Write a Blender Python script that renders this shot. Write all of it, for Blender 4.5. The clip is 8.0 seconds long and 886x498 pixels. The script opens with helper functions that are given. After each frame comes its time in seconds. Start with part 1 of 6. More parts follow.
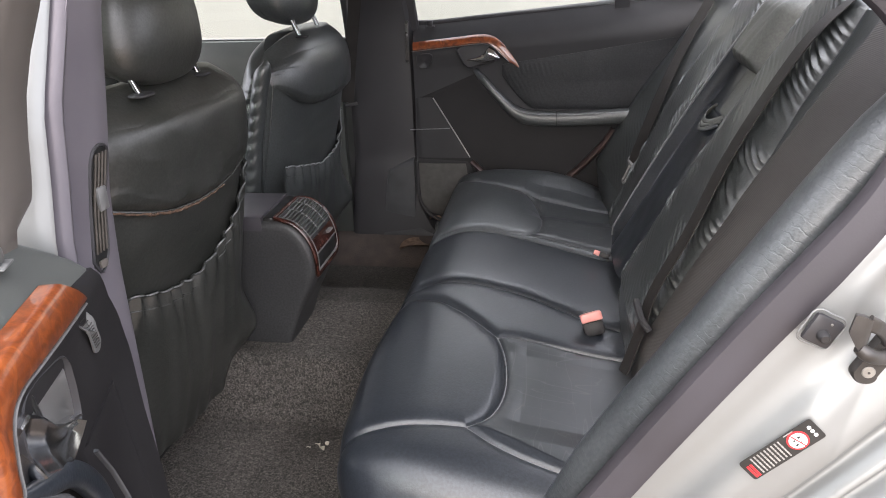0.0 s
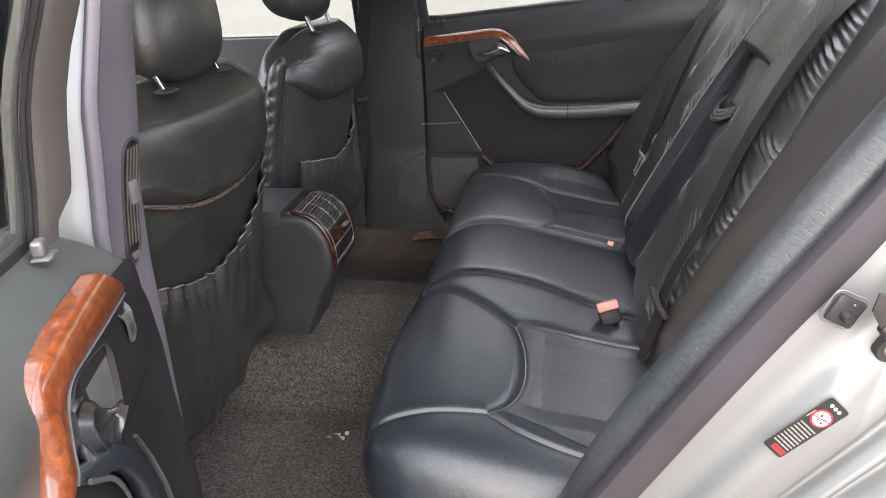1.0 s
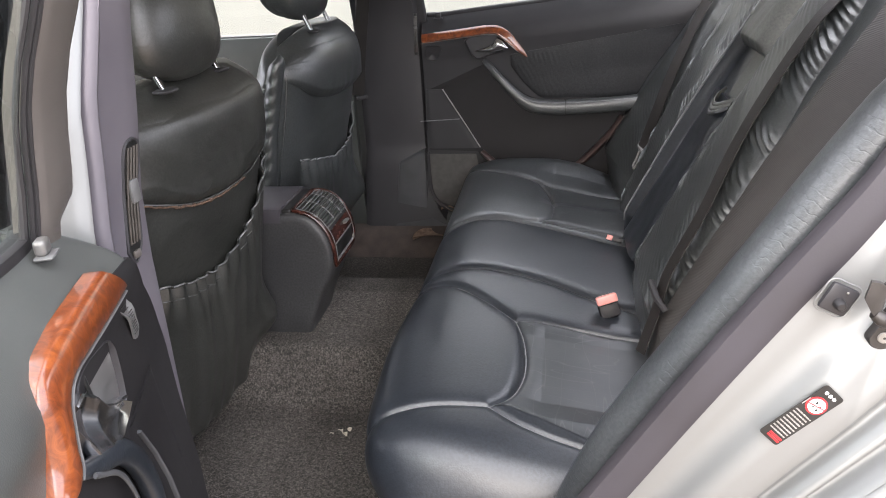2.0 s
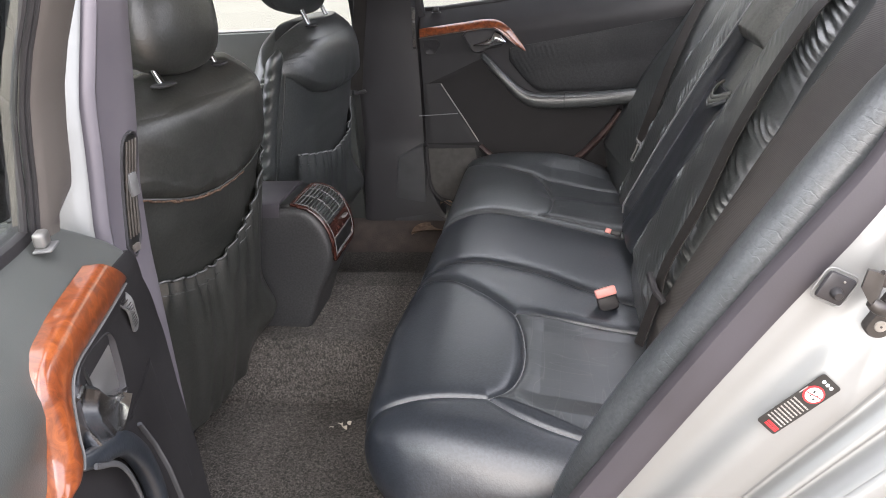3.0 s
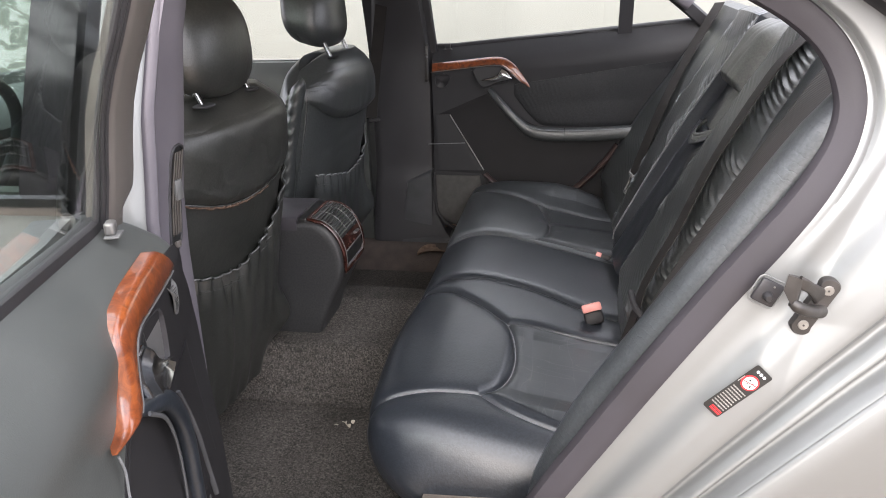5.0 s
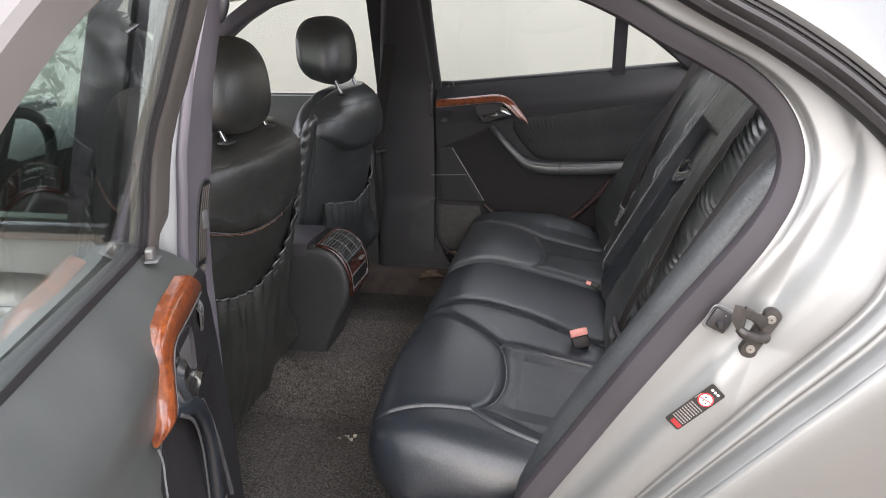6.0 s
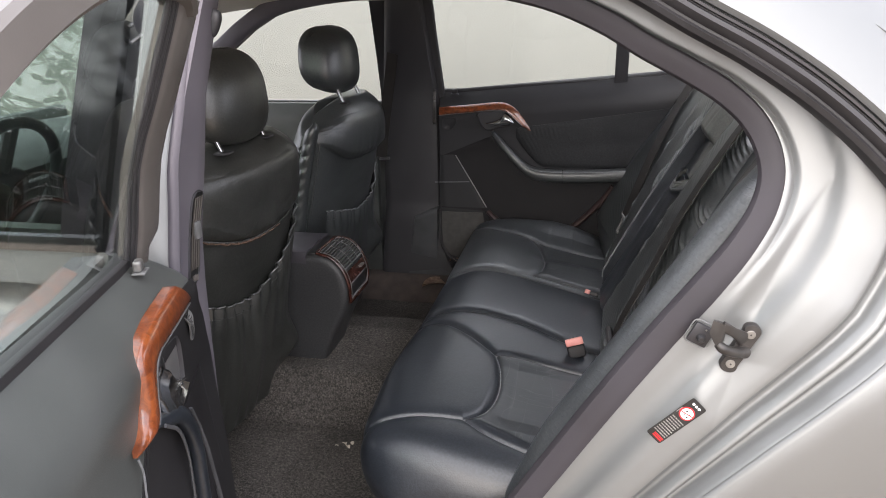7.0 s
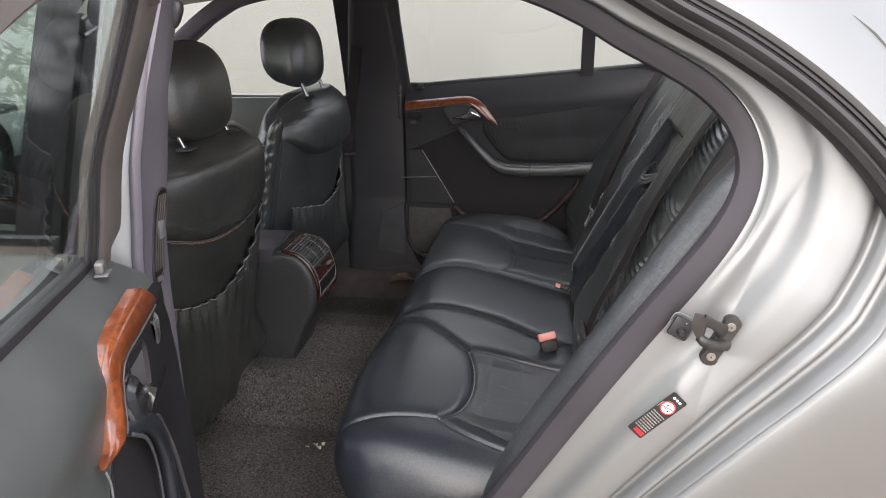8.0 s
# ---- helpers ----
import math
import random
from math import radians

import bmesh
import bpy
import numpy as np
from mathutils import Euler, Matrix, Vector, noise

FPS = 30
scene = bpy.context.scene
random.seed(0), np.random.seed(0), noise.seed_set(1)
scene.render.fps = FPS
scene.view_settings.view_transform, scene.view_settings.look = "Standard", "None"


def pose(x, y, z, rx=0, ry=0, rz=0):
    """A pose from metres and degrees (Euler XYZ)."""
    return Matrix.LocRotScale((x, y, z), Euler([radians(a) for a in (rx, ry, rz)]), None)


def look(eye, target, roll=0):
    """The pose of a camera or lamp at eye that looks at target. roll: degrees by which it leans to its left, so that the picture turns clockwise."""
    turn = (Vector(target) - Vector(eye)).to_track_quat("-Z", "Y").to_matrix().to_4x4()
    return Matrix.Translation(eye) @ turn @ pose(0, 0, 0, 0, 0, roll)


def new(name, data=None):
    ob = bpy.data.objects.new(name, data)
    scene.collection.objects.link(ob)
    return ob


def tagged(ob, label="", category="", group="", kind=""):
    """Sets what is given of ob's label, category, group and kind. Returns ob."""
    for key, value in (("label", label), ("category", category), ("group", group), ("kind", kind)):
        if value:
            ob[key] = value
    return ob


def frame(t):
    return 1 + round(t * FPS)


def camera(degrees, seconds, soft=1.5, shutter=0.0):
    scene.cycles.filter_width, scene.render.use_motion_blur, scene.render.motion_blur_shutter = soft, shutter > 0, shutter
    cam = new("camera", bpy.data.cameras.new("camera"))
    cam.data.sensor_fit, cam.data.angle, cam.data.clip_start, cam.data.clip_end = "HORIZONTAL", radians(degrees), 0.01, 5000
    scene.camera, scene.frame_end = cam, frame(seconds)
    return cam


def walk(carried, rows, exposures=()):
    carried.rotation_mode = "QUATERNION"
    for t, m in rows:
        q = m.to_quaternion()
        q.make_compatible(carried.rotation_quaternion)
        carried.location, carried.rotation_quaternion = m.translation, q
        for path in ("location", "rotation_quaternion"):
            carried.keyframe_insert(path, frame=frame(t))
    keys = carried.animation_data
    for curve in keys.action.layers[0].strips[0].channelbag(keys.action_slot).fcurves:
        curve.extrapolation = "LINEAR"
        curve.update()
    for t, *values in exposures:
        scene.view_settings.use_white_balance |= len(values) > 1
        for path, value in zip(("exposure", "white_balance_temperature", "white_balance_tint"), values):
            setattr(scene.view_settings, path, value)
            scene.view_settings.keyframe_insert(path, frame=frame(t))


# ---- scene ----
cam = camera(62.1, 8.0, soft=0.95)
PATH = [
    (0, (0.651, -1.51, 1.232), (0.341, 0.312, 0.467), -2.1),
    (0.5, (0.634, -1.523, 1.231), (0.314, 0.295, 0.46), -2.5),
    (1, (0.629, -1.535, 1.232), (0.308, 0.281, 0.458), -2.8),
    (1.5, (0.632, -1.541, 1.232), (0.306, 0.273, 0.455), -3.3),
    (3, (0.636, -1.547, 1.228), (0.312, 0.262, 0.438), -3.8),
    (3.5, (0.634, -1.554, 1.226), (0.316, 0.252, 0.428), -3.5),
    (4, (0.641, -1.577, 1.227), (0.323, 0.234, 0.441), -3.1),
    (4.5, (0.649, -1.623, 1.233), (0.324, 0.202, 0.482), -2.5),
    (4.7, (0.656, -1.647, 1.237), (0.324, 0.183, 0.503), -2.2),
    (5.8, (0.695, -1.791, 1.295), (0.34, 0.064, 0.636), -1.1),
    (6, (0.7, -1.801, 1.3), (0.345, 0.058, 0.651), -0.9),
    (6.5, (0.724, -1.798, 1.308), (0.345, 0.059, 0.67), -0.9),
    (7, (0.744, -1.797, 1.315), (0.348, 0.056, 0.675), -1.1),
    (7.5, (0.753, -1.796, 1.314), (0.379, 0.06, 0.668), -1.4),
    (8, (0.721, -1.778, 1.309), (0.426, 0.089, 0.655), -0.9),
]
walk(cam, [(t, look(eye, target, roll)) for t, eye, target, roll in PATH], exposures=[(0.0, 2.00), (1.5, 2.10), (3.0, 2.19), (4.0, 2.19), (4.7, 2.01), (6.0, 1.64), (8.0, 1.46)])

# ---------------------------------------------------------------- light
world = bpy.data.worlds.new("world")
scene.world = world
world.use_nodes = True
wn, wl = world.node_tree.nodes, world.node_tree.links
wn.clear()
sky = wn.new("ShaderNodeTexSky")
sky.sky_type = "NISHITA"
sky.sun_disc = False
sky.sun_elevation, sky.sun_rotation = radians(33), radians(187)
sky.air_density, sky.dust_density, sky.ozone_density = 1.0, 6.0, 1.0
haze = wn.new("ShaderNodeMix")
haze.data_type = "RGBA"
haze.inputs[0].default_value = 0.8
haze.inputs[7].default_value = (9.5, 9.5, 10.4, 1)
wl.new(sky.outputs[0], haze.inputs[6])
bg = wn.new("ShaderNodeBackground")
bg.inputs[1].default_value = 0.15
wl.new(haze.outputs[2], bg.inputs[0])
wo = wn.new("ShaderNodeOutputWorld")
wl.new(bg.outputs[0], wo.inputs[0])

sun_data = bpy.data.lights.new("sun", "SUN")
sun_data.energy, sun_data.angle, sun_data.color = 1.5, radians(95), (1.0, 0.955, 0.925)
sun = new("sun", sun_data)
sun.matrix_world = look((-0.6, -8.0, 5.7), (0.4, 0.0, 0.5))


# ---------------------------------------------------------------- materials
def material(name):
    m = bpy.data.materials.new(name)
    m.use_nodes = True
    nt = m.node_tree
    return m, nt, nt.nodes["Principled BSDF"]


def tex(nt, kind, scale, detail=3.0, space="Object"):
    co = nt.nodes.new("ShaderNodeTexCoord")
    t = nt.nodes.new(kind)
    t.inputs["Scale"].default_value = scale
    if "Detail" in t.inputs:
        t.inputs["Detail"].default_value = detail
    nt.links.new(co.outputs[space], t.inputs["Vector"])
    return t


def ramp(nt, source, stops):
    r = nt.nodes.new("ShaderNodeValToRGB")
    e = r.color_ramp.elements
    while len(e) < len(stops):
        e.new(0.5)
    for k, (p, c) in enumerate(stops):
        e[k].position, e[k].color = p, (*c, 1)
    nt.links.new(source, r.inputs[0])
    return r


def bump(nt, bsdf, source, strength, distance, previous=None):
    b = nt.nodes.new("ShaderNodeBump")
    b.inputs["Strength"].default_value, b.inputs["Distance"].default_value = strength, distance
    nt.links.new(source, b.inputs["Height"])
    if previous:
        nt.links.new(previous.outputs[0], b.inputs["Normal"])
    nt.links.new(b.outputs[0], bsdf.inputs["Normal"])
    return b


def two_tone(name, dark, light, scale, rough, grain=0.0, grain_scale=400.0, metal=0.0, depth=0.0005, rough_spread=0.08):
    """Colour that drifts between two values, fine grain as relief, and a gloss that drifts with it."""
    m, nt, b = material(name)
    n = tex(nt, "ShaderNodeTexNoise", scale, 5.0)
    r = ramp(nt, n.outputs["Fac"], [(0.3, dark), (0.7, light)])
    nt.links.new(r.outputs[0], b.inputs["Base Color"])
    b.inputs["Metallic"].default_value = metal
    rr = ramp(nt, n.outputs["Fac"], [(0.3, (rough - rough_spread,) * 3), (0.7, (rough + rough_spread,) * 3)])
    nt.links.new(rr.outputs[0], b.inputs["Roughness"])
    if grain:
        g = tex(nt, "ShaderNodeTexNoise", grain_scale, 2.0)
        bump(nt, b, g.outputs["Fac"], grain, depth)
    return m


def hairlines(nt, scale, stretch, width, turn=0.6):
    """Thin crossing lines, for scratches and cracks: 1 on a line, 0 off it."""
    co = nt.nodes.new("ShaderNodeTexCoord")
    mp = nt.nodes.new("ShaderNodeMapping")
    mp.inputs["Rotation"].default_value = (0.3, 0.2, turn)
    mp.inputs["Scale"].default_value = stretch
    nt.links.new(co.outputs["Object"], mp.inputs["Vector"])
    n = nt.nodes.new("ShaderNodeTexNoise")
    n.inputs["Scale"].default_value, n.inputs["Detail"].default_value = scale, 1.5
    nt.links.new(mp.outputs[0], n.inputs["Vector"])
    return ramp(nt, n.outputs["Fac"], [(0.5 - width, (0, 0, 0)), (0.5, (1, 1, 1)), (0.5 + width, (0, 0, 0))])


def leather(name, dark, light, rough, crease=0.25, cracks=0.0, wrinkles=0.0):
    """Hide: cell grain, long shallow creases, patchy gloss."""
    m, nt, b = material(name)
    n = tex(nt, "ShaderNodeTexNoise", 7.0, 6.0)
    r = ramp(nt, n.outputs["Fac"], [(0.3, dark), (0.72, light)])
    # fine speckle in the colour: dust, and painted highlights on the grain
    dust_glint = tex(nt, "ShaderNodeTexNoise", 230.0, 4.0)
    d = ramp(nt, dust_glint.outputs["Fac"], [(0.35, (0.78, 0.78, 0.78)), (0.65, (1.24, 1.24, 1.23))])
    speck = nt.nodes.new("ShaderNodeMix")
    speck.data_type, speck.blend_type = "RGBA", "MULTIPLY"
    speck.inputs[0].default_value = 1.0
    nt.links.new(r.outputs[0], speck.inputs[6])
    nt.links.new(d.outputs[0], speck.inputs[7])
    nt.links.new(speck.outputs[2], b.inputs["Base Color"])
    rr = ramp(nt, n.outputs["Fac"], [(0.3, (rough - 0.02,) * 3), (0.75, (rough + 0.06,) * 3)])
    nt.links.new(rr.outputs[0], b.inputs["Roughness"])
    b.inputs["Specular IOR Level"].default_value = 0.9
    v = tex(nt, "ShaderNodeTexVoronoi", 330.0)
    one = bump(nt, b, v.outputs["Distance"], 0.22, 0.0005)
    w = tex(nt, "ShaderNodeTexNoise", 38.0, 4.0)
    w.inputs["Distortion"].default_value = 1.2
    two = bump(nt, b, w.outputs["Fac"], crease, 0.0025, one)
    if wrinkles:
        # long hair-fine wrinkles where the hide has been sat on
        for turn, stretch in ((0.35, (0.8, 3.2, 1.0)), (-0.5, (1.0, 2.4, 1.0)), (1.3, (0.8, 3.0, 1.0))):
            line = hairlines(nt, 11.0, stretch, 0.012, turn)
            two = bump(nt, b, line.outputs[0], -wrinkles, 0.0012, two)
    if cracks:
        # short cracks crossing the roll of the bolster
        co = nt.nodes.new("ShaderNodeTexCoord")
        mp = nt.nodes.new("ShaderNodeMapping")
        mp.inputs["Rotation"].default_value = (0.12, radians(-32), 0)
        nt.links.new(co.outputs["Object"], mp.inputs["Vector"])
        wv = nt.nodes.new("ShaderNodeTexWave")
        wv.bands_direction = "Z"
        for key, value in (("Scale", 30.0), ("Distortion", 3.6), ("Detail", 3.0), ("Detail Scale", 3.0)):
            wv.inputs[key].default_value = value
        nt.links.new(mp.outputs[0], wv.inputs["Vector"])
        line = ramp(nt, wv.outputs["Fac"], [(0.93, (1, 1, 1)), (0.995, (0, 0, 0))])
        patch = tex(nt, "ShaderNodeTexNoise", 30.0, 3.0)
        gate = ramp(nt, patch.outputs["Fac"], [(0.38, (1, 1, 1)), (0.48, (0, 0, 0))])
        mx = nt.nodes.new("ShaderNodeMath")
        mx.operation = "MAXIMUM"
        nt.links.new(line.outputs[0], mx.inputs[0])
        nt.links.new(gate.outputs[0], mx.inputs[1])
        bump(nt, b, mx.outputs[0], cracks, 0.0014, two)
    return m


LEATHER = leather("black_leather", (0.012, 0.0145, 0.019), (0.023, 0.0265, 0.032), 0.31, 0.05)
LEATHER.node_tree.nodes["Principled BSDF"].inputs["Specular IOR Level"].default_value = 0.62
# far cushion hide: base colour raised for wear and for light from the window
LEATHER_WORN_LIT = leather("wrinkled_lit_leather", (0.032, 0.036, 0.040), (0.054, 0.059, 0.064), 0.36, 0.10, 0.0, 0.5)
LEATHER_BACK = leather("worn_black_leather", (0.029, 0.032, 0.033), (0.048, 0.052, 0.053), 0.35, 0.16)
LEATHER_BACK.node_tree.nodes["Principled BSDF"].inputs["Specular IOR Level"].default_value = 0.95
LEATHER_DOOR = leather("door_leather", (0.016, 0.017, 0.019), (0.026, 0.027, 0.030), 0.48, 0.25)
LEATHER_DOOR.node_tree.nodes["Principled BSDF"].inputs["Specular IOR Level"].default_value = 0.25
LEATHER_WARM = leather("brown_black_leather", (0.020, 0.021, 0.019), (0.036, 0.036, 0.033), 0.35, 0.3)
LEATHER_SIDE = leather("creased_black_leather", (0.032, 0.036, 0.040), (0.055, 0.060, 0.065), 0.40, 0.14, 0.20)
LEATHER_FLAP = leather("grey_leather", (0.062, 0.064, 0.058), (0.088, 0.090, 0.082), 0.5)
PIPING = two_tone("piping", (0.13, 0.133, 0.138), (0.20, 0.203, 0.210), 90, 0.45)
TORN = two_tone("torn_hide", (0.028, 0.015, 0.010), (0.15, 0.092, 0.062), 160, 0.85)


def perforated(name, dark, light, rough, pitch, scratched=False):
    m, nt, b = material(name)
    n = tex(nt, "ShaderNodeTexNoise", 9.0, 5.0)
    r = ramp(nt, n.outputs["Fac"], [(0.3, dark), (0.7, light)])
    v = tex(nt, "ShaderNodeTexVoronoi", 1.0 / pitch)
    v.inputs["Randomness"].default_value = 0.0
    holes = ramp(nt, v.outputs["Distance"], [(0.18, (0, 0, 0)), (0.30, (1, 1, 1))])
    mix = nt.nodes.new("ShaderNodeMix")
    mix.data_type = "RGBA"
    mix.blend_type = "MULTIPLY"
    mix.inputs[0].default_value = 0.75
    nt.links.new(r.outputs[0], mix.inputs[6])
    nt.links.new(holes.outputs[0], mix.inputs[7])
    colour = mix.outputs[2]
    if scratched:
        for turn, stretch in ((0.5, (3.0, 0.35, 1.0)), (1.9, (0.4, 2.6, 1.0))):
            h = hairlines(nt, 9.0, stretch, 0.006, turn)
            add = nt.nodes.new("ShaderNodeMix")
            add.data_type = "RGBA"
            add.inputs[7].default_value = (0.20, 0.20, 0.20, 1)
            half = nt.nodes.new("ShaderNodeMath")
            half.operation = "MULTIPLY"
            half.inputs[1].default_value = 0.17
            nt.links.new(h.outputs[0], half.inputs[0])
            nt.links.new(half.outputs[0], add.inputs[0])
            nt.links.new(colour, add.inputs[6])
            colour = add.outputs[2]
    nt.links.new(colour, b.inputs["Base Color"])
    b.inputs["Roughness"].default_value = rough
    one = bump(nt, b, holes.outputs[0], 0.4, 0.0006)
    w = tex(nt, "ShaderNodeTexNoise", 40.0, 4.0)
    bump(nt, b, w.outputs["Fac"], 0.25, 0.002, one)
    return m


PERFORATED = perforated("perforated_leather", (0.027, 0.030, 0.033), (0.043, 0.047, 0.051), 0.36, 0.0042, True)


def ribbed():
    """Brownish cloth with fine ribs running across the backrest."""
    m, nt, b = material("ribbed_backrest_cloth")
    n = tex(nt, "ShaderNodeTexNoise", 8.0, 5.0)
    r = ramp(nt, n.outputs["Fac"], [(0.3, (0.060, 0.054, 0.051)), (0.7, (0.084, 0.076, 0.071))])
    co = nt.nodes.new("ShaderNodeTexCoord")
    mp = nt.nodes.new("ShaderNodeMapping")
    mp.inputs["Rotation"].default_value = (0, radians(-28.8), 0)
    nt.links.new(co.outputs["Object"], mp.inputs["Vector"])
    w = nt.nodes.new("ShaderNodeTexWave")
    w.bands_direction = "Z"
    w.inputs["Scale"].default_value, w.inputs["Distortion"].default_value = 135.0, 0.15
    nt.links.new(mp.outputs[0], w.inputs["Vector"])
    lines = ramp(nt, w.outputs["Fac"], [(0.1, (0.62, 0.62, 0.62)), (0.6, (1, 1, 1))])
    mix = nt.nodes.new("ShaderNodeMix")
    mix.data_type, mix.blend_type = "RGBA", "MULTIPLY"
    mix.inputs[0].default_value = 0.55
    nt.links.new(r.outputs[0], mix.inputs[6])
    nt.links.new(lines.outputs[0], mix.inputs[7])
    nt.links.new(mix.outputs[2], b.inputs["Base Color"])
    b.inputs["Roughness"].default_value = 0.6
    bump(nt, b, w.outputs["Fac"], 0.3, 0.0008)
    return m


RIBBED = ribbed()
CONSOLE_HIDE = leather("console_vinyl", (0.026, 0.026, 0.027), (0.040, 0.040, 0.041), 0.46, 0.06)
CONSOLE_HIDE.node_tree.nodes["Principled BSDF"].inputs["Specular IOR Level"].default_value = 0.45
# vinyl of the lower door parts; also colours the shade behind the pull
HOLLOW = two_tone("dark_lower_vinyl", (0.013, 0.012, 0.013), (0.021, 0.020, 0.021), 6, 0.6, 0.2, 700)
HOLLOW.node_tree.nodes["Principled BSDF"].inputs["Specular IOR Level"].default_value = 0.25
VENT_BROWN = two_tone("brown_vent_plastic", (0.040, 0.034, 0.029), (0.065, 0.055, 0.047), 40, 0.45)
GRILLE = two_tone("grey_vent_plastic", (0.10, 0.10, 0.10), (0.17, 0.17, 0.17), 40, 0.4)
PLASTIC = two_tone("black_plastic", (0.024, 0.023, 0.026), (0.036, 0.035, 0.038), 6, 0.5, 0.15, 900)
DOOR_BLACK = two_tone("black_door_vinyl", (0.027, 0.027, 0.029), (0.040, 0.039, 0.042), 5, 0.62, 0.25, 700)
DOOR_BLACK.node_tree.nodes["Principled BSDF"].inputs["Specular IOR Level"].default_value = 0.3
SPEAKER = two_tone("speaker_cloth", (0.055, 0.053, 0.050), (0.085, 0.082, 0.078), 60, 0.8, 0.5, 500)
KICK = two_tone("scuffed_plastic", (0.046, 0.047, 0.050), (0.074, 0.075, 0.079), 14, 0.42, 0.2, 500)
PANEL = two_tone("door_panel_vinyl", (0.056, 0.060, 0.057), (0.080, 0.084, 0.080), 5, 0.46, 0.45, 700)
TRIM = two_tone("grey_violet_trim", (0.096, 0.087, 0.102), (0.132, 0.121, 0.138), 8, 0.7, 0.2, 600)
LID = two_tone("console_lid_vinyl", (0.045, 0.041, 0.047), (0.066, 0.061, 0.069), 10, 0.4, 0.15, 600)
SEAL = two_tone("grey_violet_seal", (0.021, 0.018, 0.022), (0.032, 0.028, 0.034), 14, 0.7, 0.2, 500)
FRAME = two_tone("brown_grey_frame", (0.098, 0.087, 0.079), (0.132, 0.118, 0.108), 8, 0.42, 0.1, 500)
GLOSS_BLACK = two_tone("gloss_black_trim", (0.008, 0.008, 0.009), (0.012, 0.012, 0.013), 9, 0.07, rough_spread=0.03)
RUBBER = two_tone("black_rubber", (0.014, 0.013, 0.014), (0.024, 0.022, 0.024), 12, 0.6, 0.1, 400)
WEBBING = two_tone("belt_webbing", (0.019, 0.017, 0.016), (0.030, 0.027, 0.025), 30, 0.65, 0.4, 900)
WEBBING.node_tree.nodes["Principled BSDF"].inputs["Specular IOR Level"].default_value = 0.25
HEADLINER = two_tone("beige_headliner", (0.58, 0.54, 0.48), (0.66, 0.62, 0.55), 8, 0.9, 0.3, 500)
CARD = two_tone("pale_card", (0.45, 0.40, 0.32), (0.6, 0.55, 0.47), 60, 0.8)
LEAF = two_tone("dry_leaf", (0.10, 0.062, 0.042), (0.27, 0.19, 0.135), 60, 0.8, 0.4, 200)
RED = two_tone("faded_red_plastic", (0.58, 0.21, 0.19), (0.70, 0.31, 0.28), 30, 0.45)
STEEL = two_tone("black_steel", (0.030, 0.028, 0.027), (0.055, 0.05, 0.047), 40, 0.42, 0.2, 500, metal=0.4)
SCREW = two_tone("bare_steel", (0.17, 0.16, 0.145), (0.27, 0.255, 0.235), 90, 0.5, metal=0.5)
CHROME = two_tone("chrome", (0.70, 0.70, 0.72), (0.80, 0.80, 0.82), 20, 0.16, metal=1.0, rough_spread=0.05)
LIP = two_tone("pale_plastic_edge", (0.26, 0.255, 0.25), (0.36, 0.355, 0.35), 30, 0.4)
BROWN_TRIM = two_tone("red_brown_vinyl", (0.036, 0.022, 0.020), (0.060, 0.038, 0.034), 12, 0.45)
BLACK_PRINT = two_tone("label_black", (0.012, 0.012, 0.012), (0.02, 0.02, 0.02), 30, 0.35)
RED_PRINT = two_tone("label_red", (0.36, 0.018, 0.024), (0.46, 0.03, 0.035), 30, 0.35)
PLATE = two_tone("pale_grey_plate", (0.17, 0.165, 0.16), (0.23, 0.225, 0.22), 20, 0.35)
LEVER = two_tone("satin_chrome", (0.26, 0.26, 0.28), (0.33, 0.33, 0.35), 20, 0.17, metal=1.0)
POST = two_tone("dulled_chrome", (0.26, 0.26, 0.27), (0.36, 0.36, 0.37), 30, 0.18, metal=1.0)
SATIN = two_tone("satin_grey_metal", (0.13, 0.125, 0.12), (0.19, 0.185, 0.18), 30, 0.35, metal=0.4)
GREY_PRINT = two_tone("label_grey", (0.20, 0.19, 0.185), (0.27, 0.26, 0.25), 60, 0.4)
WHITE_PRINT = two_tone("label_white", (0.62, 0.62, 0.62), (0.72, 0.72, 0.72), 30, 0.4)


def paint():
    m, nt, b = material("silver_paint")
    n = tex(nt, "ShaderNodeTexNoise", 3.0, 4.0)
    r = ramp(nt, n.outputs["Fac"], [(0.3, (0.185, 0.190, 0.190)), (0.7, (0.210, 0.214, 0.212))])
    nt.links.new(r.outputs[0], b.inputs["Base Color"])
    b.inputs["Metallic"].default_value, b.inputs["Roughness"].default_value = 0.60, 0.46
    b.inputs["Coat Weight"].default_value, b.inputs["Coat Roughness"].default_value = 0.2, 0.12
    f = tex(nt, "ShaderNodeTexNoise", 1500.0, 1.0)
    bump(nt, b, f.outputs["Fac"], 0.04, 0.0004)
    return m


PAINT = paint()


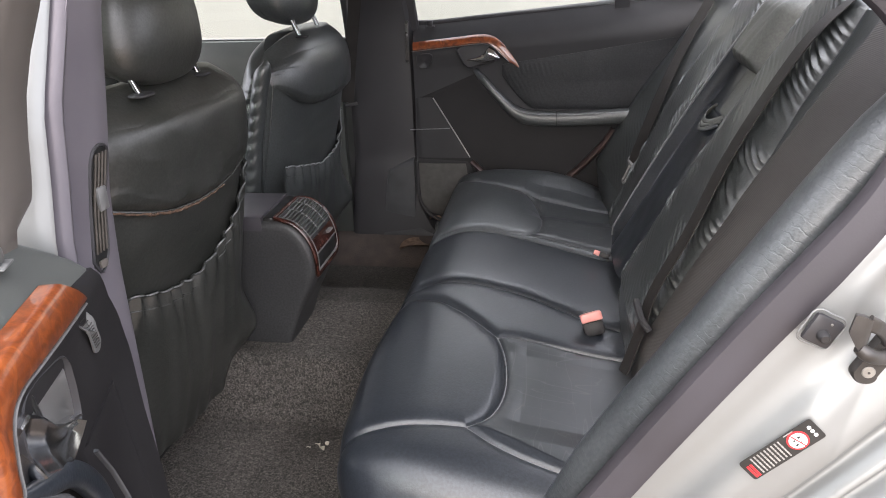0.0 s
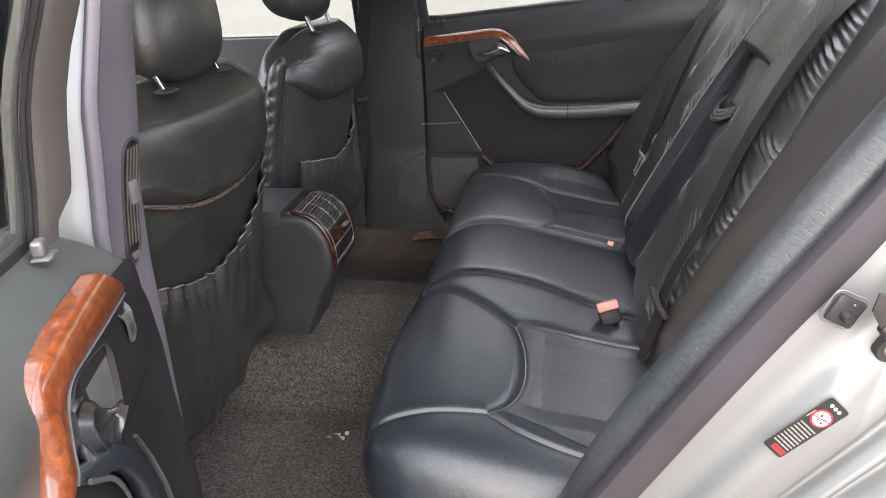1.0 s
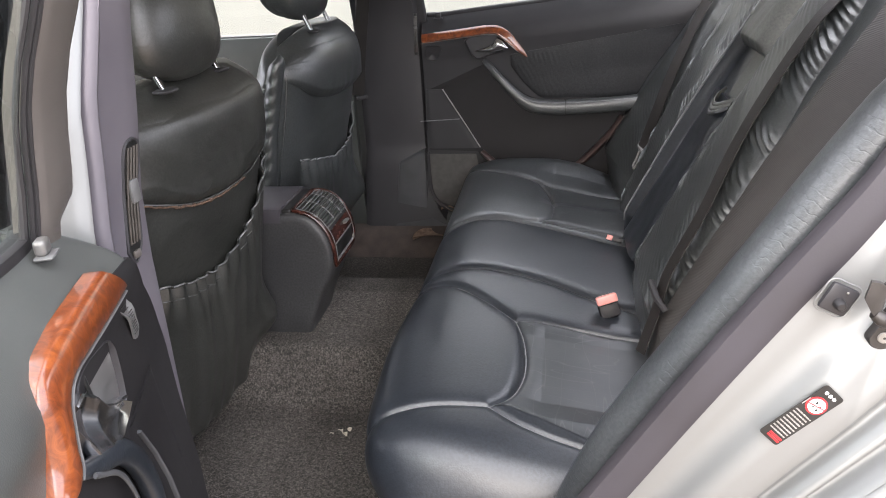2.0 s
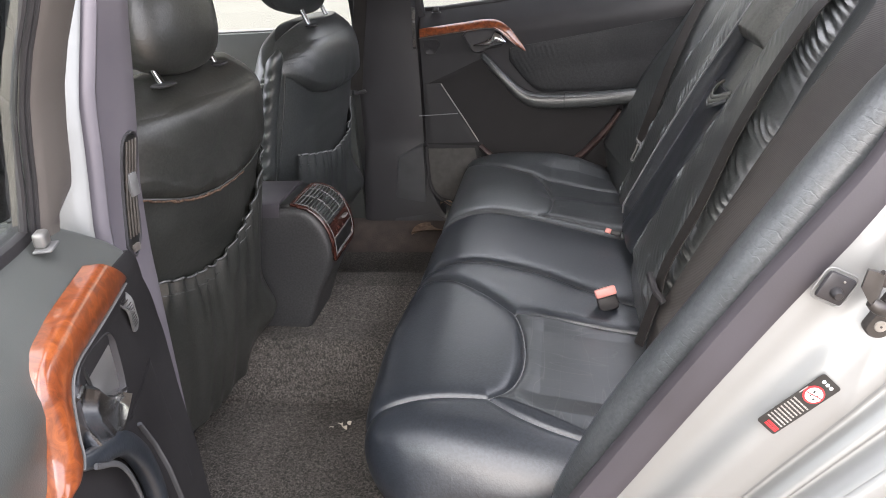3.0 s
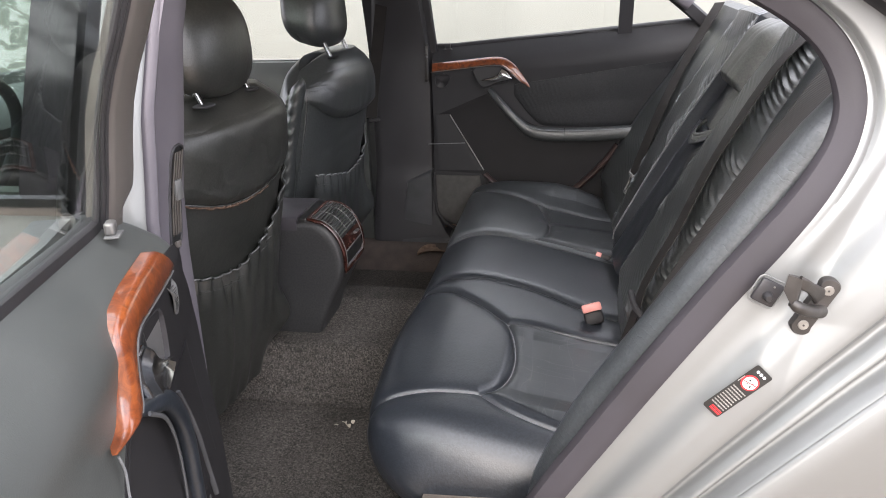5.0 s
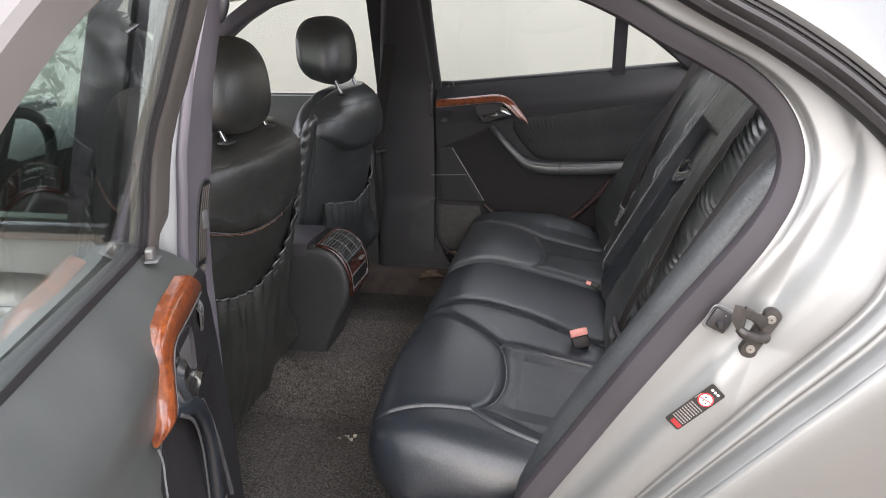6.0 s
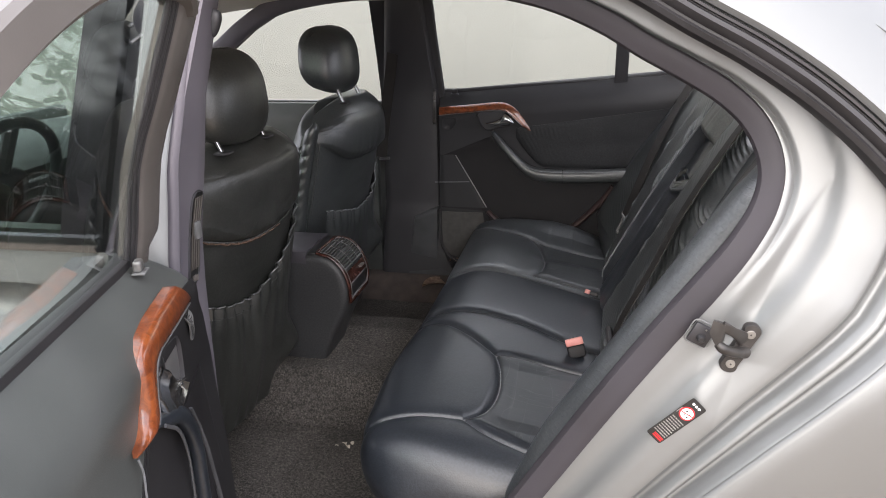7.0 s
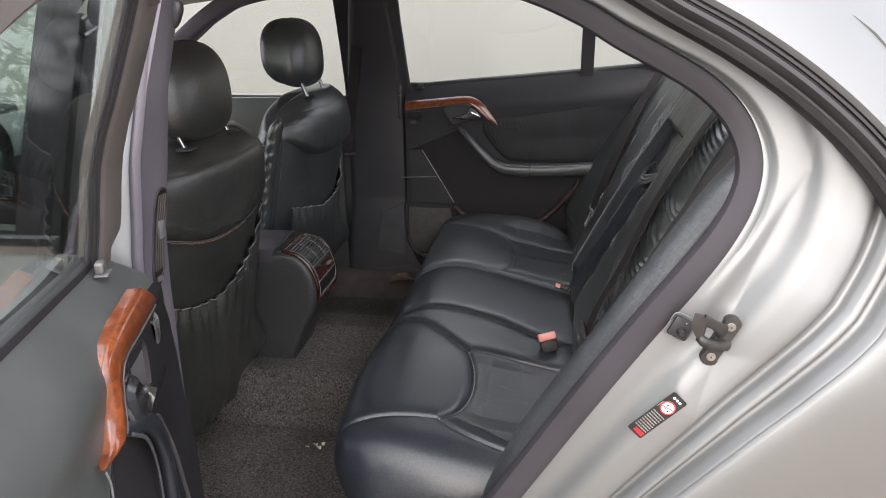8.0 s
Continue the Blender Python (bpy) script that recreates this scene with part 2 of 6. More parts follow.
def wood():
    m, nt, b = material("burl_walnut")
    warp = tex(nt, "ShaderNodeTexNoise", 9.0, 4.0)
    n = tex(nt, "ShaderNodeTexNoise", 52.0, 8.0)
    n.inputs["Distortion"].default_value = 1.5
    n.inputs["Roughness"].default_value = 0.65
    r = ramp(nt, n.outputs["Fac"], [(0.26, (0.066, 0.015, 0.006)), (0.44, (0.18, 0.043, 0.013)), (0.58, (0.28, 0.072, 0.019)), (0.75, (0.38, 0.118, 0.034))])
    r2 = ramp(nt, warp.outputs["Fac"], [(0.3, (0.7, 0.66, 0.6)), (0.7, (1, 1, 1))])
    mix = nt.nodes.new("ShaderNodeMix")
    mix.data_type = "RGBA"
    mix.blend_type = "MULTIPLY"
    mix.inputs[0].default_value = 1.0
    nt.links.new(r.outputs[0], mix.inputs[6])
    nt.links.new(r2.outputs[0], mix.inputs[7])
    nt.links.new(mix.outputs[2], b.inputs["Base Color"])
    b.inputs["Roughness"].default_value = 0.3
    b.inputs["Coat Weight"].default_value, b.inputs["Coat Roughness"].default_value = 1.0, 0.05
    return m


WOOD = wood()
DARK_WOOD = two_tone("dark_burl", (0.018, 0.006, 0.005), (0.06, 0.02, 0.014), 40, 0.22)


def carpet(name, level):
    m, nt, b = material(name)
    n = tex(nt, "ShaderNodeTexNoise", 235.0, 2.5)
    n.inputs["Distortion"].default_value = 1.4
    p = tex(nt, "ShaderNodeTexNoise", 6.0, 4.0)
    r = ramp(nt, n.outputs["Fac"], [(0.40, tuple(level * c for c in (0.034, 0.032, 0.030))), (0.53, tuple(level * c for c in (0.105, 0.098, 0.090))), (0.64, tuple(level * c for c in (0.205, 0.192, 0.180)))])
    r2 = ramp(nt, p.outputs["Fac"], [(0.3, (0.65, 0.63, 0.6)), (0.7, (1.0, 0.955, 0.925))])
    mix = nt.nodes.new("ShaderNodeMix")
    mix.data_type = "RGBA"
    mix.blend_type = "MULTIPLY"
    mix.inputs[0].default_value = 1.0
    nt.links.new(r.outputs[0], mix.inputs[6])
    nt.links.new(r2.outputs[0], mix.inputs[7])
    nt.links.new(mix.outputs[2], b.inputs["Base Color"])
    b.inputs["Roughness"].default_value = 0.85
    bump(nt, b, n.outputs["Fac"], 1.0, 0.006)
    return m


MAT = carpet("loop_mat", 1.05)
# the same loops at a darker level
MAT_DARK = carpet("darker_loop_mat", 0.75)
CARPET = two_tone("dark_brown_carpet", (0.040, 0.031, 0.027), (0.080, 0.063, 0.055), 25, 0.9, 0.6, 350, depth=0.003)
SILL_CARPET = two_tone("grey_brown_carpet", (0.08, 0.066, 0.055), (0.12, 0.10, 0.085), 25, 0.9, 0.5, 350, depth=0.002)


def glass(name, tint):
    m, nt, b = material(name)
    b.inputs["Base Color"].default_value = (*tint, 1)
    b.inputs["Roughness"].default_value = 0.0
    b.inputs["IOR"].default_value = 1.5
    b.inputs["Transmission Weight"].default_value = 1.0
    n = tex(nt, "ShaderNodeTexNoise", 5.0, 3.0)
    if name != "clear_glass":
        r = ramp(nt, n.outputs["Fac"], [(0.4, (0.0, 0.0, 0.0)), (0.8, (0.02, 0.02, 0.02))])
        nt.links.new(r.outputs[0], b.inputs["Roughness"])
    return m


GLASS = glass("green_glass", (0.82, 0.89, 0.855))
GLASS_DARK = glass("tinted_green_glass", (0.56, 0.68, 0.625))
GLASS_FAR = glass("clear_glass", (0.93, 0.94, 0.92))
PLASTER = two_tone("pale_render", (0.215, 0.223, 0.207), (0.247, 0.252, 0.234), 0.8, 0.9, 0.3, 60, depth=0.004)
GROUND = two_tone("sandy_concrete", (0.19, 0.145, 0.105), (0.28, 0.225, 0.17), 1.3, 0.9, 0.4, 90, depth=0.006)


# ---------------------------------------------------------------- mesh tools
def link(name, bm, mat, parent=None, label="", smooth=True):
    me = bpy.data.meshes.new(name)
    bmesh.ops.recalc_face_normals(bm, faces=bm.faces)
    if smooth:
        for fc in bm.faces:
            fc.smooth = True
        for e in bm.edges:
            if len(e.link_faces) == 2 and e.calc_face_angle(0) > radians(38):
                e.smooth = False
    bm.to_mesh(me)
    bm.free()
    me.materials.append(mat)
    ob = new(name, me)
    if parent:
        ob.parent = parent
        ob.matrix_parent_inverse = parent.matrix_world.inverted()
    return tagged(ob, label=label) if label else ob


def part(name, bm, mat, parent, label=""):
    return link(name, bm, mat, parent, label)


def thing(name, at, label, category, group="", kind=""):
    ob = new(name)
    ob.empty_display_size = 0.1
    ob.location = at
    bpy.context.view_layer.update()
    return tagged(ob, label, category, group, kind)


def curve(points, n):
    """n + 1 points on a smooth line through the given ones."""
    p = np.array(points, float)
    d = np.r_[0, np.cumsum(np.sqrt(np.linalg.norm(np.diff(p, axis=0), axis=1)))]
    q = np.vstack([2 * p[0] - p[1], p, 2 * p[-1] - p[-2]])
    k = np.r_[-d[1], d, 2 * d[-1] - d[-2]]
    out = []
    for t in np.linspace(0, d[-1], n + 1):
        i = min(max(np.searchsorted(d, t, "right") - 1, 0), len(p) - 2) + 1
        t0, t1, t2, t3 = k[i - 1:i + 3]
        a1 = (t1 - t) / (t1 - t0) * q[i - 1] + (t - t0) / (t1 - t0) * q[i]
        a2 = (t2 - t) / (t2 - t1) * q[i] + (t - t1) / (t2 - t1) * q[i + 1]
        a3 = (t3 - t) / (t3 - t2) * q[i + 1] + (t - t2) / (t3 - t2) * q[i + 2]
        b1 = (t2 - t) / (t2 - t0) * a1 + (t - t0) / (t2 - t0) * a2
        b2 = (t3 - t) / (t3 - t1) * a2 + (t - t1) / (t3 - t1) * a3
        out.append((t2 - t) / (t2 - t1) * b1 + (t - t1) / (t2 - t1) * b2)
    return np.array(out)


def skin(rows, close_rows=False, close_cols=False, caps=False):
    """A mesh over rows of points."""
    bm = bmesh.new()
    g = [[bm.verts.new(p) for p in row] for row in rows]
    nr, nc = len(g), len(g[0])
    for i in range(nr if close_rows else nr - 1):
        for j in range(nc if close_cols else nc - 1):
            a, b = g[i], g[(i + 1) % nr]
            bm.faces.new((a[j], b[j], b[(j + 1) % nc], a[(j + 1) % nc]))
    if caps:
        bm.faces.new(g[0])
        bm.faces.new(g[-1])
    return bm


def slab(rows, offset):
    """A sheet over rows of points, made solid by an offset vector or an array of them."""
    top = np.array(rows, float)
    low = top + np.asarray(offset, float)
    bm = bmesh.new()
    nr, nc = top.shape[:2]
    gt = [[bm.verts.new(p) for p in r] for r in top]
    gl = [[bm.verts.new(p) for p in r] for r in low]
    for g in (gt, gl):
        for i in range(nr - 1):
            for j in range(nc - 1):
                bm.faces.new((g[i][j], g[i + 1][j], g[i + 1][j + 1], g[i][j + 1]))
    edge = [(0, j) for j in range(nc)] + [(i, nc - 1) for i in range(1, nr)] + [(nr - 1, j) for j in range(nc - 2, -1, -1)] + [(i, 0) for i in range(nr - 2, 0, -1)]
    for (a, b), (c, d) in zip(edge, edge[1:] + edge[:1]):
        bm.faces.new((gt[a][b], gt[c][d], gl[c][d], gl[a][b]))
    return bm


def sweep(path, profile, up=(0, 0, 1), closed=False, scale=None, caps=True):
    """A closed profile of (side, up) points along a path; side lies square to the path and to up."""
    p = np.array(path, float)
    n = len(p)
    rows = []
    for i in range(n):
        if closed:
            t = p[(i + 1) % n] - p[i - 1]
        else:
            t = p[min(i + 1, n - 1)] - p[max(i - 1, 0)]
        t = t / (np.linalg.norm(t) + 1e-12)
        u = np.array(up[i] if np.ndim(up) == 2 else up, float)
        s = np.cross(t, u)
        s /= np.linalg.norm(s) + 1e-12
        u = np.cross(s, t)
        k = 1.0 if scale is None else scale[i]
        rows.append([p[i] + k * (a * s + b * u) for a, b in profile])
    return skin(rows, close_rows=closed, close_cols=True, caps=caps and not closed)


def oval(a, b, n=12, power=2.0):
    out = []
    for k in range(n):
        t = 2 * math.pi * k / n
        c, s = math.cos(t), math.sin(t)
        out.append((a * math.copysign(abs(c) ** (2 / power), c), b * math.copysign(abs(s) ** (2 / power), s)))
    return out


def tube(path, r, n=10, scale=None):
    p = np.array(path, float)
    t = p[-1] - p[0]
    up = (0, 0, 1) if abs(t[2]) < 0.9 * np.linalg.norm(t) else (1, 0, 0)
    return sweep(p, oval(r, r, n), up, scale=scale)


def rbox(size, at, bevel=0.004, turn=None, seg=2):
    bm = bmesh.new()
    bmesh.ops.create_cube(bm, size=1.0)
    bmesh.ops.scale(bm, vec=size, verts=bm.verts)
    if bevel:
        bmesh.ops.bevel(bm, geom=list(bm.edges), offset=bevel, segments=seg, affect="EDGES", profile=0.5)
    m = Matrix.Translation(at) @ (turn.to_4x4() if turn else Matrix())
    bmesh.ops.transform(bm, matrix=m, verts=bm.verts)
    return bm


def ball(radii, at, power=2.6, turn=None, nu=40, nv=24, dent=None):
    """A closed cushion-like body; power sets how square it is."""
    def sp(c):
        return math.copysign(abs(c) ** (2 / power), c)
    rows = []
    for i in range(1, nv):
        a = -math.pi / 2 + math.pi * i / nv
        row = []
        for j in range(nu):
            t = 2 * math.pi * j / nu
            v = Vector((radii[0] * sp(math.cos(a)) * sp(math.cos(t)), radii[1] * sp(math.cos(a)) * sp(math.sin(t)), radii[2] * sp(math.sin(a))))
            if dent:
                v = dent(v)
            if turn:
                v = turn @ v
            row.append(v + Vector(at))
        rows.append(row)
    return skin(rows, close_cols=True, caps=True)


def near_line(s, y, line):
    """Distances from points (s, y) to a polyline."""
    best = np.full(np.shape(s), 9.0)
    for (a, b), (c, d) in zip(line[:-1], line[1:]):
        ex, ey = c - a, d - b
        t = np.clip(((s - a) * ex + (y - b) * ey) / (ex * ex + ey * ey + 1e-12), 0, 1)
        best = np.minimum(best, np.hypot(s - a - t * ex, y - b - t * ey))
    return best


# ---------------------------------------------------------------- ground and wall
def ground_plane():
    bm = bmesh.new()
    bmesh.ops.create_grid(bm, x_segments=60, y_segments=60, size=60.0)
    tagged(link("ground", bm, GROUND, smooth=False), "sandy pale concrete yard around the parked car", "ground", kind="structure")


def boundary_wall():
    bm = rbox((24.0, 0.2, 2.3), (-1.0, 3.1, 1.14), 0.01)
    tagged(link("wall_boundary", bm, PLASTER), "plain pale rendered wall beside the car", "wall", kind="structure")


ground_plane()
boundary_wall()


# ---------------------------------------------------------------- car shell
def flare(z, low, high):
    """Side of the body leaning inwards above the belt line."""
    t = (np.asarray(z) - 1.0) / 0.32
    return low + (high - low) * np.minimum(1, 0.5 * (t + np.sqrt(t * t + 0.012)) * np.clip((t + 0.6) / 0.4, 0, 1))


# outline of the rear door opening, from the roof down the rear pillar to the sill and up the middle pillar
OPENING = curve([(0.30, 1.352), (0.50, 1.345), (0.66, 1.318), (0.745, 1.284), (0.80, 1.252), (0.853, 1.224), (0.90, 1.196), (0.934, 1.165),
                 (0.953, 1.132), (0.960, 1.098), (0.953, 1.060), (0.932, 1.018), (0.890, 0.955), (0.838, 0.880), (0.770, 0.775),
                 (0.704, 0.668), (0.652, 0.583), (0.600, 0.490), (0.550, 0.410), (0.490, 0.365), (0.40, 0.350), (0.25, 0.348)], 200)


def opening_normals(p):
    t = np.gradient(p, axis=0)
    t /= np.linalg.norm(t, axis=1)[:, None]
    return np.c_[-t[:, 1], t[:, 0]]


OUT = opening_normals(OPENING)
SHELL = thing("car_body", (0.6, -0.9, 0.0), "silver painted car body with open rear doorway", "car", kind="structure")


def jamb_width(z):
    """The pressing is narrow along the roof, widest behind the striker, and narrows again to the sill."""
    return float(np.interp(z, [0.35, 0.55, 0.70, 0.84, 1.02, 1.10, 1.16, 1.22, 1.30], [0.42, 0.62, 0.76, 0.90, 1.06, 1.02, 0.90, 0.66, 0.55]))


def striker_dish(x, z):
    """A flat facet falling inwards to a sharp valley behind the striker, and the dome that rises beyond it."""
    crease = float(np.interp(z, [0.767, 0.827, 0.893, 0.979, 1.03, 1.10], [0.908, 0.924, 0.944, 0.973, 0.996, 1.03]))
    width = float(np.interp(z, [0.767, 0.832, 0.93, 1.028, 1.10], [0.040, 0.042, 0.034, 0.014, 0.004]))
    def facet(px):
        """Depth of the facet, limited by its soft upper edge and by the slanting lower one."""
        side = (px - crease + width) * 0.30
        lower = (px - 0.888 - (0.832 - z) * 0.32) * 0.20
        low = min(side, lower)
        return 0.5 * (low + math.sqrt(low * low + 0.0000012))
    if x < crease:
        return facet(x)
    return facet(crease) * math.exp(-((x - crease) / 0.040) ** 1.3)


def rear_jamb():
    """Pressed steel of the doorway: flange, step, groove, rim, then the outer skin."""
    # distance outwards from the seal, and depth of the surface
    section = [(0.000, -0.852), (0.010, -0.862), (0.030, -0.868), (0.052, -0.872), (0.066, -0.878), (0.080, -0.890), (0.094, -0.896), (0.110, -0.899), (0.126, -0.901),
               (0.136, -0.900), (0.142, -0.893), (0.149, -0.892), (0.155, -0.903), (0.161, -0.910), (0.167, -0.911), (0.172, -0.905), (0.177, -0.906), (0.183, -0.920), (0.188, -0.929), (0.190, -0.931)]
    fine = curve(section, 110)
    rows = []
    index = np.arange(len(OPENING))
    for i in np.linspace(34, len(OPENING) - 1, 640):
        x, z, nx, nz = (float(np.interp(i, index, v)) for v in (OPENING[:, 0], OPENING[:, 1], OUT[:, 0], OUT[:, 1]))
        w, lean = jamb_width(z), float(flare(z, 0.0, 0.10))
        k = min(1.0, max(0.0, (z - 1.0) / 0.24))
        flat = 1.0 - 0.65 * k * k * (3 - 2 * k)
        k = min(1.0, max(0.0, (z - 0.94) / 0.14))
        groove = 0.0045 * k * k * (3 - 2 * k)
        row = []
        for a, y in fine:
            px, pz = x + nx * w * a, z + nz * w * a
            row.append((px, -0.852 + (y + 0.852) * flat + lean + striker_dish(px, pz) + groove * math.exp(-((a - 0.027) / 0.0035) ** 2), pz))
        rows.append(row)
    part("door_jamb", slab(rows, (0, 0.012, 0)), PAINT, SHELL, "silver painted door jamb with pressed grooves")


rear_jamb()


def rear_quarter():
    """Outer skin behind and below the doorway."""
    rows = []
    idx = [i for i in range(90, len(OPENING)) if OPENING[i][1] < 1.13]
    for i in idx:
        (x, z), (nx, nz) = OPENING[i], OUT[i]
        w = jamb_width(z)
        lean = float(flare(z, 0.0, 0.10))
        rows.append([(x + nx * (0.190 * w + d), y + lean, z + nz * (0.190 * w + d)) for d, y in
                     ((0.0, -0.929), (0.003, -0.934), (0.008, -0.937), (0.03, -0.939), (0.08, -0.936), (0.16, -0.925), (0.26, -0.900), (0.40, -0.850))])
    part("rear_quarter_panel", slab(rows, (0, 0.012, 0)), PAINT, SHELL)


rear_quarter()

# rubber along the roof edge and down the rear pillar, and the skin beyond it
STRIP = curve([(0.40, 1.425), (0.62, 1.394), (0.76, 1.338), (0.853, 1.286), (0.924, 1.247), (0.998, 1.197), (1.066, 1.138), (1.110, 1.085), (1.147, 1.01), (1.162, 0.94)], 70)
SN = opening_normals(STRIP)


def roof_strip():
    rows = []
    for (x, z), (nx, nz) in zip(STRIP, SN):
        lean = float(flare(z, 0.0, 0.07))
        rows.append([(x + nx * a, y + lean, z + nz * a) for a, y in
                     ((-0.018, -0.895), (-0.017, -0.910), (-0.013, -0.919), (-0.007, -0.922), (-0.004, -0.917), (-0.001, -0.916), (0.002, -0.921), (0.008, -0.925), (0.013, -0.923),
                      (0.0145, -0.915), (0.016, -0.915), (0.017, -0.921), (0.020, -0.921), (0.0215, -0.905), (0.0215, -0.89))])
    part("roof_weatherstrip", slab(rows, (0, 0.008, 0)), RUBBER, SHELL, "black ribbed rubber weatherstrip along the roof edge")
    rows = []
    for (x, z), (nx, nz) in zip(STRIP, SN):
        lean = float(flare(z, 0.0, 0.07))
        row = []
        for a, y in ((0.0225, -0.900), (0.0235, -0.914), (0.030, -0.918), (0.06, -0.905), (0.11, -0.872), (0.19, -0.80), (0.30, -0.66)):
            k = min(1.0, max(0.0, (a - 0.03) / 0.12))
            ox, oz = nx * min(a, 0.03) + max(0.0, a - 0.03) * (nx * (1 - k) + 0.66 * k), nz * min(a, 0.03) + max(0.0, a - 0.03) * (nz * (1 - k) + 0.75 * k)
            row.append((x + ox, y + lean, z + oz))
        rows.append(row)
    part("rear_pillar_skin", slab(rows, (0, 0.010, -0.004)), PAINT, SHELL)
    rows = []
    for i in range(18, len(OPENING)):
        (x, z), (nx, nz) = OPENING[i], OUT[i]
        if z < 1.14:
            break
        lean = float(flare(z, 0.0, 0.10))
        rows.append([(x + nx * a, y + lean, z + nz * a) for a, y in ((0.09, -0.866), (0.12, -0.868), (0.16, -0.866))])
    part("roof_gutter", slab(rows, (0, 0.010, 0)), PAINT, SHELL)


roof_strip()


def door_seal():
    path = [(x, float(flare(z, -0.852, -0.752)), z) for x, z in OPENING]
    pr = [(-0.006, -0.017), (0.004, -0.0185), (0.012, -0.014), (0.0155, -0.004), (0.0178, 0.005), (0.0180, 0.013), (0.0166, 0.0185), (0.010, 0.0215), (0.0, 0.0205), (-0.008, 0.016), (-0.012, 0.0)]
    ups = np.array([(nx, 0, nz) for nx, nz in OUT])
    bm = sweep(path, pr, ups, scale=np.interp(OPENING[:, 1], [0.95, 1.08], [1.0, 0.80]))
    tagged(link("door_seal", bm, SEAL), "soft grey-violet rubber seal round the rear doorway", "door seal", kind="structure")


door_seal()


def cabin_shell():
    # floor with the raised tunnel
    ys = np.linspace(-0.84, 0.84, 85)
    def height(y):
        t = np.clip((0.235 - abs(y - 0.0)) / 0.055, 0, 1)
        edge = np.clip((abs(y) - 0.58) / 0.12, 0, 1)
        return 0.262 + 0.128 * t * t * (3 - 2 * t) + 0.085 * edge * edge * (3 - 2 * edge)
    rows = [[(x, y, height(y)) for y in ys] for x in np.linspace(-1.3, 0.62, 40)]
    tagged(link("floor", slab(rows, (0, 0, -0.03)), CARPET), "dark brown carpeted car floor with raised tunnel", "floor", kind="structure")
    # bulkhead below the bench
    rows = [[(x, y, z) for y in np.linspace(-0.80, 0.80, 20)] for x, z in ((0.47, 0.25), (0.44, 0.32), (0.42, 0.40), (0.45, 0.47), (0.70, 0.48), (1.2, 0.50))]
    tagged(link("seat_riser", slab(rows, (0.02, 0, -0.02)), SILL_CARPET), "grey-brown carpeted riser under the rear bench", "floor riser", kind="structure")
    # near sill
    rows = [[(x, y, z) for x in np.linspace(-0.05, 0.62, 12)] for y, z in ((-0.95, 0.20), (-0.94, 0.30), (-0.91, 0.335), (-0.86, 0.34), (-0.80, 0.34), (-0.76, 0.32), (-0.74, 0.26))]
    tagged(link("sill_near", slab(rows, (0, 0.01, -0.02)), PAINT), "silver painted door sill", "sill", kind="structure")
    # headliner and roof
    rows = []
    for x in np.linspace(-0.75, 0.94, 30):
        rows.append([(x, y, 1.395 - 0.06 * (abs(y) / 0.66) ** 4 - 0.12 * max(0, (x - 0.6) / 0.5) ** 2 - 0.055 * max(0, (-x - 0.1) / 0.6) ** 2) for y in np.linspace(-0.645, 0.70, 24)])
    tagged(link("ceiling", slab(rows, (0, 0, 0.03)), HEADLINER), "beige woven headliner", "ceiling", kind="structure")
    rows = []
    for x in np.linspace(-0.85, 0.95, 34):
        rows.append([(x, y, 1.445 - 0.05 * (abs(y) / 0.72) ** 3 - 0.15 * max(0, (x - 0.6) / 0.6) ** 2 - 0.06 * max(0, (-x - 0.1) / 0.7) ** 2) for y in np.linspace(-0.69, 0.69, 28)])
    tagged(link("roof", slab(rows, (0, 0, -0.012)), PAINT), "silver painted car roof", "roof", kind="structure")
    # parcel shelf behind the bench
    tagged(link("parcel_shelf", rbox((0.5, 1.3, 0.03), (1.32, 0, 1.045), 0.01), PANEL), "black parcel shelf behind the rear bench", "shelf", kind="structure")
    tagged(link("rear_bulkhead", rbox((0.04, 1.6, 0.75), (1.28, 0, 0.68), 0.01), PANEL), "black panel behind the rear bench", "panel", kind="structure")
    # dashboard far forward
    rows = [[(x, y, z - 0.03 * abs(y)) for y in np.linspace(-0.72, 0.72, 20)] for x, z in
            ((-0.86, 0.55), (-0.80, 0.80), (-0.78, 0.90), (-0.84, 0.95), (-0.98, 0.965), (-1.15, 0.955), (-1.35, 0.93))]
    tagged(link("dashboard", slab(rows, (-0.03, 0, -0.03)), PANEL), "black dashboard", "dashboard", kind="structure")
    tagged(link("front_bulkhead", rbox((0.05, 1.6, 0.7), (-1.36, 0, 0.6), 0.01), PANEL), "black front bulkhead", "panel", kind="structure")


cabin_shell()


def flange_edge(z):
    """Where the painted flange of the near pillar meets its seal."""
    return float(np.interp(z, [0.34, 0.93, 1.01, 1.08, 1.178, 1.36], [-0.846, -0.833, -0.814, -0.800, -0.754, -0.672]))


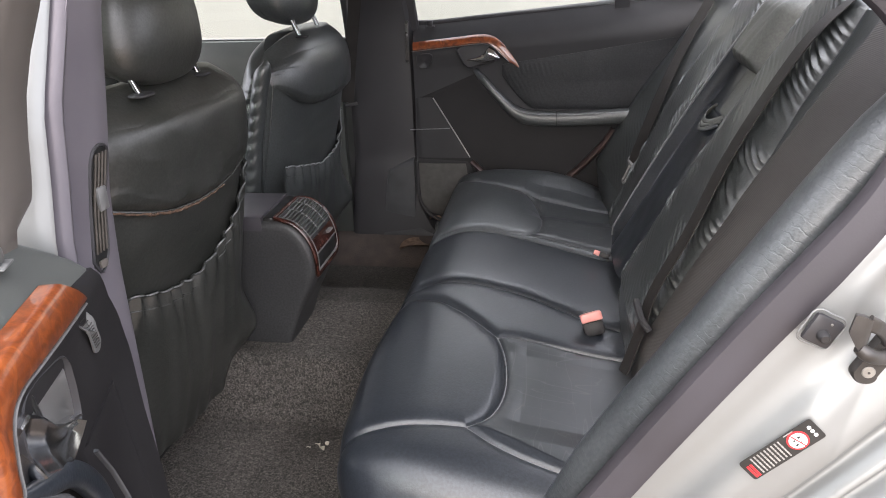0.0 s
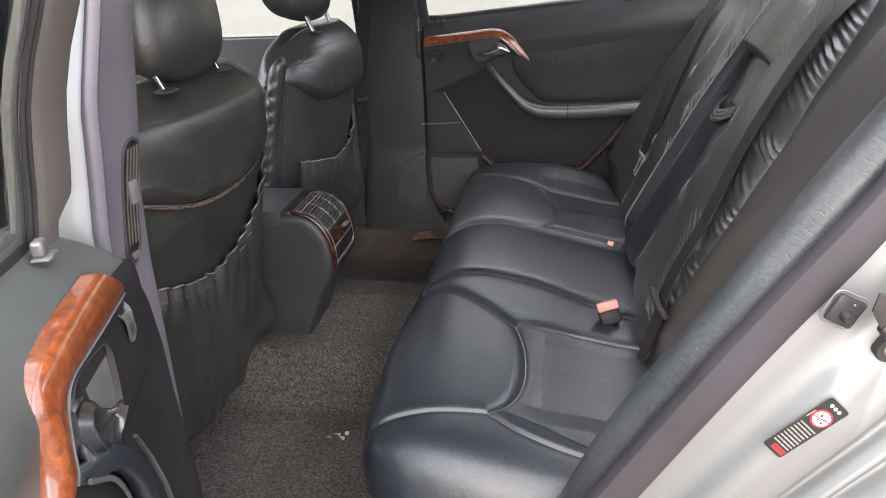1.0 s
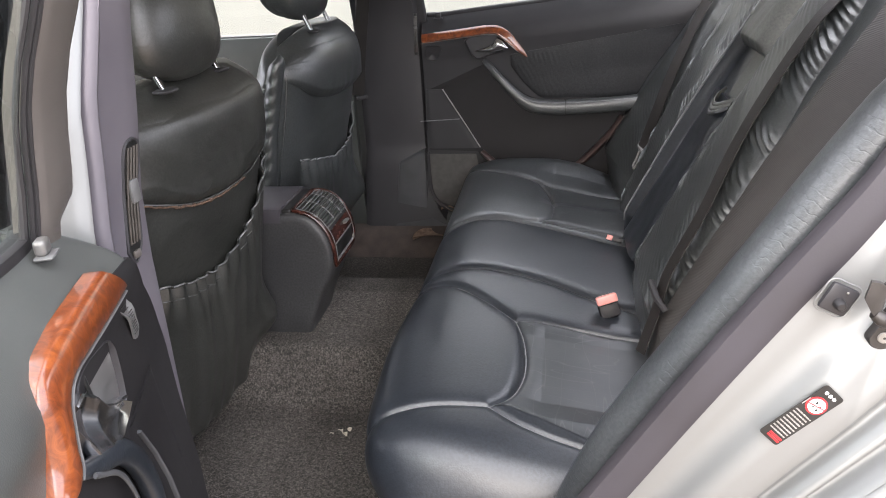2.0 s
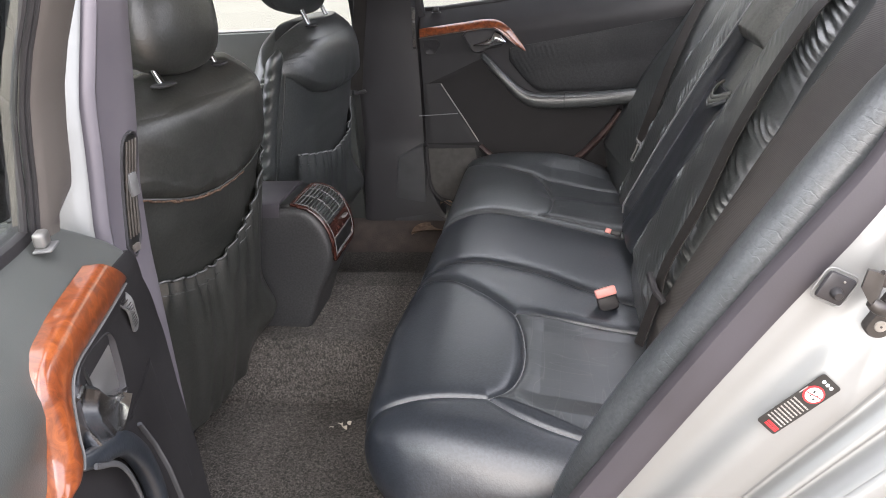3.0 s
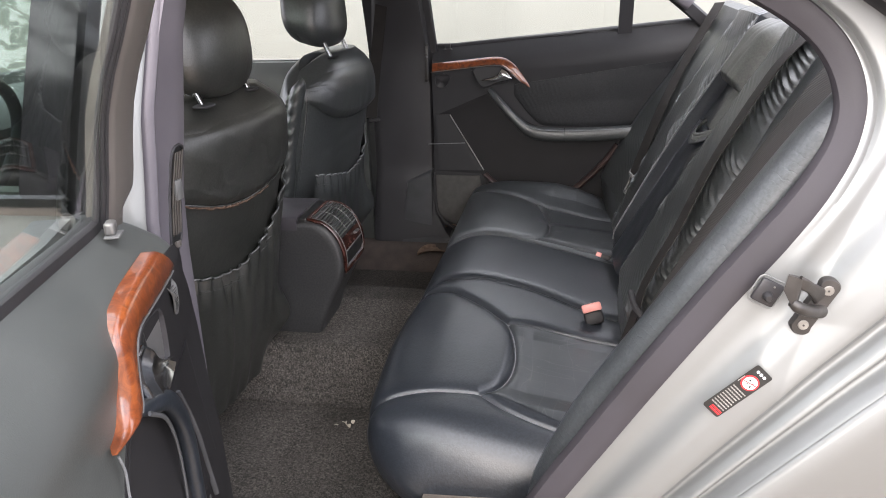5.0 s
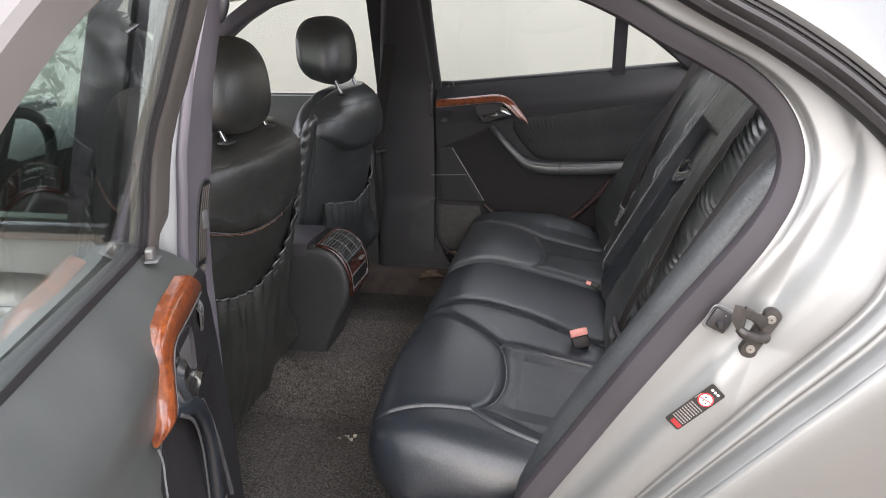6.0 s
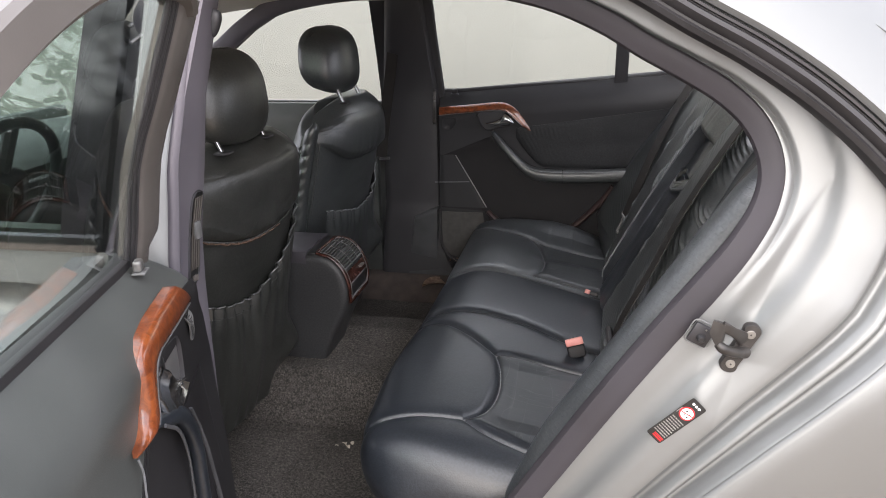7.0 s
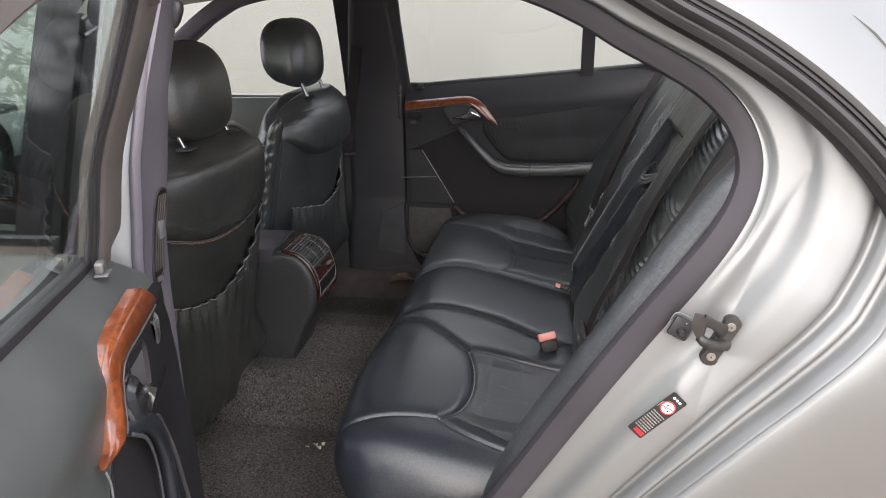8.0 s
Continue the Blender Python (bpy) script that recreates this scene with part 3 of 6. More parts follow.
def middle_pillar(side, y_out, y_in, x_front, x_back, flared, name, mat):
    """Trimmed post between the doors, leaning inwards to the roof."""
    rows = []
    for z in np.linspace(0.33, 1.40, 44):
        lean = float(flare(z, 0.0, 0.10))
        low = max(0.0, (0.60 - z) / 0.27)
        x0 = x_front - 0.02 * low + 0.05 * max(0, (z - 0.95) / 0.35)
        x1 = x_back + (0.10 * max(0, z - 0.95) if side < 0 else -0.0857 * max(0, z - 0.95)) + flared * (0.02 * low + 0.07 * low ** 4)
        yi, yo = y_in - lean - 0.028 * low ** 0.6 * flared, y_out - lean
        if side < 0:
            yi = float(np.interp(z, [0.34, 0.86, 0.96, 1.06, 1.17, 1.30, 1.40], [0.700, 0.686, 0.674, 0.660, 0.650, 0.606, 0.570]))
            yo = max(yi + 0.055, -flange_edge(z) - 0.014)
        pts = [(x0, yo), (x0, yi + 0.015), (x0 + 0.012, yi + 0.003), (x0 + 0.03, yi), (x1 - 0.035, yi), (x1 - 0.012, yi + 0.006), (x1 - 0.002, yi + 0.022), (x1, yi + 0.05), (x1, yo)]
        rows.append([(x, side * y, z) for x, y in pts])
    return link(name, skin(rows, close_cols=True, caps=True), mat)


near_pillar = tagged(middle_pillar(-1, 0.85, 0.69, -0.055, 0.088, 0.0, "middle_pillar", TRIM), "grey-violet trimmed middle door pillar", "pillar", kind="structure")
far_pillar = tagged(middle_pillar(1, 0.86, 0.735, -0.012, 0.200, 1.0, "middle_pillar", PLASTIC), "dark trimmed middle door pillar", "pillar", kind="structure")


def pillar_details():
    # painted flange of the near pillar, and the seal beside it
    rows = []
    for z in np.linspace(0.34, 1.36, 40):
        y = flange_edge(z)
        rows.append([(x, y + d, z) for x, d in ((0.094, 0.006), (0.101, 0.000), (0.099, -0.004), (0.086, -0.012), (0.070, -0.022), (0.058, -0.030), (0.050, -0.034))])
    part("pillar_flange", slab(rows, (-0.004, 0.010, 0)), PAINT, SHELL)
    seal = [(0.097, flange_edge(z) + 0.016, z) for z in np.linspace(0.36, 1.34, 40)]
    tagged(link("pillar_seal", sweep(seal, oval(0.010, 0.014, 12), (1, 0, 0)), TRIM), "soft grey-violet seal along the middle pillar", "door seal", kind="structure")
    # air vent in the near pillar
    v = thing("pillar_vent", (0.09, -0.73, 0.88), "slim black air vent set into the middle pillar", "air vent")
    def at(a, z, d=0.0):
        return (0.0885 + 0.10 * max(0, z - 0.95) + d, -0.714 + a + 0.25 * (z - 1.005), z)
    loop = curve([at(-0.016, 0.885), at(-0.016, 0.95), at(-0.016, 1.014), at(0.0, 1.021), at(0.014, 1.014), at(0.014, 0.95), at(0.014, 0.885), at(0.0, 0.868), at(-0.016, 0.885)], 40)[:-1]
    part("vent_frame", sweep(loop, oval(0.0022, 0.0026, 8), (1, 0, 0), closed=True), PLASTIC, v)
    well = [[at(a, z, 0.0008) for a in (-0.015, 0.0, 0.013)] for z in np.linspace(0.878, 1.018, 12)]
    part("vent_well", slab(well, (-0.004, 0, 0)), BLACK_PRINT, v)
    for k in range(4):
        part("vent_slat", sweep([at(-0.0105 + 0.0068 * k, z, 0.0022) for z in np.linspace(0.893, 1.012, 6)], oval(0.0012, 0.0018, 6), (1, 0, 0)), VENT_BROWN, v)
    part("vent_knob", rbox((0.006, 0.018, 0.030), at(0.002, 0.957, 0.004), 0.002), GRILLE, v, "grey sliding knob")
    part("vent_wheel", rbox((0.005, 0.014, 0.010), at(0.0, 0.879, 0.003), 0.002), FRAME, v)
    # belt guide high on the near pillar
    g = thing("belt_anchor", (0.06, -0.62, 1.25), "grey belt anchor cover high on the middle pillar", "belt anchor")
    part("anchor_cover", ball((0.013, 0.010, 0.024), (0.118, -0.640, 1.286), 2.6, Euler((0, radians(25), 0)).to_matrix(), 20, 12), PLASTIC, g)


pillar_details()


def far_pillar_details():
    v = thing("pillar_vent", (0.19, 0.73, 0.90), "slim black air vent on the dark middle pillar", "air vent")
    part("vent_well", rbox((0.011, 0.006, 0.122), (0.185, 0.722, 0.965), 0.002, Euler((0, radians(2), 0)).to_matrix()), BLACK_PRINT, v)
    for k in range(3):
        part("vent_slat", tube([(0.1805 + 0.0035 * k, 0.7185, 0.912), (0.1845 + 0.0035 * k, 0.7185, 1.018)], 0.0008, 6), FRAME, v)
    part("vent_knob", rbox((0.008, 0.004, 0.006), (0.187, 0.718, 0.985), 0.001), GRILLE, v)
    b = thing("seat_belt", (0.02, 0.72, 0.76), "dark brown seat belt hanging along the middle pillar", "seat belt")
    path = curve([(0.062, 0.650, 1.15), (0.034, 0.690, 1.04), (0.014, 0.708, 0.95), (0.0, 0.714, 0.87), (-0.012, 0.716, 0.785)], 24)
    part("webbing", sweep(path, [(-0.019, -0.0008), (0.019, -0.0008), (0.019, 0.0008), (-0.019, 0.0008)], (0, 1, 0)), WEBBING, b)
    part("belt_stop", rbox((0.040, 0.008, 0.012), (0.0, 0.712, 0.780), 0.003, Euler((0, radians(-12), 0)).to_matrix()), PLASTIC, b)


far_pillar_details()


def roof_rails():
    """Trim over the far side windows and down the windscreen post."""
    arc = curve([(-1.02, 0.74, 0.90), (-0.85, 0.735, 1.00), (-0.70, 0.725, 1.095), (-0.60, 0.715, 1.160), (-0.48, 0.70, 1.243), (-0.36, 0.685, 1.303), (-0.20, 0.672, 1.336), (0.0, 0.668, 1.352), (0.30, 0.668, 1.356), (0.52, 0.67, 1.346), (0.70, 0.68, 1.315), (0.85, 0.70, 1.24), (1.0, 0.73, 1.14)], 80)
    for side in (1, -1):
        if side < 0:
            pts = [(x, -y, z) for x, y, z in arc if x < -0.02]
        else:
            pts = [tuple(p) for p in arc]
        tagged(link("roof_rail", sweep(pts, oval(0.030, 0.022, 14, 3.0), (0, 1, 0)), TRIM), "grey-violet roof rail trim", "trim", kind="structure")


roof_rails()


# ---------------------------------------------------------------- doors
class Door:
    """Maps door-local places (along from the hinge, into the cabin, up) into the world."""

    def __init__(self, origin, along, inward, lift):
        self.o, self.a, self.n, self.lift = np.array(origin, float), np.array(along, float), np.array(inward, float), lift

    def __call__(self, u, n, z):
        p = self.o + self.a * u + self.n * n
        return (p[0], p[1], z + self.lift)


ANG = radians(70)
NEAR = Door((0.10, -0.90), (math.cos(ANG), -math.sin(ANG)), (math.sin(ANG), math.cos(ANG)), -0.03)
FAR = Door((0.17, 0.78), (1, 0), (0, -1), 0.0)


def door_depth(u, z):
    """How far the trim stands into the cabin."""
    zs = [0.30, 0.36, 0.45, 0.60, 0.70, 0.80, 0.885, 0.905, 0.93, 0.96, 0.985, 1.003, 1.012]
    ns = [0.055, 0.062, 0.068, 0.066, 0.058, 0.05, 0.052, 0.056, 0.060, 0.050, 0.030, 0.012, 0.0]
    return float(np.interp(z - 0.088 * max(u - 0.09, 0), zs, ns))


# forward edge of the open door's trim
FRONT_Z = np.linspace(0.34, 1.012, 40)
FRONT_U = np.interp(FRONT_Z, [0.34, 0.55, 0.70, 0.79, 0.85, 0.90, 0.95, 0.99, 1.012], [-0.140, -0.132, -0.140, -0.160, -0.140, -0.104, -0.056, -0.014, 0.012])


def rear_door(D, name, label, near):
    t = thing(name, D(0.0, 0, 0.35), label, "car door")
    # inner trim
    rows = []
    for z in np.linspace(0.34 if near else 0.405, 1.012, 56):
        end = 0.90 if z > 0.62 else 0.90 - 0.42 * (max(0.0, 0.62 - z) / 0.28) ** 0.7
        row = []
        corner = 0.09 * (1 - math.sqrt(max(0.0, 1 - (max(0.0, 0.50 - z) / 0.095) ** 2)))
        first = float(np.interp(z, FRONT_Z, FRONT_U)) if near else 0.030 + corner
        for u in first + (end - first) * np.linspace(0, 1, 70) ** 1.25:
            zz = z + 0.088 * max(u - 0.09, 0) * max(0, (z - 0.6) / 0.41)
            roll = max(0.0, 1 - (u - first) / 0.02) ** 2 if near else 0.0
            row.append(D(u, door_depth(u, zz) - 0.018 * roll, zz))
        rows.append(row)
    back = np.array(D(0, -0.03, 0)) - np.array(D(0, 0.0, 0))
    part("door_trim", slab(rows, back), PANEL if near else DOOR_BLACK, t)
    # steel skin and edges
    rows = []
    for z in np.linspace(0.28, 1.0, 20):
        end = 0.93 if z > 0.62 else 0.93 - 0.42 * (max(0.0, 0.62 - z) / 0.34) ** 0.7
        b = -0.075 - 0.055 * math.sin(math.pi * min(max((z - 0.2) / 0.95, 0), 1))
        rows.append([D(u, b, z + 0.07 * max(u - 0.09, 0) * max(0, (z - 0.6) / 0.41)) for u in np.linspace(-0.02, end, 30)])
    part("door_skin", slab(rows, np.array(D(0, 0.045, 0)) - np.array(D(0, 0, 0))), PAINT, t)
    # rubber at the foot of the glass
    line = [D(u, -0.012, 1.010 + 0.088 * max(u - 0.09, 0)) for u in np.linspace(0.04, 0.93, 30)]
    part("window_rubber", sweep(line, oval(0.016, 0.011, 12)), RUBBER, t)
    if near:
        line = [D(u, -0.004, 1.013 + 0.088 * max(u - 0.09, 0)) for u in np.linspace(0.05, 0.92, 30)]
        part("belt_moulding", sweep(line, oval(0.010, 0.0075, 12, 4.0)), RUBBER, t)
    # window frame
    arc = curve([(0.022, 0.0, 1.0), (0.014, 0.034, 1.12), (0.006, 0.078, 1.27), (0.010, 0.100, 1.340), (0.08, 0.108, 1.372), (0.22, 0.106, 1.376), (0.38, 0.094, 1.366), (0.52, 0.076, 1.326), (0.64, 0.054, 1.262), (0.78, 0.027, 1.160), (0.88, 0.006, 1.08), (0.93, 0.0, 1.04)], 70)
    path = [D(*p) for p in arc]
    inw = np.array(D(0, 1, 0)) - np.array(D(0, 0, 0))
    ups = np.tile(inw, (len(path), 1))
    if near:
        # broad sheet-metal upright, cut back at its foot
        rows = []
        for z in np.linspace(0.985, 1.350, 60):
            n = float(np.interp(z, [0.98, 1.03, 1.06, 1.10, 1.14, 1.18, 1.22, 1.30, 1.35], [0.016, 0.026, 0.032, 0.038, 0.046, 0.059, 0.076, 0.106, 0.124]))
            cut = max(0.0, min(1.0, (1.036 - z) / 0.026))
            u0 = -0.030 + 0.032 * cut
            rows.append([D(u, n + d, z) for u, d in ((u0 + 0.012, -0.040), (u0 + 0.002, -0.020), (u0, -0.006 - 0.006 * cut), (u0 + 0.003, -0.001 - 0.008 * cut), (u0 + 0.010, 0.001 - 0.008 * cut),
                                                     (0.016, -0.003), (0.036, -0.006), (0.046, -0.009), (0.050, -0.013), (0.051, -0.040))])
        part("window_frame", skin(rows, caps=True, close_cols=True), FRAME, t, "grey-brown metal window frame")
        for u, d, r in ((0.053, -0.014, 0.0030), (0.060, -0.017, 0.0034), (0.068, -0.022, 0.0042)):
            line = [D(u, float(np.interp(z, [0.98, 1.03, 1.06, 1.10, 1.14, 1.18, 1.22, 1.30, 1.35], [0.016, 0.026, 0.032, 0.038, 0.046, 0.059, 0.076, 0.106, 0.124])) + d, z) for z in np.linspace(1.0, 1.352, 24)]
            part("frame_rubber", tube(line, r, 8), RUBBER, t)
        rail = [k for k, p in enumerate(arc) if p[2] > 1.335 or p[0] > 0.05]
        path, ups = [path[k] for k in rail], ups[rail]
    part("window_rail" if near else "window_frame", sweep(path, [(-0.016, -0.022), (0.006, -0.022), (0.008, 0.0), (0.022, 0.003), (0.024, 0.018), (0.019, 0.024), (-0.010, 0.026), (-0.016, 0.020)], ups), FRAME if near else PLASTIC, t, "grey-brown metal window frame" if near else "")
    # glass
    rows = []
    for k in range(13):
        f = k / 12
        row = []
        for j in range(25):
            u = 0.012 + 0.888 * j / 24
            top = float(np.interp(u, [0.01, 0.08, 0.22, 0.38, 0.52, 0.64, 0.78, 0.88, 0.93], [1.340, 1.372, 1.376, 1.366, 1.326, 1.262, 1.160, 1.08, 1.04]))
            z = 1.0 + (max(top, 1.02) - 1.0) * f
            row.append(D(u, -0.010 + 0.100 * max(0, (z - 1.0) / 0.35) ** 1.15, z))
        rows.append(row)
    pane = part("window_pane", slab(rows, (0.004 * inw[0], 0.004 * inw[1], 0)), GLASS if near else GLASS_FAR, t)
    pane.visible_shadow = False
    # divider of the fixed quarter light
    line = [D(0.642, 0.0 + 0.100 * max(0, (z - 1.0) / 0.35) ** 1.15, z) for z in np.linspace(1.03, 1.25, 8)]
    part("window_divider", sweep(line, [(-0.021, -0.008), (0.021, -0.008), (0.021, 0.008), (-0.021, 0.008)], ups[:8]), PLASTIC, t)
    # wooden inlay
    if near:
        # upper and lower edges of the inlay, from its square front end round the bend to the pointed tail
        upper = curve([(0.058, 0.973), (0.105, 0.975), (0.155, 0.977), (0.205, 0.978), (0.243, 0.977), (0.262, 0.970), (0.273, 0.956), (0.278, 0.938), (0.281, 0.918), (0.286, 0.900), (0.297, 0.887), (0.315, 0.881), (0.340, 0.882)], 96)
        lower = curve([(0.006, 0.929), (0.055, 0.932), (0.110, 0.936), (0.165, 0.941), (0.205, 0.944), (0.226, 0.940), (0.238, 0.929), (0.244, 0.914), (0.249, 0.897), (0.252, 0.880), (0.262, 0.872), (0.288, 0.873), (0.338, 0.8805)], 96)
        section = curve([(-1.0, 0.046), (-1.0, 0.0600), (-0.98, 0.0640), (-0.88, 0.0664), (-0.60, 0.0682), (-0.20, 0.0688), (0.20, 0.0680), (0.55, 0.0655), (0.85, 0.0615), (0.97, 0.0575), (1.0, 0.053), (1.0, 0.042)], 40)
        rows = []
        for hi, lo in zip(upper, lower):
            w = 0.5 * float(np.linalg.norm(hi - lo))
            row = []
            for g, h in section:
                p = 0.5 * (hi * (1 + g) + lo * (1 - g))
                row.append(D(p[0], 0.0595 + (h - 0.0595) * min(1.0, w / 0.014) ** 0.8, p[1]))
            rows.append(row)
        part("wood_inlay", skin(rows, close_cols=True, caps=True), WOOD, t, "lacquered burl wood inlay")
        part("inlay_edge", tube([D(u - 0.003, 0.0655, z - 0.0015) for u, z in lower[2:78]], 0.0014, 6), GRILLE, t, "thin grey edge")
    else:
        tail = [(0.264, 0.968), (0.288, 0.953), (0.310, 0.930), (0.325, 0.914), (0.338, 0.902), (0.350, 0.888)]
        arc = curve([(0.034, 0.066, 0.951), (0.10, 0.066, 0.958), (0.18, 0.066, 0.966), (0.235, 0.066, 0.971)] + [(u, 0.066, z) for u, z in tail], 50)
        width = np.interp(np.arange(51), [0, 25, 34, 42, 50], [0.86, 0.84, 0.84, 0.62, 0.10])
        part("wood_inlay", sweep([D(*p) for p in arc], [(-0.018, -0.006), (-0.0165, 0.003), (-0.008, 0.0070), (0.007, 0.0070), (0.0155, 0.003), (0.017, -0.006)], np.tile(inw * 0.78 + np.array((0, 0, 0.62)), (51, 1)), scale=width), WOOD, t, "lacquered burl wood inlay")
        part("inlay_edge", tube([D(p[0] - 0.004 * w, 0.066 + 0.011 * w, p[2] - 0.0150 * w) for p, w in zip(arc[:-8], width)], 0.0012, 6), GRILLE, t, "thin grey edge")
    # catch: slanting recess with a fan shaped lever
    outline = curve([(0.164, 0.940), (0.176, 0.950), (0.230, 0.954), (0.285, 0.953), (0.294, 0.944), (0.292, 0.918), (0.284, 0.908), (0.240, 0.898), (0.206, 0.887), (0.192, 0.890), (0.176, 0.916), (0.164, 0.940)], 44)[:-1]
    if near:
        outline = curve([(0.080, 0.896), (0.090, 0.910), (0.130, 0.922), (0.175, 0.929), (0.196, 0.926), (0.208, 0.912), (0.212, 0.888), (0.200, 0.864), (0.160, 0.848), (0.108, 0.832), (0.088, 0.836), (0.080, 0.864), (0.080, 0.896)], 44)[:-1]
    mid = outline.mean(axis=0)
    sunk = 0.006 if near else 0.0
    cup = [[D(*(np.array((mid[0] + (p[0] - mid[0]) * k, n, mid[1] + (p[1] - mid[1]) * k)))) for p in outline] for k, n in ((1.03, 0.060 - sunk), (1.02, 0.0655 - sunk), (0.99, 0.0665 - sunk), (0.96, 0.0640 - sunk), (0.93, 0.0560), (0.88, 0.0520))]
    recess = part("catch_recess", skin(cup, close_cols=True, caps=True), PLASTIC, t)
    plate = [[D(mid[0] + (p[0] - mid[0]) * k, 0.0560 if near else 0.0535, mid[1] + (p[1] - mid[1]) * k) for p in outline] for k in (0.87, 0.5, 0.02)]
    part("cup_plate", skin(plate, close_cols=True, caps=True), PLATE if near else PLASTIC, recess)
    if near:
        part("cup_gap", sweep([D(u, 0.0575, z) for u, z in ((0.176, 0.924), (0.170, 0.900), (0.160, 0.872), (0.150, 0.850))], oval(0.0035, 0.0016, 8), np.tile(inw, (4, 1))), BLACK_PRINT, recess)
    rows = []
    if near:
        us, tops, lows = [0.108, 0.125, 0.150, 0.172, 0.190, 0.204, 0.214], [0.856, 0.863, 0.875, 0.890, 0.912, 0.924, 0.917], [0.846, 0.841, 0.837, 0.836, 0.838, 0.845, 0.872]
    else:
        us, tops, lows = [0.196, 0.225, 0.247, 0.262, 0.276, 0.294], [0.914, 0.921, 0.930, 0.950, 0.942, 0.920], [0.909, 0.906, 0.904, 0.906, 0.909, 0.915]
    for u in np.linspace(us[0], us[-1], 40):
        top, low = float(np.interp(u, us, tops)), float(np.interp(u, us, lows))
        rise = 0.068 - 0.30 * max(0.0, u - 0.185) if near else 0.070 + 0.010 * (u - us[0]) / (us[-1] - us[0])
        rows.append([D(u, rise + d, low + (top - low) * g) for g, d in (((0, -0.014), (0.02, -0.002), (0.06, 0.0030), (0.14, 0.0036), (0.24, 0.0010), (0.45, -0.0040), (0.65, -0.0045), (0.82, -0.0010), (0.92, 0.0022), (0.97, 0.0010), (1.0, -0.014)) if near else
                                                                 ((0, -0.014), (0.02, -0.002), (0.10, 0.002), (0.30, 0.0045), (0.50, 0.0050), (0.70, 0.0035), (0.92, -0.001), (1.0, -0.014)))])
    part("lever", skin(rows, close_cols=True, caps=True), CHROME, recess, "chrome fan-shaped lever")
    # arm rest and grab curve
    if near:
        arc = curve([(0.236, 0.050, 0.862), (0.208, 0.060, 0.850), (0.168, 0.066, 0.832), (0.132, 0.068, 0.792), (0.110, 0.068, 0.742), (0.104, 0.067, 0.690), (0.101, 0.066, 0.620), (0.100, 0.064, 0.540), (0.100, 0.062, 0.440)], 56)
        size = np.interp(np.arange(57), [0, 4, 10, 20, 56], [0.45, 0.70, 0.90, 1.0, 1.05])
        rest = part("armrest", sweep([D(*p) for p in arc], oval(0.014, 0.0105, 22, 2.3), np.tile(inw, (57, 1)), scale=size), LEATHER, t)
        line = curve([(0.228, 0.064, 0.853), (0.176, 0.066, 0.812), (0.149, 0.066, 0.757), (0.146, 0.066, 0.709), (0.146, 0.064, 0.64), (0.146, 0.062, 0.50)], 40)
        part("armrest_edge", sweep([D(*p) for p in line], oval(0.0030, 0.0020, 8), np.tile(inw, (41, 1))), KICK, rest, "dark grey edge strip of the pull")
        # flat dark sheet on the trim; its colour stands for shade behind the pull
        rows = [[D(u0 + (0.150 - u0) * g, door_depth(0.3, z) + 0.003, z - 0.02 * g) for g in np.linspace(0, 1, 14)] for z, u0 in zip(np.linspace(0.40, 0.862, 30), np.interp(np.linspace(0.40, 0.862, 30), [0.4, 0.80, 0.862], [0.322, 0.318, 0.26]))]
        part("pull_hollow_shade", slab(rows, -0.004 * inw), HOLLOW, t, "flat dark sheet standing for the shaded hollow behind the pull")
        part("hollow_joint", tube([D(0.150 + 0.03 * f, 0.071, 0.655 + 0.004 * f) for f in np.linspace(0, 1, 6)], 0.0014, 6), RUBBER, t)
        part("panel_joint", tube(curve([D(0.322, 0.056, 0.868), D(0.319, 0.058, 0.850), D(0.322, 0.058, 0.82), D(0.326, 0.060, 0.68)], 20), 0.0014, 6), PIPING, t)
    else:
        arc = curve([(0.222, 0.062, 0.880), (0.238, 0.084, 0.866), (0.262, 0.098, 0.840), (0.303, 0.104, 0.797), (0.338, 0.106, 0.765), (0.371, 0.107, 0.750), (0.420, 0.107, 0.744), (0.50, 0.107, 0.744), (0.60, 0.106, 0.748), (0.70, 0.097, 0.754), (0.78, 0.072, 0.758)], 56)
        size = np.interp(np.arange(57), [0, 4, 14, 24, 56], [0.35, 0.50, 0.66, 1.0, 1.06])
        rest = part("armrest", sweep([D(*p) for p in arc], oval(0.021, 0.021, 18, 2.5), np.tile(inw, (57, 1)), scale=size), LEATHER_BACK, t)
        part("armrest_edge", tube([D(p[0], p[1] + 0.0155 * w, p[2] + 0.0150 * w) for p, w in zip(arc[6:54], size[6:54])], 0.0018, 6), PIPING, rest)
        part("armrest_joint", sweep([D(0.465, 0.108 + 0.0220 * math.cos(a), 0.7440 + 0.0225 * math.sin(a)) for a in np.linspace(-1.6, 1.9, 14)], oval(0.0012, 0.0012, 6)), RUBBER, rest)
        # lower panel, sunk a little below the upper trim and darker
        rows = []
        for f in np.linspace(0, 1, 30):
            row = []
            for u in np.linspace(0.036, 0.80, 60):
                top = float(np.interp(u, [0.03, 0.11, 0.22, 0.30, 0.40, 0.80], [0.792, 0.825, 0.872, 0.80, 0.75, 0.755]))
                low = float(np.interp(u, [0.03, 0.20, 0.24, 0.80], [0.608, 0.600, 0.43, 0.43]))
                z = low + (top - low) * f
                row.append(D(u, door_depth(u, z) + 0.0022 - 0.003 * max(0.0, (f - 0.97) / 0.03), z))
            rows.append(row)
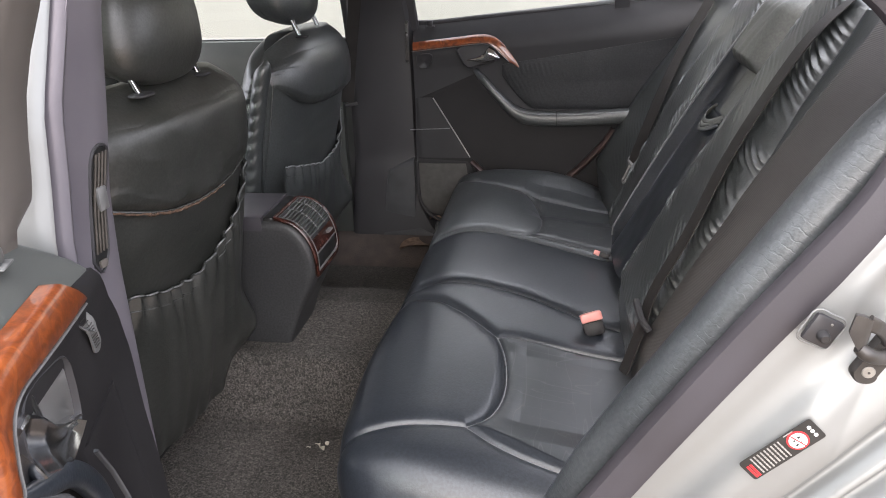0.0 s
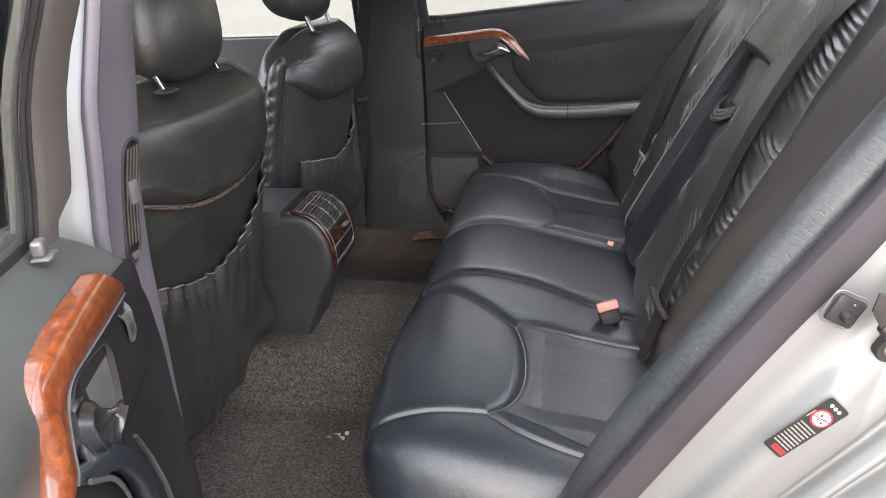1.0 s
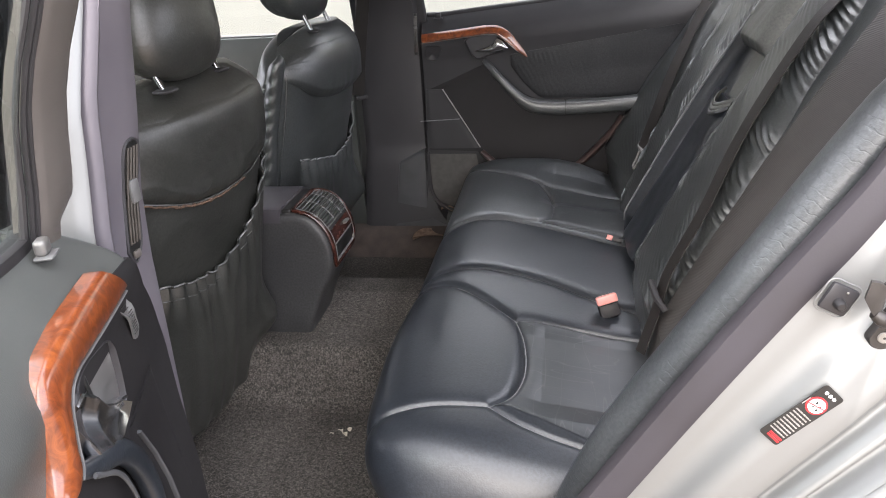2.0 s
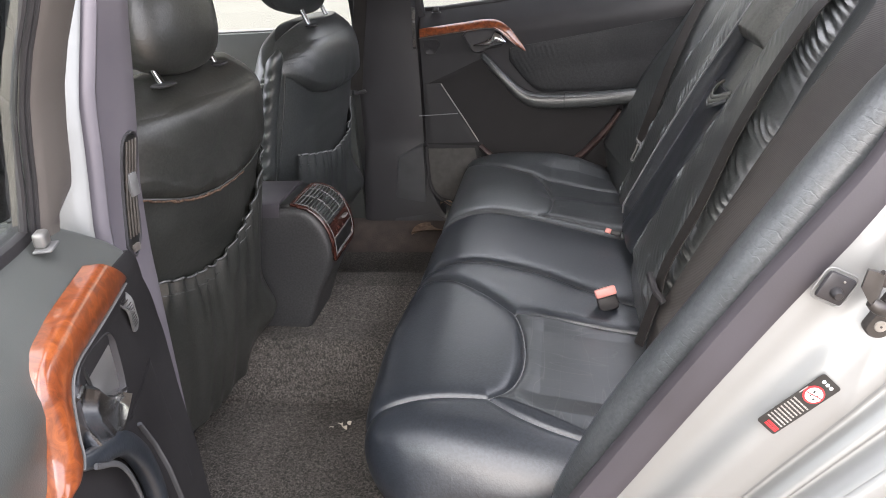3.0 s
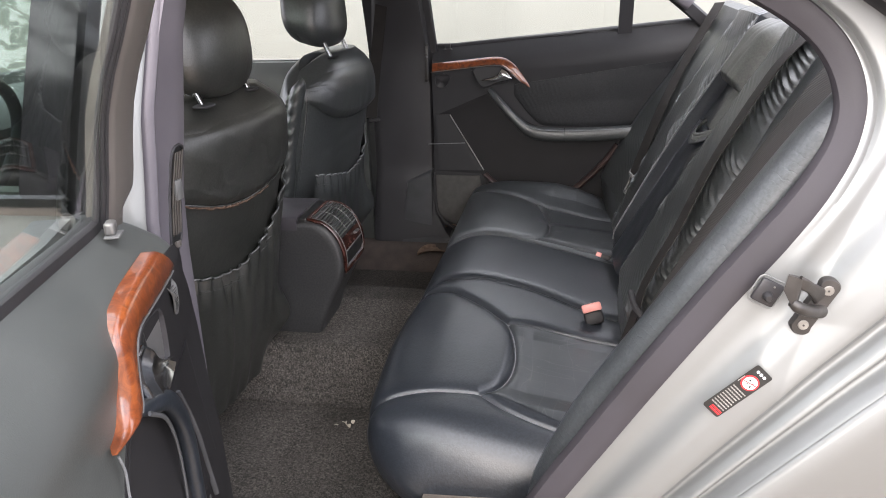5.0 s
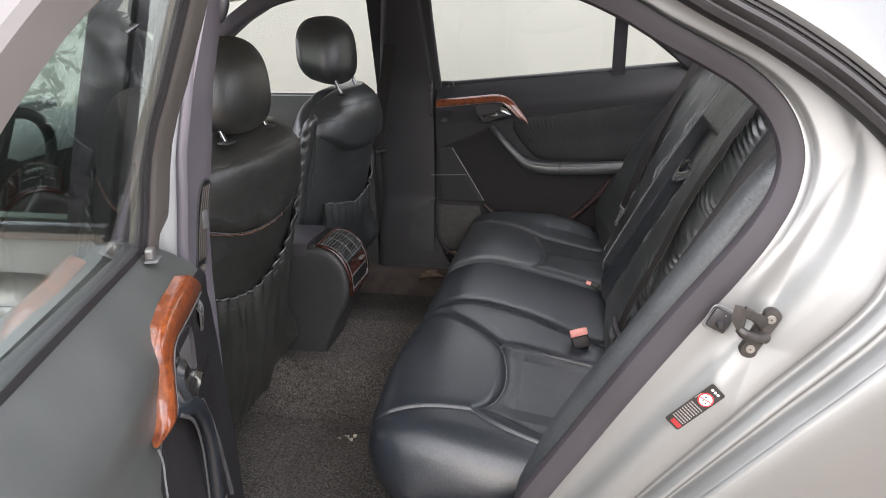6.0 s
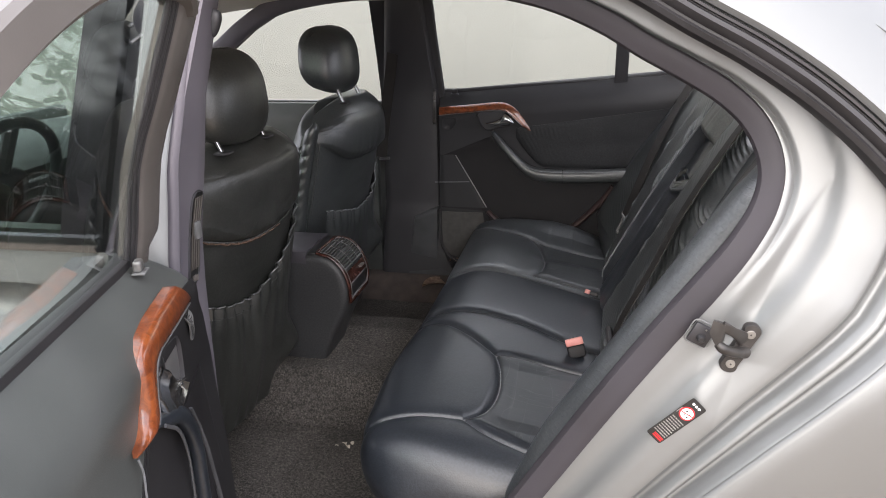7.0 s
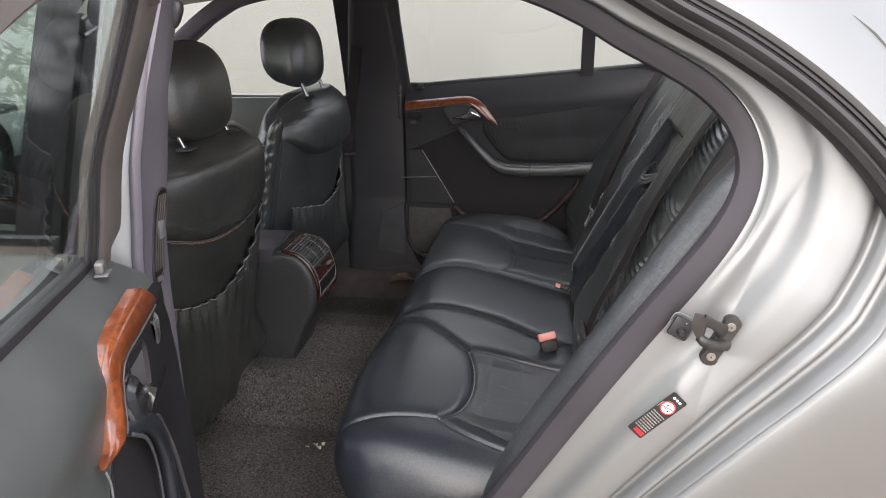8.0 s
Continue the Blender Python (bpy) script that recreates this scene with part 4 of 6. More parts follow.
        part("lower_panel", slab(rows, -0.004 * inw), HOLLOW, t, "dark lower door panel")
        part("rear_moulding", sweep(curve([D(0.46, 0.076, 0.52), D(0.53, 0.080, 0.580), D(0.60, 0.078, 0.655), D(0.635, 0.074, 0.705)], 20), oval(0.010, 0.020, 12), np.tile(inw, (21, 1))), BROWN_TRIM, t, "dark reddish lower moulding")
    # padded insert above the arm rest
    if not near:
        rows = []
        for i in range(24):
            f = i / 23
            row = []
            for j in range(150):
                u = 0.30 + 0.52 * j / 149
                low, high = 0.762 + 0.10 * max(0, (0.40 - u) / 0.1) ** 1.5, 0.895 + 0.145 * (u - 0.30)
                z = low + (high - low) * f
                puff = 0.007 * (max(0.0, math.sin(math.pi * f)) ** 0.5) * (max(0.0, math.sin(math.pi * j / 149)) ** 0.5)
                wave = 1 - abs(math.sin(u * 230 + 90 * z + 2.5 * noise.noise(Vector((u * 20, z * 12, 1)))))
                ruck = 0.0022 * wave ** 1.8 * max(0.0, 0.35 + noise.noise(Vector((u * 16, z * 24, 5)))) * math.exp(-((u - 0.42) / 0.11) ** 2) * min(1.0, f / 0.1, (1 - f) / 0.1)
                row.append(D(u, door_depth(u, z) + 0.002 + puff + ruck, z))
            rows.append(row)
        part("padded_insert", slab(rows, -0.008 * inw), LEATHER_DOOR, t, "gathered black leather insert")
    # map pocket with bright edge, and loudspeaker
    rows = []
    for i in range(16):
        f = i / 15
        row = []
        for j in range(24):
            g = j / 23
            z = 0.612 + 0.185 * f
            end = 0.199 - 0.113 * f if not near else 0.052 + 0.034 * f
            first = 0.034 if not near else -0.06
            u = first + (end - first) * g
            row.append(D(u, door_depth(u, z) + (0.0 if near else 0.002) + 0.0045 * min(1.0, g / 0.1, (1 - g) / 0.1 + 0.2), z))
        rows.append(row)
    pocket = part("door_pocket", slab(rows, -0.004 * inw), HOLLOW if near else DOOR_BLACK, t)
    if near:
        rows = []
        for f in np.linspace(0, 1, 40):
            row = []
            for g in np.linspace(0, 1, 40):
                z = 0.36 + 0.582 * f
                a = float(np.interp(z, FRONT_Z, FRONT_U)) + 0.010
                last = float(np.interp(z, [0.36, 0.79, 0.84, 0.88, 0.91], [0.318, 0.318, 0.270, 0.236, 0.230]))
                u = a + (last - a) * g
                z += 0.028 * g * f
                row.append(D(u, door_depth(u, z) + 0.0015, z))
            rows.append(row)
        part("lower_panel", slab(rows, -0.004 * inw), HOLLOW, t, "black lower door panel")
    line = [(0.068, 0.784), (0.046, 0.74), (0.030, 0.69), (0.024, 0.632), (0.012, 0.576)] if near else [(0.087, 0.797), (0.125, 0.736), (0.162, 0.677), (0.200, 0.614)]
    part("pocket_edge", sweep([D(u, door_depth(u, z) + 0.006, z) for u, z in line], oval(0.0022 if near else 0.0016, 0.004, 8), inw), KICK if near else LIP, pocket)
    if not near:
        part("pocket_seam", tube([D(0.012 + 0.125 * f, 0.064, 0.699 + 0.005 * f) for f in np.linspace(0, 1, 8)], 0.0016, 6), PIPING, pocket)
    rows = []
    for i in range(14):
        f = i / 13
        row = []
        for j in range(20):
            g = j / 19
            z = 0.415 + 0.178 * f
            end = 0.215 - 0.03 * f
            first = 0.034 + 0.08 * (1 - math.sqrt(max(0.0, 1 - max(0.0, 1 - f / 0.42) ** 2)))
            row.append(D(first + (end - first) * g, 0.069 + 0.005 * math.sin(math.pi * g) ** 0.6, z))
        rows.append(row)
    part("speaker_grille", slab(rows, -0.006 * inw), SPEAKER, t, "dark woven loudspeaker cover")
    part("lower_moulding", sweep(curve([D(0.205, 0.070, 0.600), D(0.235, 0.078, 0.575), D(0.275, 0.082, 0.545), D(0.33, 0.080, 0.52)], 16), oval(0.008, 0.019, 12), np.tile(inw, (17, 1))), BROWN_TRIM, t, "dark reddish lower moulding")
    # lock button
    turn = Matrix.Rotation(-ANG if near else 0, 3, "Z")
    base = part("lock_base", rbox((0.028, 0.018, 0.003), D(0.080, 0.022, 1.005), 0.0018, turn), GRILLE if near else PLASTIC, t)
    part("lock_button", rbox((0.019, 0.012, 0.016), D(0.080, 0.020, 1.014), 0.004, turn, 3), SATIN if near else PLASTIC, base)
    # tweeter cover: ribbed rounded panel
    cu, cz = (-0.062, -0.030) if near else (0.034, 0.0)
    outline = curve([(0.012, 0.928), (0.050, 0.929), (0.057, 0.922), (0.044, 0.892), (0.034, 0.886), (0.014, 0.887), (0.009, 0.895), (0.008, 0.920), (0.012, 0.928)], 30)[:-1]
    if near:
        outline = curve([(0.088, 0.950), (0.066, 0.948), (0.040, 0.910), (0.024, 0.888), (0.030, 0.882), (0.048, 0.886), (0.072, 0.920), (0.092, 0.944), (0.088, 0.950)], 30)[:-1]
    mid = outline.mean(axis=0)
    rows = [[D(cu + mid[0] + (p[0] - mid[0]) * k, door_depth(0.05, p[1]) + (0.35 * n + 0.0016 if near else n), mid[1] + (p[1] - mid[1]) * k + cz) for p in outline] for k, n in ((1.03, -0.004), (1.02, 0.002), (0.96, 0.0034), (0.90, 0.0026), (0.02, 0.0030))]
    cover = part("tweeter_cover", skin(rows, close_cols=True, caps=True), GRILLE if near else PLASTIC, t, "ribbed grey tweeter cover" if near else "")
    if near:
        for k in range(11):
            z = 0.889 + 0.0052 * k
            u0 = 0.030 + 0.0042 * k
            part("tweeter_rib", tube([D(cu + u, door_depth(0.05, z) + 0.0029, z + cz + 0.15 * (u - u0)) for u in np.linspace(u0, u0 + 0.017, 4)], 0.0005, 5), STEEL, cover)
    return t


rear_door(NEAR, "rear_door", "open rear car door with burl wood inlay and tinted glass", True)
rear_door(FAR, "rear_door", "closed black-trimmed rear car door with burl wood inlay", False)


def front_door(side, name, label):
    """Closed front door: outer skin, inner trim, chrome moulding, glass and pull handle."""
    t = thing(name, (-0.5, side * 0.85, 0.30), label, "car door")
    def y_out(z):
        return 0.845 + 0.062 * math.sin(math.pi * min(max((z - 0.10) / 1.02, 0), 1)) ** 0.8
    rows = [[(x, side * y_out(z), z) for x in np.linspace(-1.12, 0.030, 30)] for z in np.linspace(0.26, 0.965, 36)]
    if side < 0:
        # finger recess behind the pull handle
        rows = [[(x, y + 0.030 * max(0, 1 - ((x + 0.135) / 0.085) ** 2 - ((z - 0.872) / 0.036) ** 2) ** 0.5, z) for x, y, z in row] for row in
                [[(x, side * y_out(z), z) for x in np.linspace(-1.12, 0.030, 150)] for z in np.linspace(0.26, 0.965, 80)]]
    part("door_skin", slab(rows, (0, -side * 0.02, 0)), PAINT, t)
    rows = [[(x, side * (0.735 + 0.03 * max(0, (z - 0.93) / 0.05) - 0.02 * math.sin(math.pi * (z - 0.3) / 0.65)), z) for x in np.linspace(-1.12, -0.03, 24)] for z in np.linspace(0.30, 0.968, 24)]
    part("door_trim", slab(rows, (0, side * 0.03, 0)), PANEL, t)
    part("chrome_moulding", sweep([(x, side * 0.882, (0.972 if side < 0 else 0.945) + 0.012 * (x + 0.6)) for x in np.linspace(-1.10, 0.022, 24)], [(-0.006, -0.013), (0.007, -0.011), (0.009, 0.0), (0.005, 0.011), (-0.006, 0.013)], (0, 0, 1)), LEVER, t, "bright window moulding")
    def top(x):
        return float(np.interp(x, [-1.1, -0.85, -0.70, -0.60, -0.48, -0.36, -0.20, 0.03], [0.985, 1.02, 1.10, 1.165, 1.245, 1.305, 1.335, 1.35]))
    rows = []
    for k in range(13):
        row = []
        for x in np.linspace(-1.05, -0.03, 36):
            z = 0.972 + (max(top(x), 0.985) - 0.972) * k / 12
            row.append((x, side * (0.868 - 0.15 * max(0, (z - 0.98) / 0.37) ** 1.1), z))
        rows.append(row)
    pane = part("window_pane", slab(rows, (0, -side * 0.004, 0)), GLASS_DARK if side < 0 else GLASS_FAR, t)
    pane.visible_shadow = False
    arc = [(x, side * (0.868 - 0.15 * max(0, (top(x) - 0.98) / 0.37) ** 1.1), top(x)) for x in np.linspace(-1.08, -0.03, 40)]
    part("window_frame", sweep(arc, oval(0.020, 0.013, 10, 3.0), (0, 1, 0)), RUBBER if side < 0 else PLASTIC, t)
    post = [(-0.012 + 0.03 * max(0, (z - 0.98)) , side * (0.872 - 0.15 * max(0, (z - 0.98) / 0.37) ** 1.1), z) for z in np.linspace(0.965, 1.35, 14)]
    part("window_post", sweep(post, [(-0.035, -0.008), (0.035, -0.008), (0.035, 0.008), (-0.035, 0.008)], (0, 1, 0)), GLOSS_BLACK if side < 0 else PLASTIC, t)
    if side < 0:
        grip = curve([(-0.300, -0.905, 0.858), (-0.275, -0.925, 0.860), (-0.20, -0.934, 0.861), (-0.13, -0.932, 0.860), (-0.095, -0.920, 0.859)], 24)
        h = part("pull_handle", sweep(grip, oval(0.007, 0.015, 14, 2.6), (0, 0, 1)), PAINT, t, "silver pull handle")
        part("handle_escutcheon", ball((0.034, 0.020, 0.021), (-0.082, -0.912, 0.858), 2.6, None, 28, 14), PAINT, t)
        part("key_lock", sweep([(-0.088, -0.930, 0.858), (-0.088, -0.934, 0.858)], oval(0.011, 0.011, 18), (0, 0, 1)), CHROME, h)
        part("lock_sensor", rbox((0.012, 0.003, 0.010), (-0.062, -0.931, 0.858), 0.001), BLACK_PRINT, h)
    return t


front_door(-1, "front_door", "closed silver front car door with pull handle and chrome moulding")
front_door(1, "front_door", "closed front car door with dark trim and clear glass")


def steering_wheel():
    t = thing("steering_wheel", (-0.66, -0.38, 0.92), "black leather steering wheel in front of the dashboard", "steering wheel")
    c = Vector((-0.62, -0.38, 0.90))
    tilt = Euler((0, radians(-65), 0)).to_matrix()
    rim = [c + tilt @ Vector((0.19 * math.cos(a), 0.19 * math.sin(a), 0)) for a in np.linspace(0, 2 * math.pi, 48, endpoint=False)]
    part("rim", sweep(rim, oval(0.014, 0.014, 10), tuple(tilt @ Vector((0, 0, 1))), closed=True), LEATHER, t)
    part("hub", ball((0.075, 0.085, 0.03), c, 2.6, tilt, 24, 14), PLASTIC, t)
    for a in (0, 90, 180, 270):
        d = Vector((math.cos(radians(a)), math.sin(radians(a)), 0))
        part("spoke", tube([c + tilt @ (d * 0.05), c + tilt @ (d * 0.185)], 0.016, 8), PLASTIC, t)
    part("column", tube([c, c + Vector((-0.28, 0, -0.12))], 0.04, 12), PLASTIC, t)


steering_wheel()


# ---------------------------------------------------------------- fittings on the rear jamb
def striker():
    t = thing("door_striker", (0.93, -0.905, 0.885), "black steel door striker bolted to the jamb", "door striker")
    a, b = Vector((0.943, -0.899, 0.914)), Vector((0.923, -0.899, 0.872))
    along = (a - b).normalized()
    across = Vector((along.z, 0, -along.x))
    loop = []
    for k in range(28):
        th = 2 * math.pi * k / 28
        loop.append((math.cos(th), math.sin(th)))
    def plate(depth, s=1.0):
        pts = []
        for c, d in loop:
            end = a if d > 0 else b
            r = 0.0135 * s
            waist = 1 - 0.25 * (1 - abs(d)) ** 2
            pts.append(end + along * (d * r) + across * (c * r * waist) + Vector((0, depth, 0)))
        return pts
    part("base_plate", skin([plate(0.004), plate(-0.004), plate(-0.006, 0.9)], close_cols=True, caps=True), STEEL, t)
    for e in (a, b):
        head = part("bolt", skin([[e + along * (0.0058 * s * math.sin(h)) + across * (0.0058 * s * math.cos(h)) + Vector((0, d, 0)) for h in np.linspace(0, 2 * math.pi, 18, endpoint=False)] for s, d in ((1.0, -0.004), (1.0, -0.0066), (0.85, -0.0074))], close_cols=True, caps=True), SCREW, t, "bare steel bolt")
        part("bolt_socket", skin([[e + along * (0.0013 * math.sin(h)) + across * (0.0013 * math.cos(h)) + Vector((0, d, 0)) for h in np.linspace(0, 2 * math.pi, 6, endpoint=False)] for d in (-0.007, -0.0078)], close_cols=True, caps=True), STEEL, head)
    # bent strap standing off the base: head plate, upper strap and lower pin, open between them
    head = [[Vector(p).lerp(Vector(q), g) for g in np.linspace(0, 1, 5)] for p, q in (((0.892, -0.934, 0.942), (0.889, -0.934, 0.925)), ((0.899, -0.935, 0.941), (0.895, -0.936, 0.914)), ((0.907, -0.932, 0.936), (0.902, -0.933, 0.905)), ((0.910, -0.927, 0.932), (0.906, -0.928, 0.904)))]
    part("striker_head", slab(head, (0.002, 0.007, -0.001)), STEEL, t)
    upper = curve([(0.903, -0.930, 0.934), (0.912, -0.927, 0.929), (0.922, -0.919, 0.921), (0.931, -0.909, 0.912), (0.936, -0.903, 0.906)], 20)
    part("striker_strap", sweep(upper, oval(0.0028, 0.0080, 14, 3.5), tuple(along), scale=np.interp(np.arange(21), [0, 8, 20], [0.9, 0.75, 1.2])), STEEL, t)
    lower = curve([(0.900, -0.930, 0.910), (0.908, -0.930, 0.904), (0.920, -0.922, 0.897), (0.931, -0.912, 0.892), (0.938, -0.903, 0.889)], 20)
    part("striker_pin", tube(lower, 0.0066, 14, scale=np.interp(np.arange(21), [0, 3, 16, 20], [0.75, 1.0, 1.0, 1.3])), STEEL, t)
    p = thing("contact_plate", (0.888, -0.885, 0.894), "black square contact plate on the jamb", "contact plate")
    turn = Matrix(((along.x, 0, across.x), (0, 1, 0), (along.z, 0, across.z)))
    part("plate", rbox((0.029, 0.007, 0.027), (0.887, -0.8835, 0.900), 0.003, turn), PLASTIC, p)
    rim = [Vector((0.887, -0.8815, 0.900)) + along * u + across * v for u, v in curve([(0.017, 0.0), (0.017, 0.0115), (0.0135, 0.0155), (0.0, 0.016), (-0.0135, 0.0155), (-0.017, 0.0115), (-0.017, 0.0), (-0.017, -0.0115), (-0.0135, -0.0155), (0.0, -0.016), (0.0135, -0.0155), (0.017, -0.0115), (0.017, 0.0)], 48)[:-1]]
    part("plate_rim", sweep(rim, oval(0.0010, 0.0010, 8), (0, 1, 0), closed=True), PAINT, p, "silver painted rim round the plate")
    part("plunger", skin([[Vector((0.887, -0.8855, 0.897)) + along * (r * math.sin(h)) + across * (r * math.cos(h)) + Vector((0, d, 0)) for h in np.linspace(0, 2 * math.pi, 14, endpoint=False)] for r, d in ((0.006, 0), (0.005, -0.008), (0.0035, -0.010))], close_cols=True, caps=True), RUBBER, p)
    part("plate_screw", ball((0.0013, 0.0010, 0.0013), (0.893, -0.8875, 0.908), 2, None, 10, 6), SCREW, p)


striker()


def warning_label():
    t = thing("warning_label", (0.862, -0.905, 0.78), "black warning label with red prohibition disc on the jamb", "label")
    c = Vector((0.8650, -0.8985, 0.7790))
    n = Vector((0, -1, 0))
    x, z = Vector((0.705, 0, 0.709)) * 0.91, Vector((-0.709, 0, 0.705)) * 0.95
    def rect(cx, cz, w, h, d, r=0.0):
        pts = [(cx - w / 2, cz - h / 2), (cx + w / 2, cz - h / 2), (cx + w / 2, cz + h / 2), (cx - w / 2, cz + h / 2)]
        return skin([[c + x * a + z * b + n * e for a, b in pts] for e in (d - 0.0006, d)], close_cols=True, caps=True)
    def disc(cx, cz, r, d):
        return skin([[c + x * (cx + r * math.cos(h)) + z * (cz + r * math.sin(h)) + n * e for h in np.linspace(0, 2 * math.pi, 36, endpoint=False)] for e in (d - 0.0005, d)], close_cols=True, caps=True)
    corner = []
    for sx, sz in ((1, 1), (-1, 1), (-1, -1), (1, -1)):
        first = {(1, 1): 0.0, (-1, 1): 0.5, (-1, -1): 1.0, (1, -1): 1.5}[sx, sz] * math.pi
        corner += [(sx * 0.0408 + 0.0032 * math.cos(first + k * math.pi / 8), sz * 0.0101 + 0.0032 * math.sin(first + k * math.pi / 8)) for k in range(5)]
    part("backing", skin([[c + x * a + z * b + n * e for a, b in corner] for e in (0.0002, 0.0008)], close_cols=True, caps=True), BLACK_PRINT, t)
    part("red_disc", disc(0.0195, 0.0, 0.0112, 0.0014), RED_PRINT, t)
    part("white_disc", disc(0.0195, 0.0, 0.0090, 0.0020), WHITE_PRINT, t)
    part("red_bar", skin([[c + x * (0.0195 + a * 0.26 - b * 0.966) + z * (-a * 0.966 - b * 0.26) + n * e for a, b in ((-0.0090, -0.0006), (0.0090, -0.0006), (0.0090, 0.0006), (-0.0090, 0.0006))] for e in (0.0020, 0.0026)], close_cols=True, caps=True), RED_PRINT, t)
    for a, b, w, h in ((0.0225, 0.0030, 0.0030, 0.0022), (0.0165, 0.0022, 0.0022, 0.0016), (0.0160, -0.0034, 0.0030, 0.0020), (0.0215, -0.0030, 0.0018, 0.0014)):
        part("pictogram", rect(a, b, w, h, 0.0023), BLACK_PRINT, t)
    part("caption", rect(0.0165, 0.0118, 0.0110, 0.0009, 0.0014), GREY_PRINT, t)
    rnd = random.Random(12)
    for k in range(9):
        top = 0.0108
        while top > -0.0095:
            run = rnd.uniform(0.0022, 0.0058)
            run = min(run, top + 0.0108)
            part("text_line", rect(-0.0305 + 0.0042 * k, top - run / 2, 0.0016, run, 0.0014), GREY_PRINT, t)
            top -= run + 0.0008
    for k in range(2):
        part("red_heading", rect(-0.0390 + 0.0036 * k, -0.003, 0.0026, 0.0165, 0.0014), RED_PRINT, t)
    for k in (-1, 0, 1):
        part("symbol", disc(0.0370, 0.0054 * k, 0.0020, 0.0014), WHITE_PRINT, t)


warning_label()


def far_kick():
    """Plastic foot of the far pillar running into the sill, with the door's rubber along it."""
    rows = []
    for f in np.linspace(0, 1, 40):
        row = []
        for g in np.linspace(0, 1, 40):
            foot = max(0.0, 1 - f / 0.36)
            left = 0.060 + 0.040 * f
            right = 0.192 + 0.30 * foot ** 2.4
            x = left + (right - left) * g
            z = 0.30 + (0.268 + 0.040 * g) * f
            y = 0.708 + 0.012 * f - 0.010 * foot ** 2 + 0.012 * max(0.0, 1 - g / 0.06) ** 2 + 0.014 * max(0.0, 1 - (1 - g) / 0.06) ** 2 + 0.012 * max(0.0, 1 - (1 - f) / 0.05) ** 2
            row.append((x, y, z))
        rows.append(row)
    tagged(link("kick_panel", slab(rows, (0, 0.03, 0)), KICK), "scuffed dark plastic kick panel at the pillar foot", "trim", kind="structure")
    rubber = curve([(0.200, 0.712, 0.60), (0.201, 0.708, 0.52), (0.208, 0.704, 0.465), (0.235, 0.702, 0.425), (0.29, 0.700, 0.402), (0.40, 0.700, 0.394)], 30)
    tagged(link("sill_rubber", sweep(rubber, oval(0.006, 0.006, 8), (0, 1, 0)), RUBBER), "black door rubber along the far sill", "door seal", kind="structure")
    rows = [[(x, y, z) for x in np.linspace(0.25, 0.62, 16)] for y, z in ((0.690, 0.345), (0.700, 0.372), (0.715, 0.385), (0.76, 0.388))]
    tagged(link("sill_far", slab(rows, (0, 0.01, -0.02)), PANEL), "dark plastic far door sill", "sill", kind="structure")


far_kick()


# ---------------------------------------------------------------- rear bench
BENCH = thing("rear_bench", (0.75, 0.0, 0.36), "black leather rear bench with perforated inserts", "car seat")
PROFILE = curve([(0.47, 0.405), (0.42, 0.410), (0.375, 0.425), (0.342, 0.470), (0.335, 0.520), (0.353, 0.552), (0.40, 0.566), (0.47, 0.567), (0.56, 0.556), (0.66, 0.541), (0.75, 0.529), (0.86, 0.522)], 160)
PLEN = np.r_[0, np.cumsum(np.linalg.norm(np.diff(PROFILE, axis=0), axis=1))]
TOP0 = int(np.argmin(PROFILE[:, 0]))


def s_of(x):
    """Length along the cushion's profile at which its top reaches x."""
    return float(np.interp(x, PROFILE[TOP0:, 0], PLEN[TOP0:]))


def seam(points, front=False):
    line = [(s_of(x), y) for x, y in points]
    if front:
        line = [(0.03, line[0][1])] + line
    return line


PAD_IN = [(0.335, -0.205), (0.37, -0.19), (0.412, -0.198), (0.467, -0.24), (0.51, -0.282), (0.545, -0.32)]
PAD_ARC = [(0.545, -0.32), (0.56, -0.365), (0.569, -0.416), (0.572, -0.47), (0.566, -0.525), (0.549, -0.572), (0.521, -0.60)]
PAD_OUT = [(0.335, -0.642), (0.38, -0.626), (0.44, -0.611), (0.521, -0.60)]
INS_IN = [(0.545, -0.32), (0.583, -0.312), (0.623, -0.315), (0.68, -0.322), (0.79, -0.33)]
INS_OUT = [(0.521, -0.60), (0.574, -0.635), (0.652, -0.662), (0.79, -0.685)]
MID = [(0.335, -0.165), (0.36, -0.142), (0.39, -0.120), (0.435, -0.108), (0.497, -0.112), (0.59, -0.133), (0.68, -0.180), (0.79, -0.230)]
FAR_SEAMS = {
    "pad_in": [(0.335, 0.150), (0.36, 0.170), (0.41, 0.194), (0.47, 0.202), (0.53, 0.196), (0.572, 0.203)],
    "pad_arc": [(0.572, 0.203), (0.597, 0.240), (0.606, 0.300), (0.603, 0.370), (0.590, 0.430), (0.572, 0.480), (0.545, 0.515)],
    "pad_out": [(0.335, 0.650), (0.385, 0.600), (0.44, 0.562), (0.495, 0.535), (0.545, 0.515)],
    "ins_in": [(0.572, 0.203), (0.64, 0.192), (0.70, 0.178), (0.79, 0.160)],
    "ins_out": [(0.545, 0.515), (0.60, 0.503), (0.66, 0.495), (0.79, 0.475)],
    "mid": [(0.335, 0.120), (0.369, 0.150), (0.401, 0.174), (0.458, 0.186), (0.545, 0.177), (0.642, 0.155), (0.79, 0.110)],
}
SEAMS = {}
NEAR_SEAMS = {"pad_in": PAD_IN, "pad_arc": PAD_ARC, "pad_out": PAD_OUT, "ins_in": INS_IN, "ins_out": INS_OUT, "mid": MID}
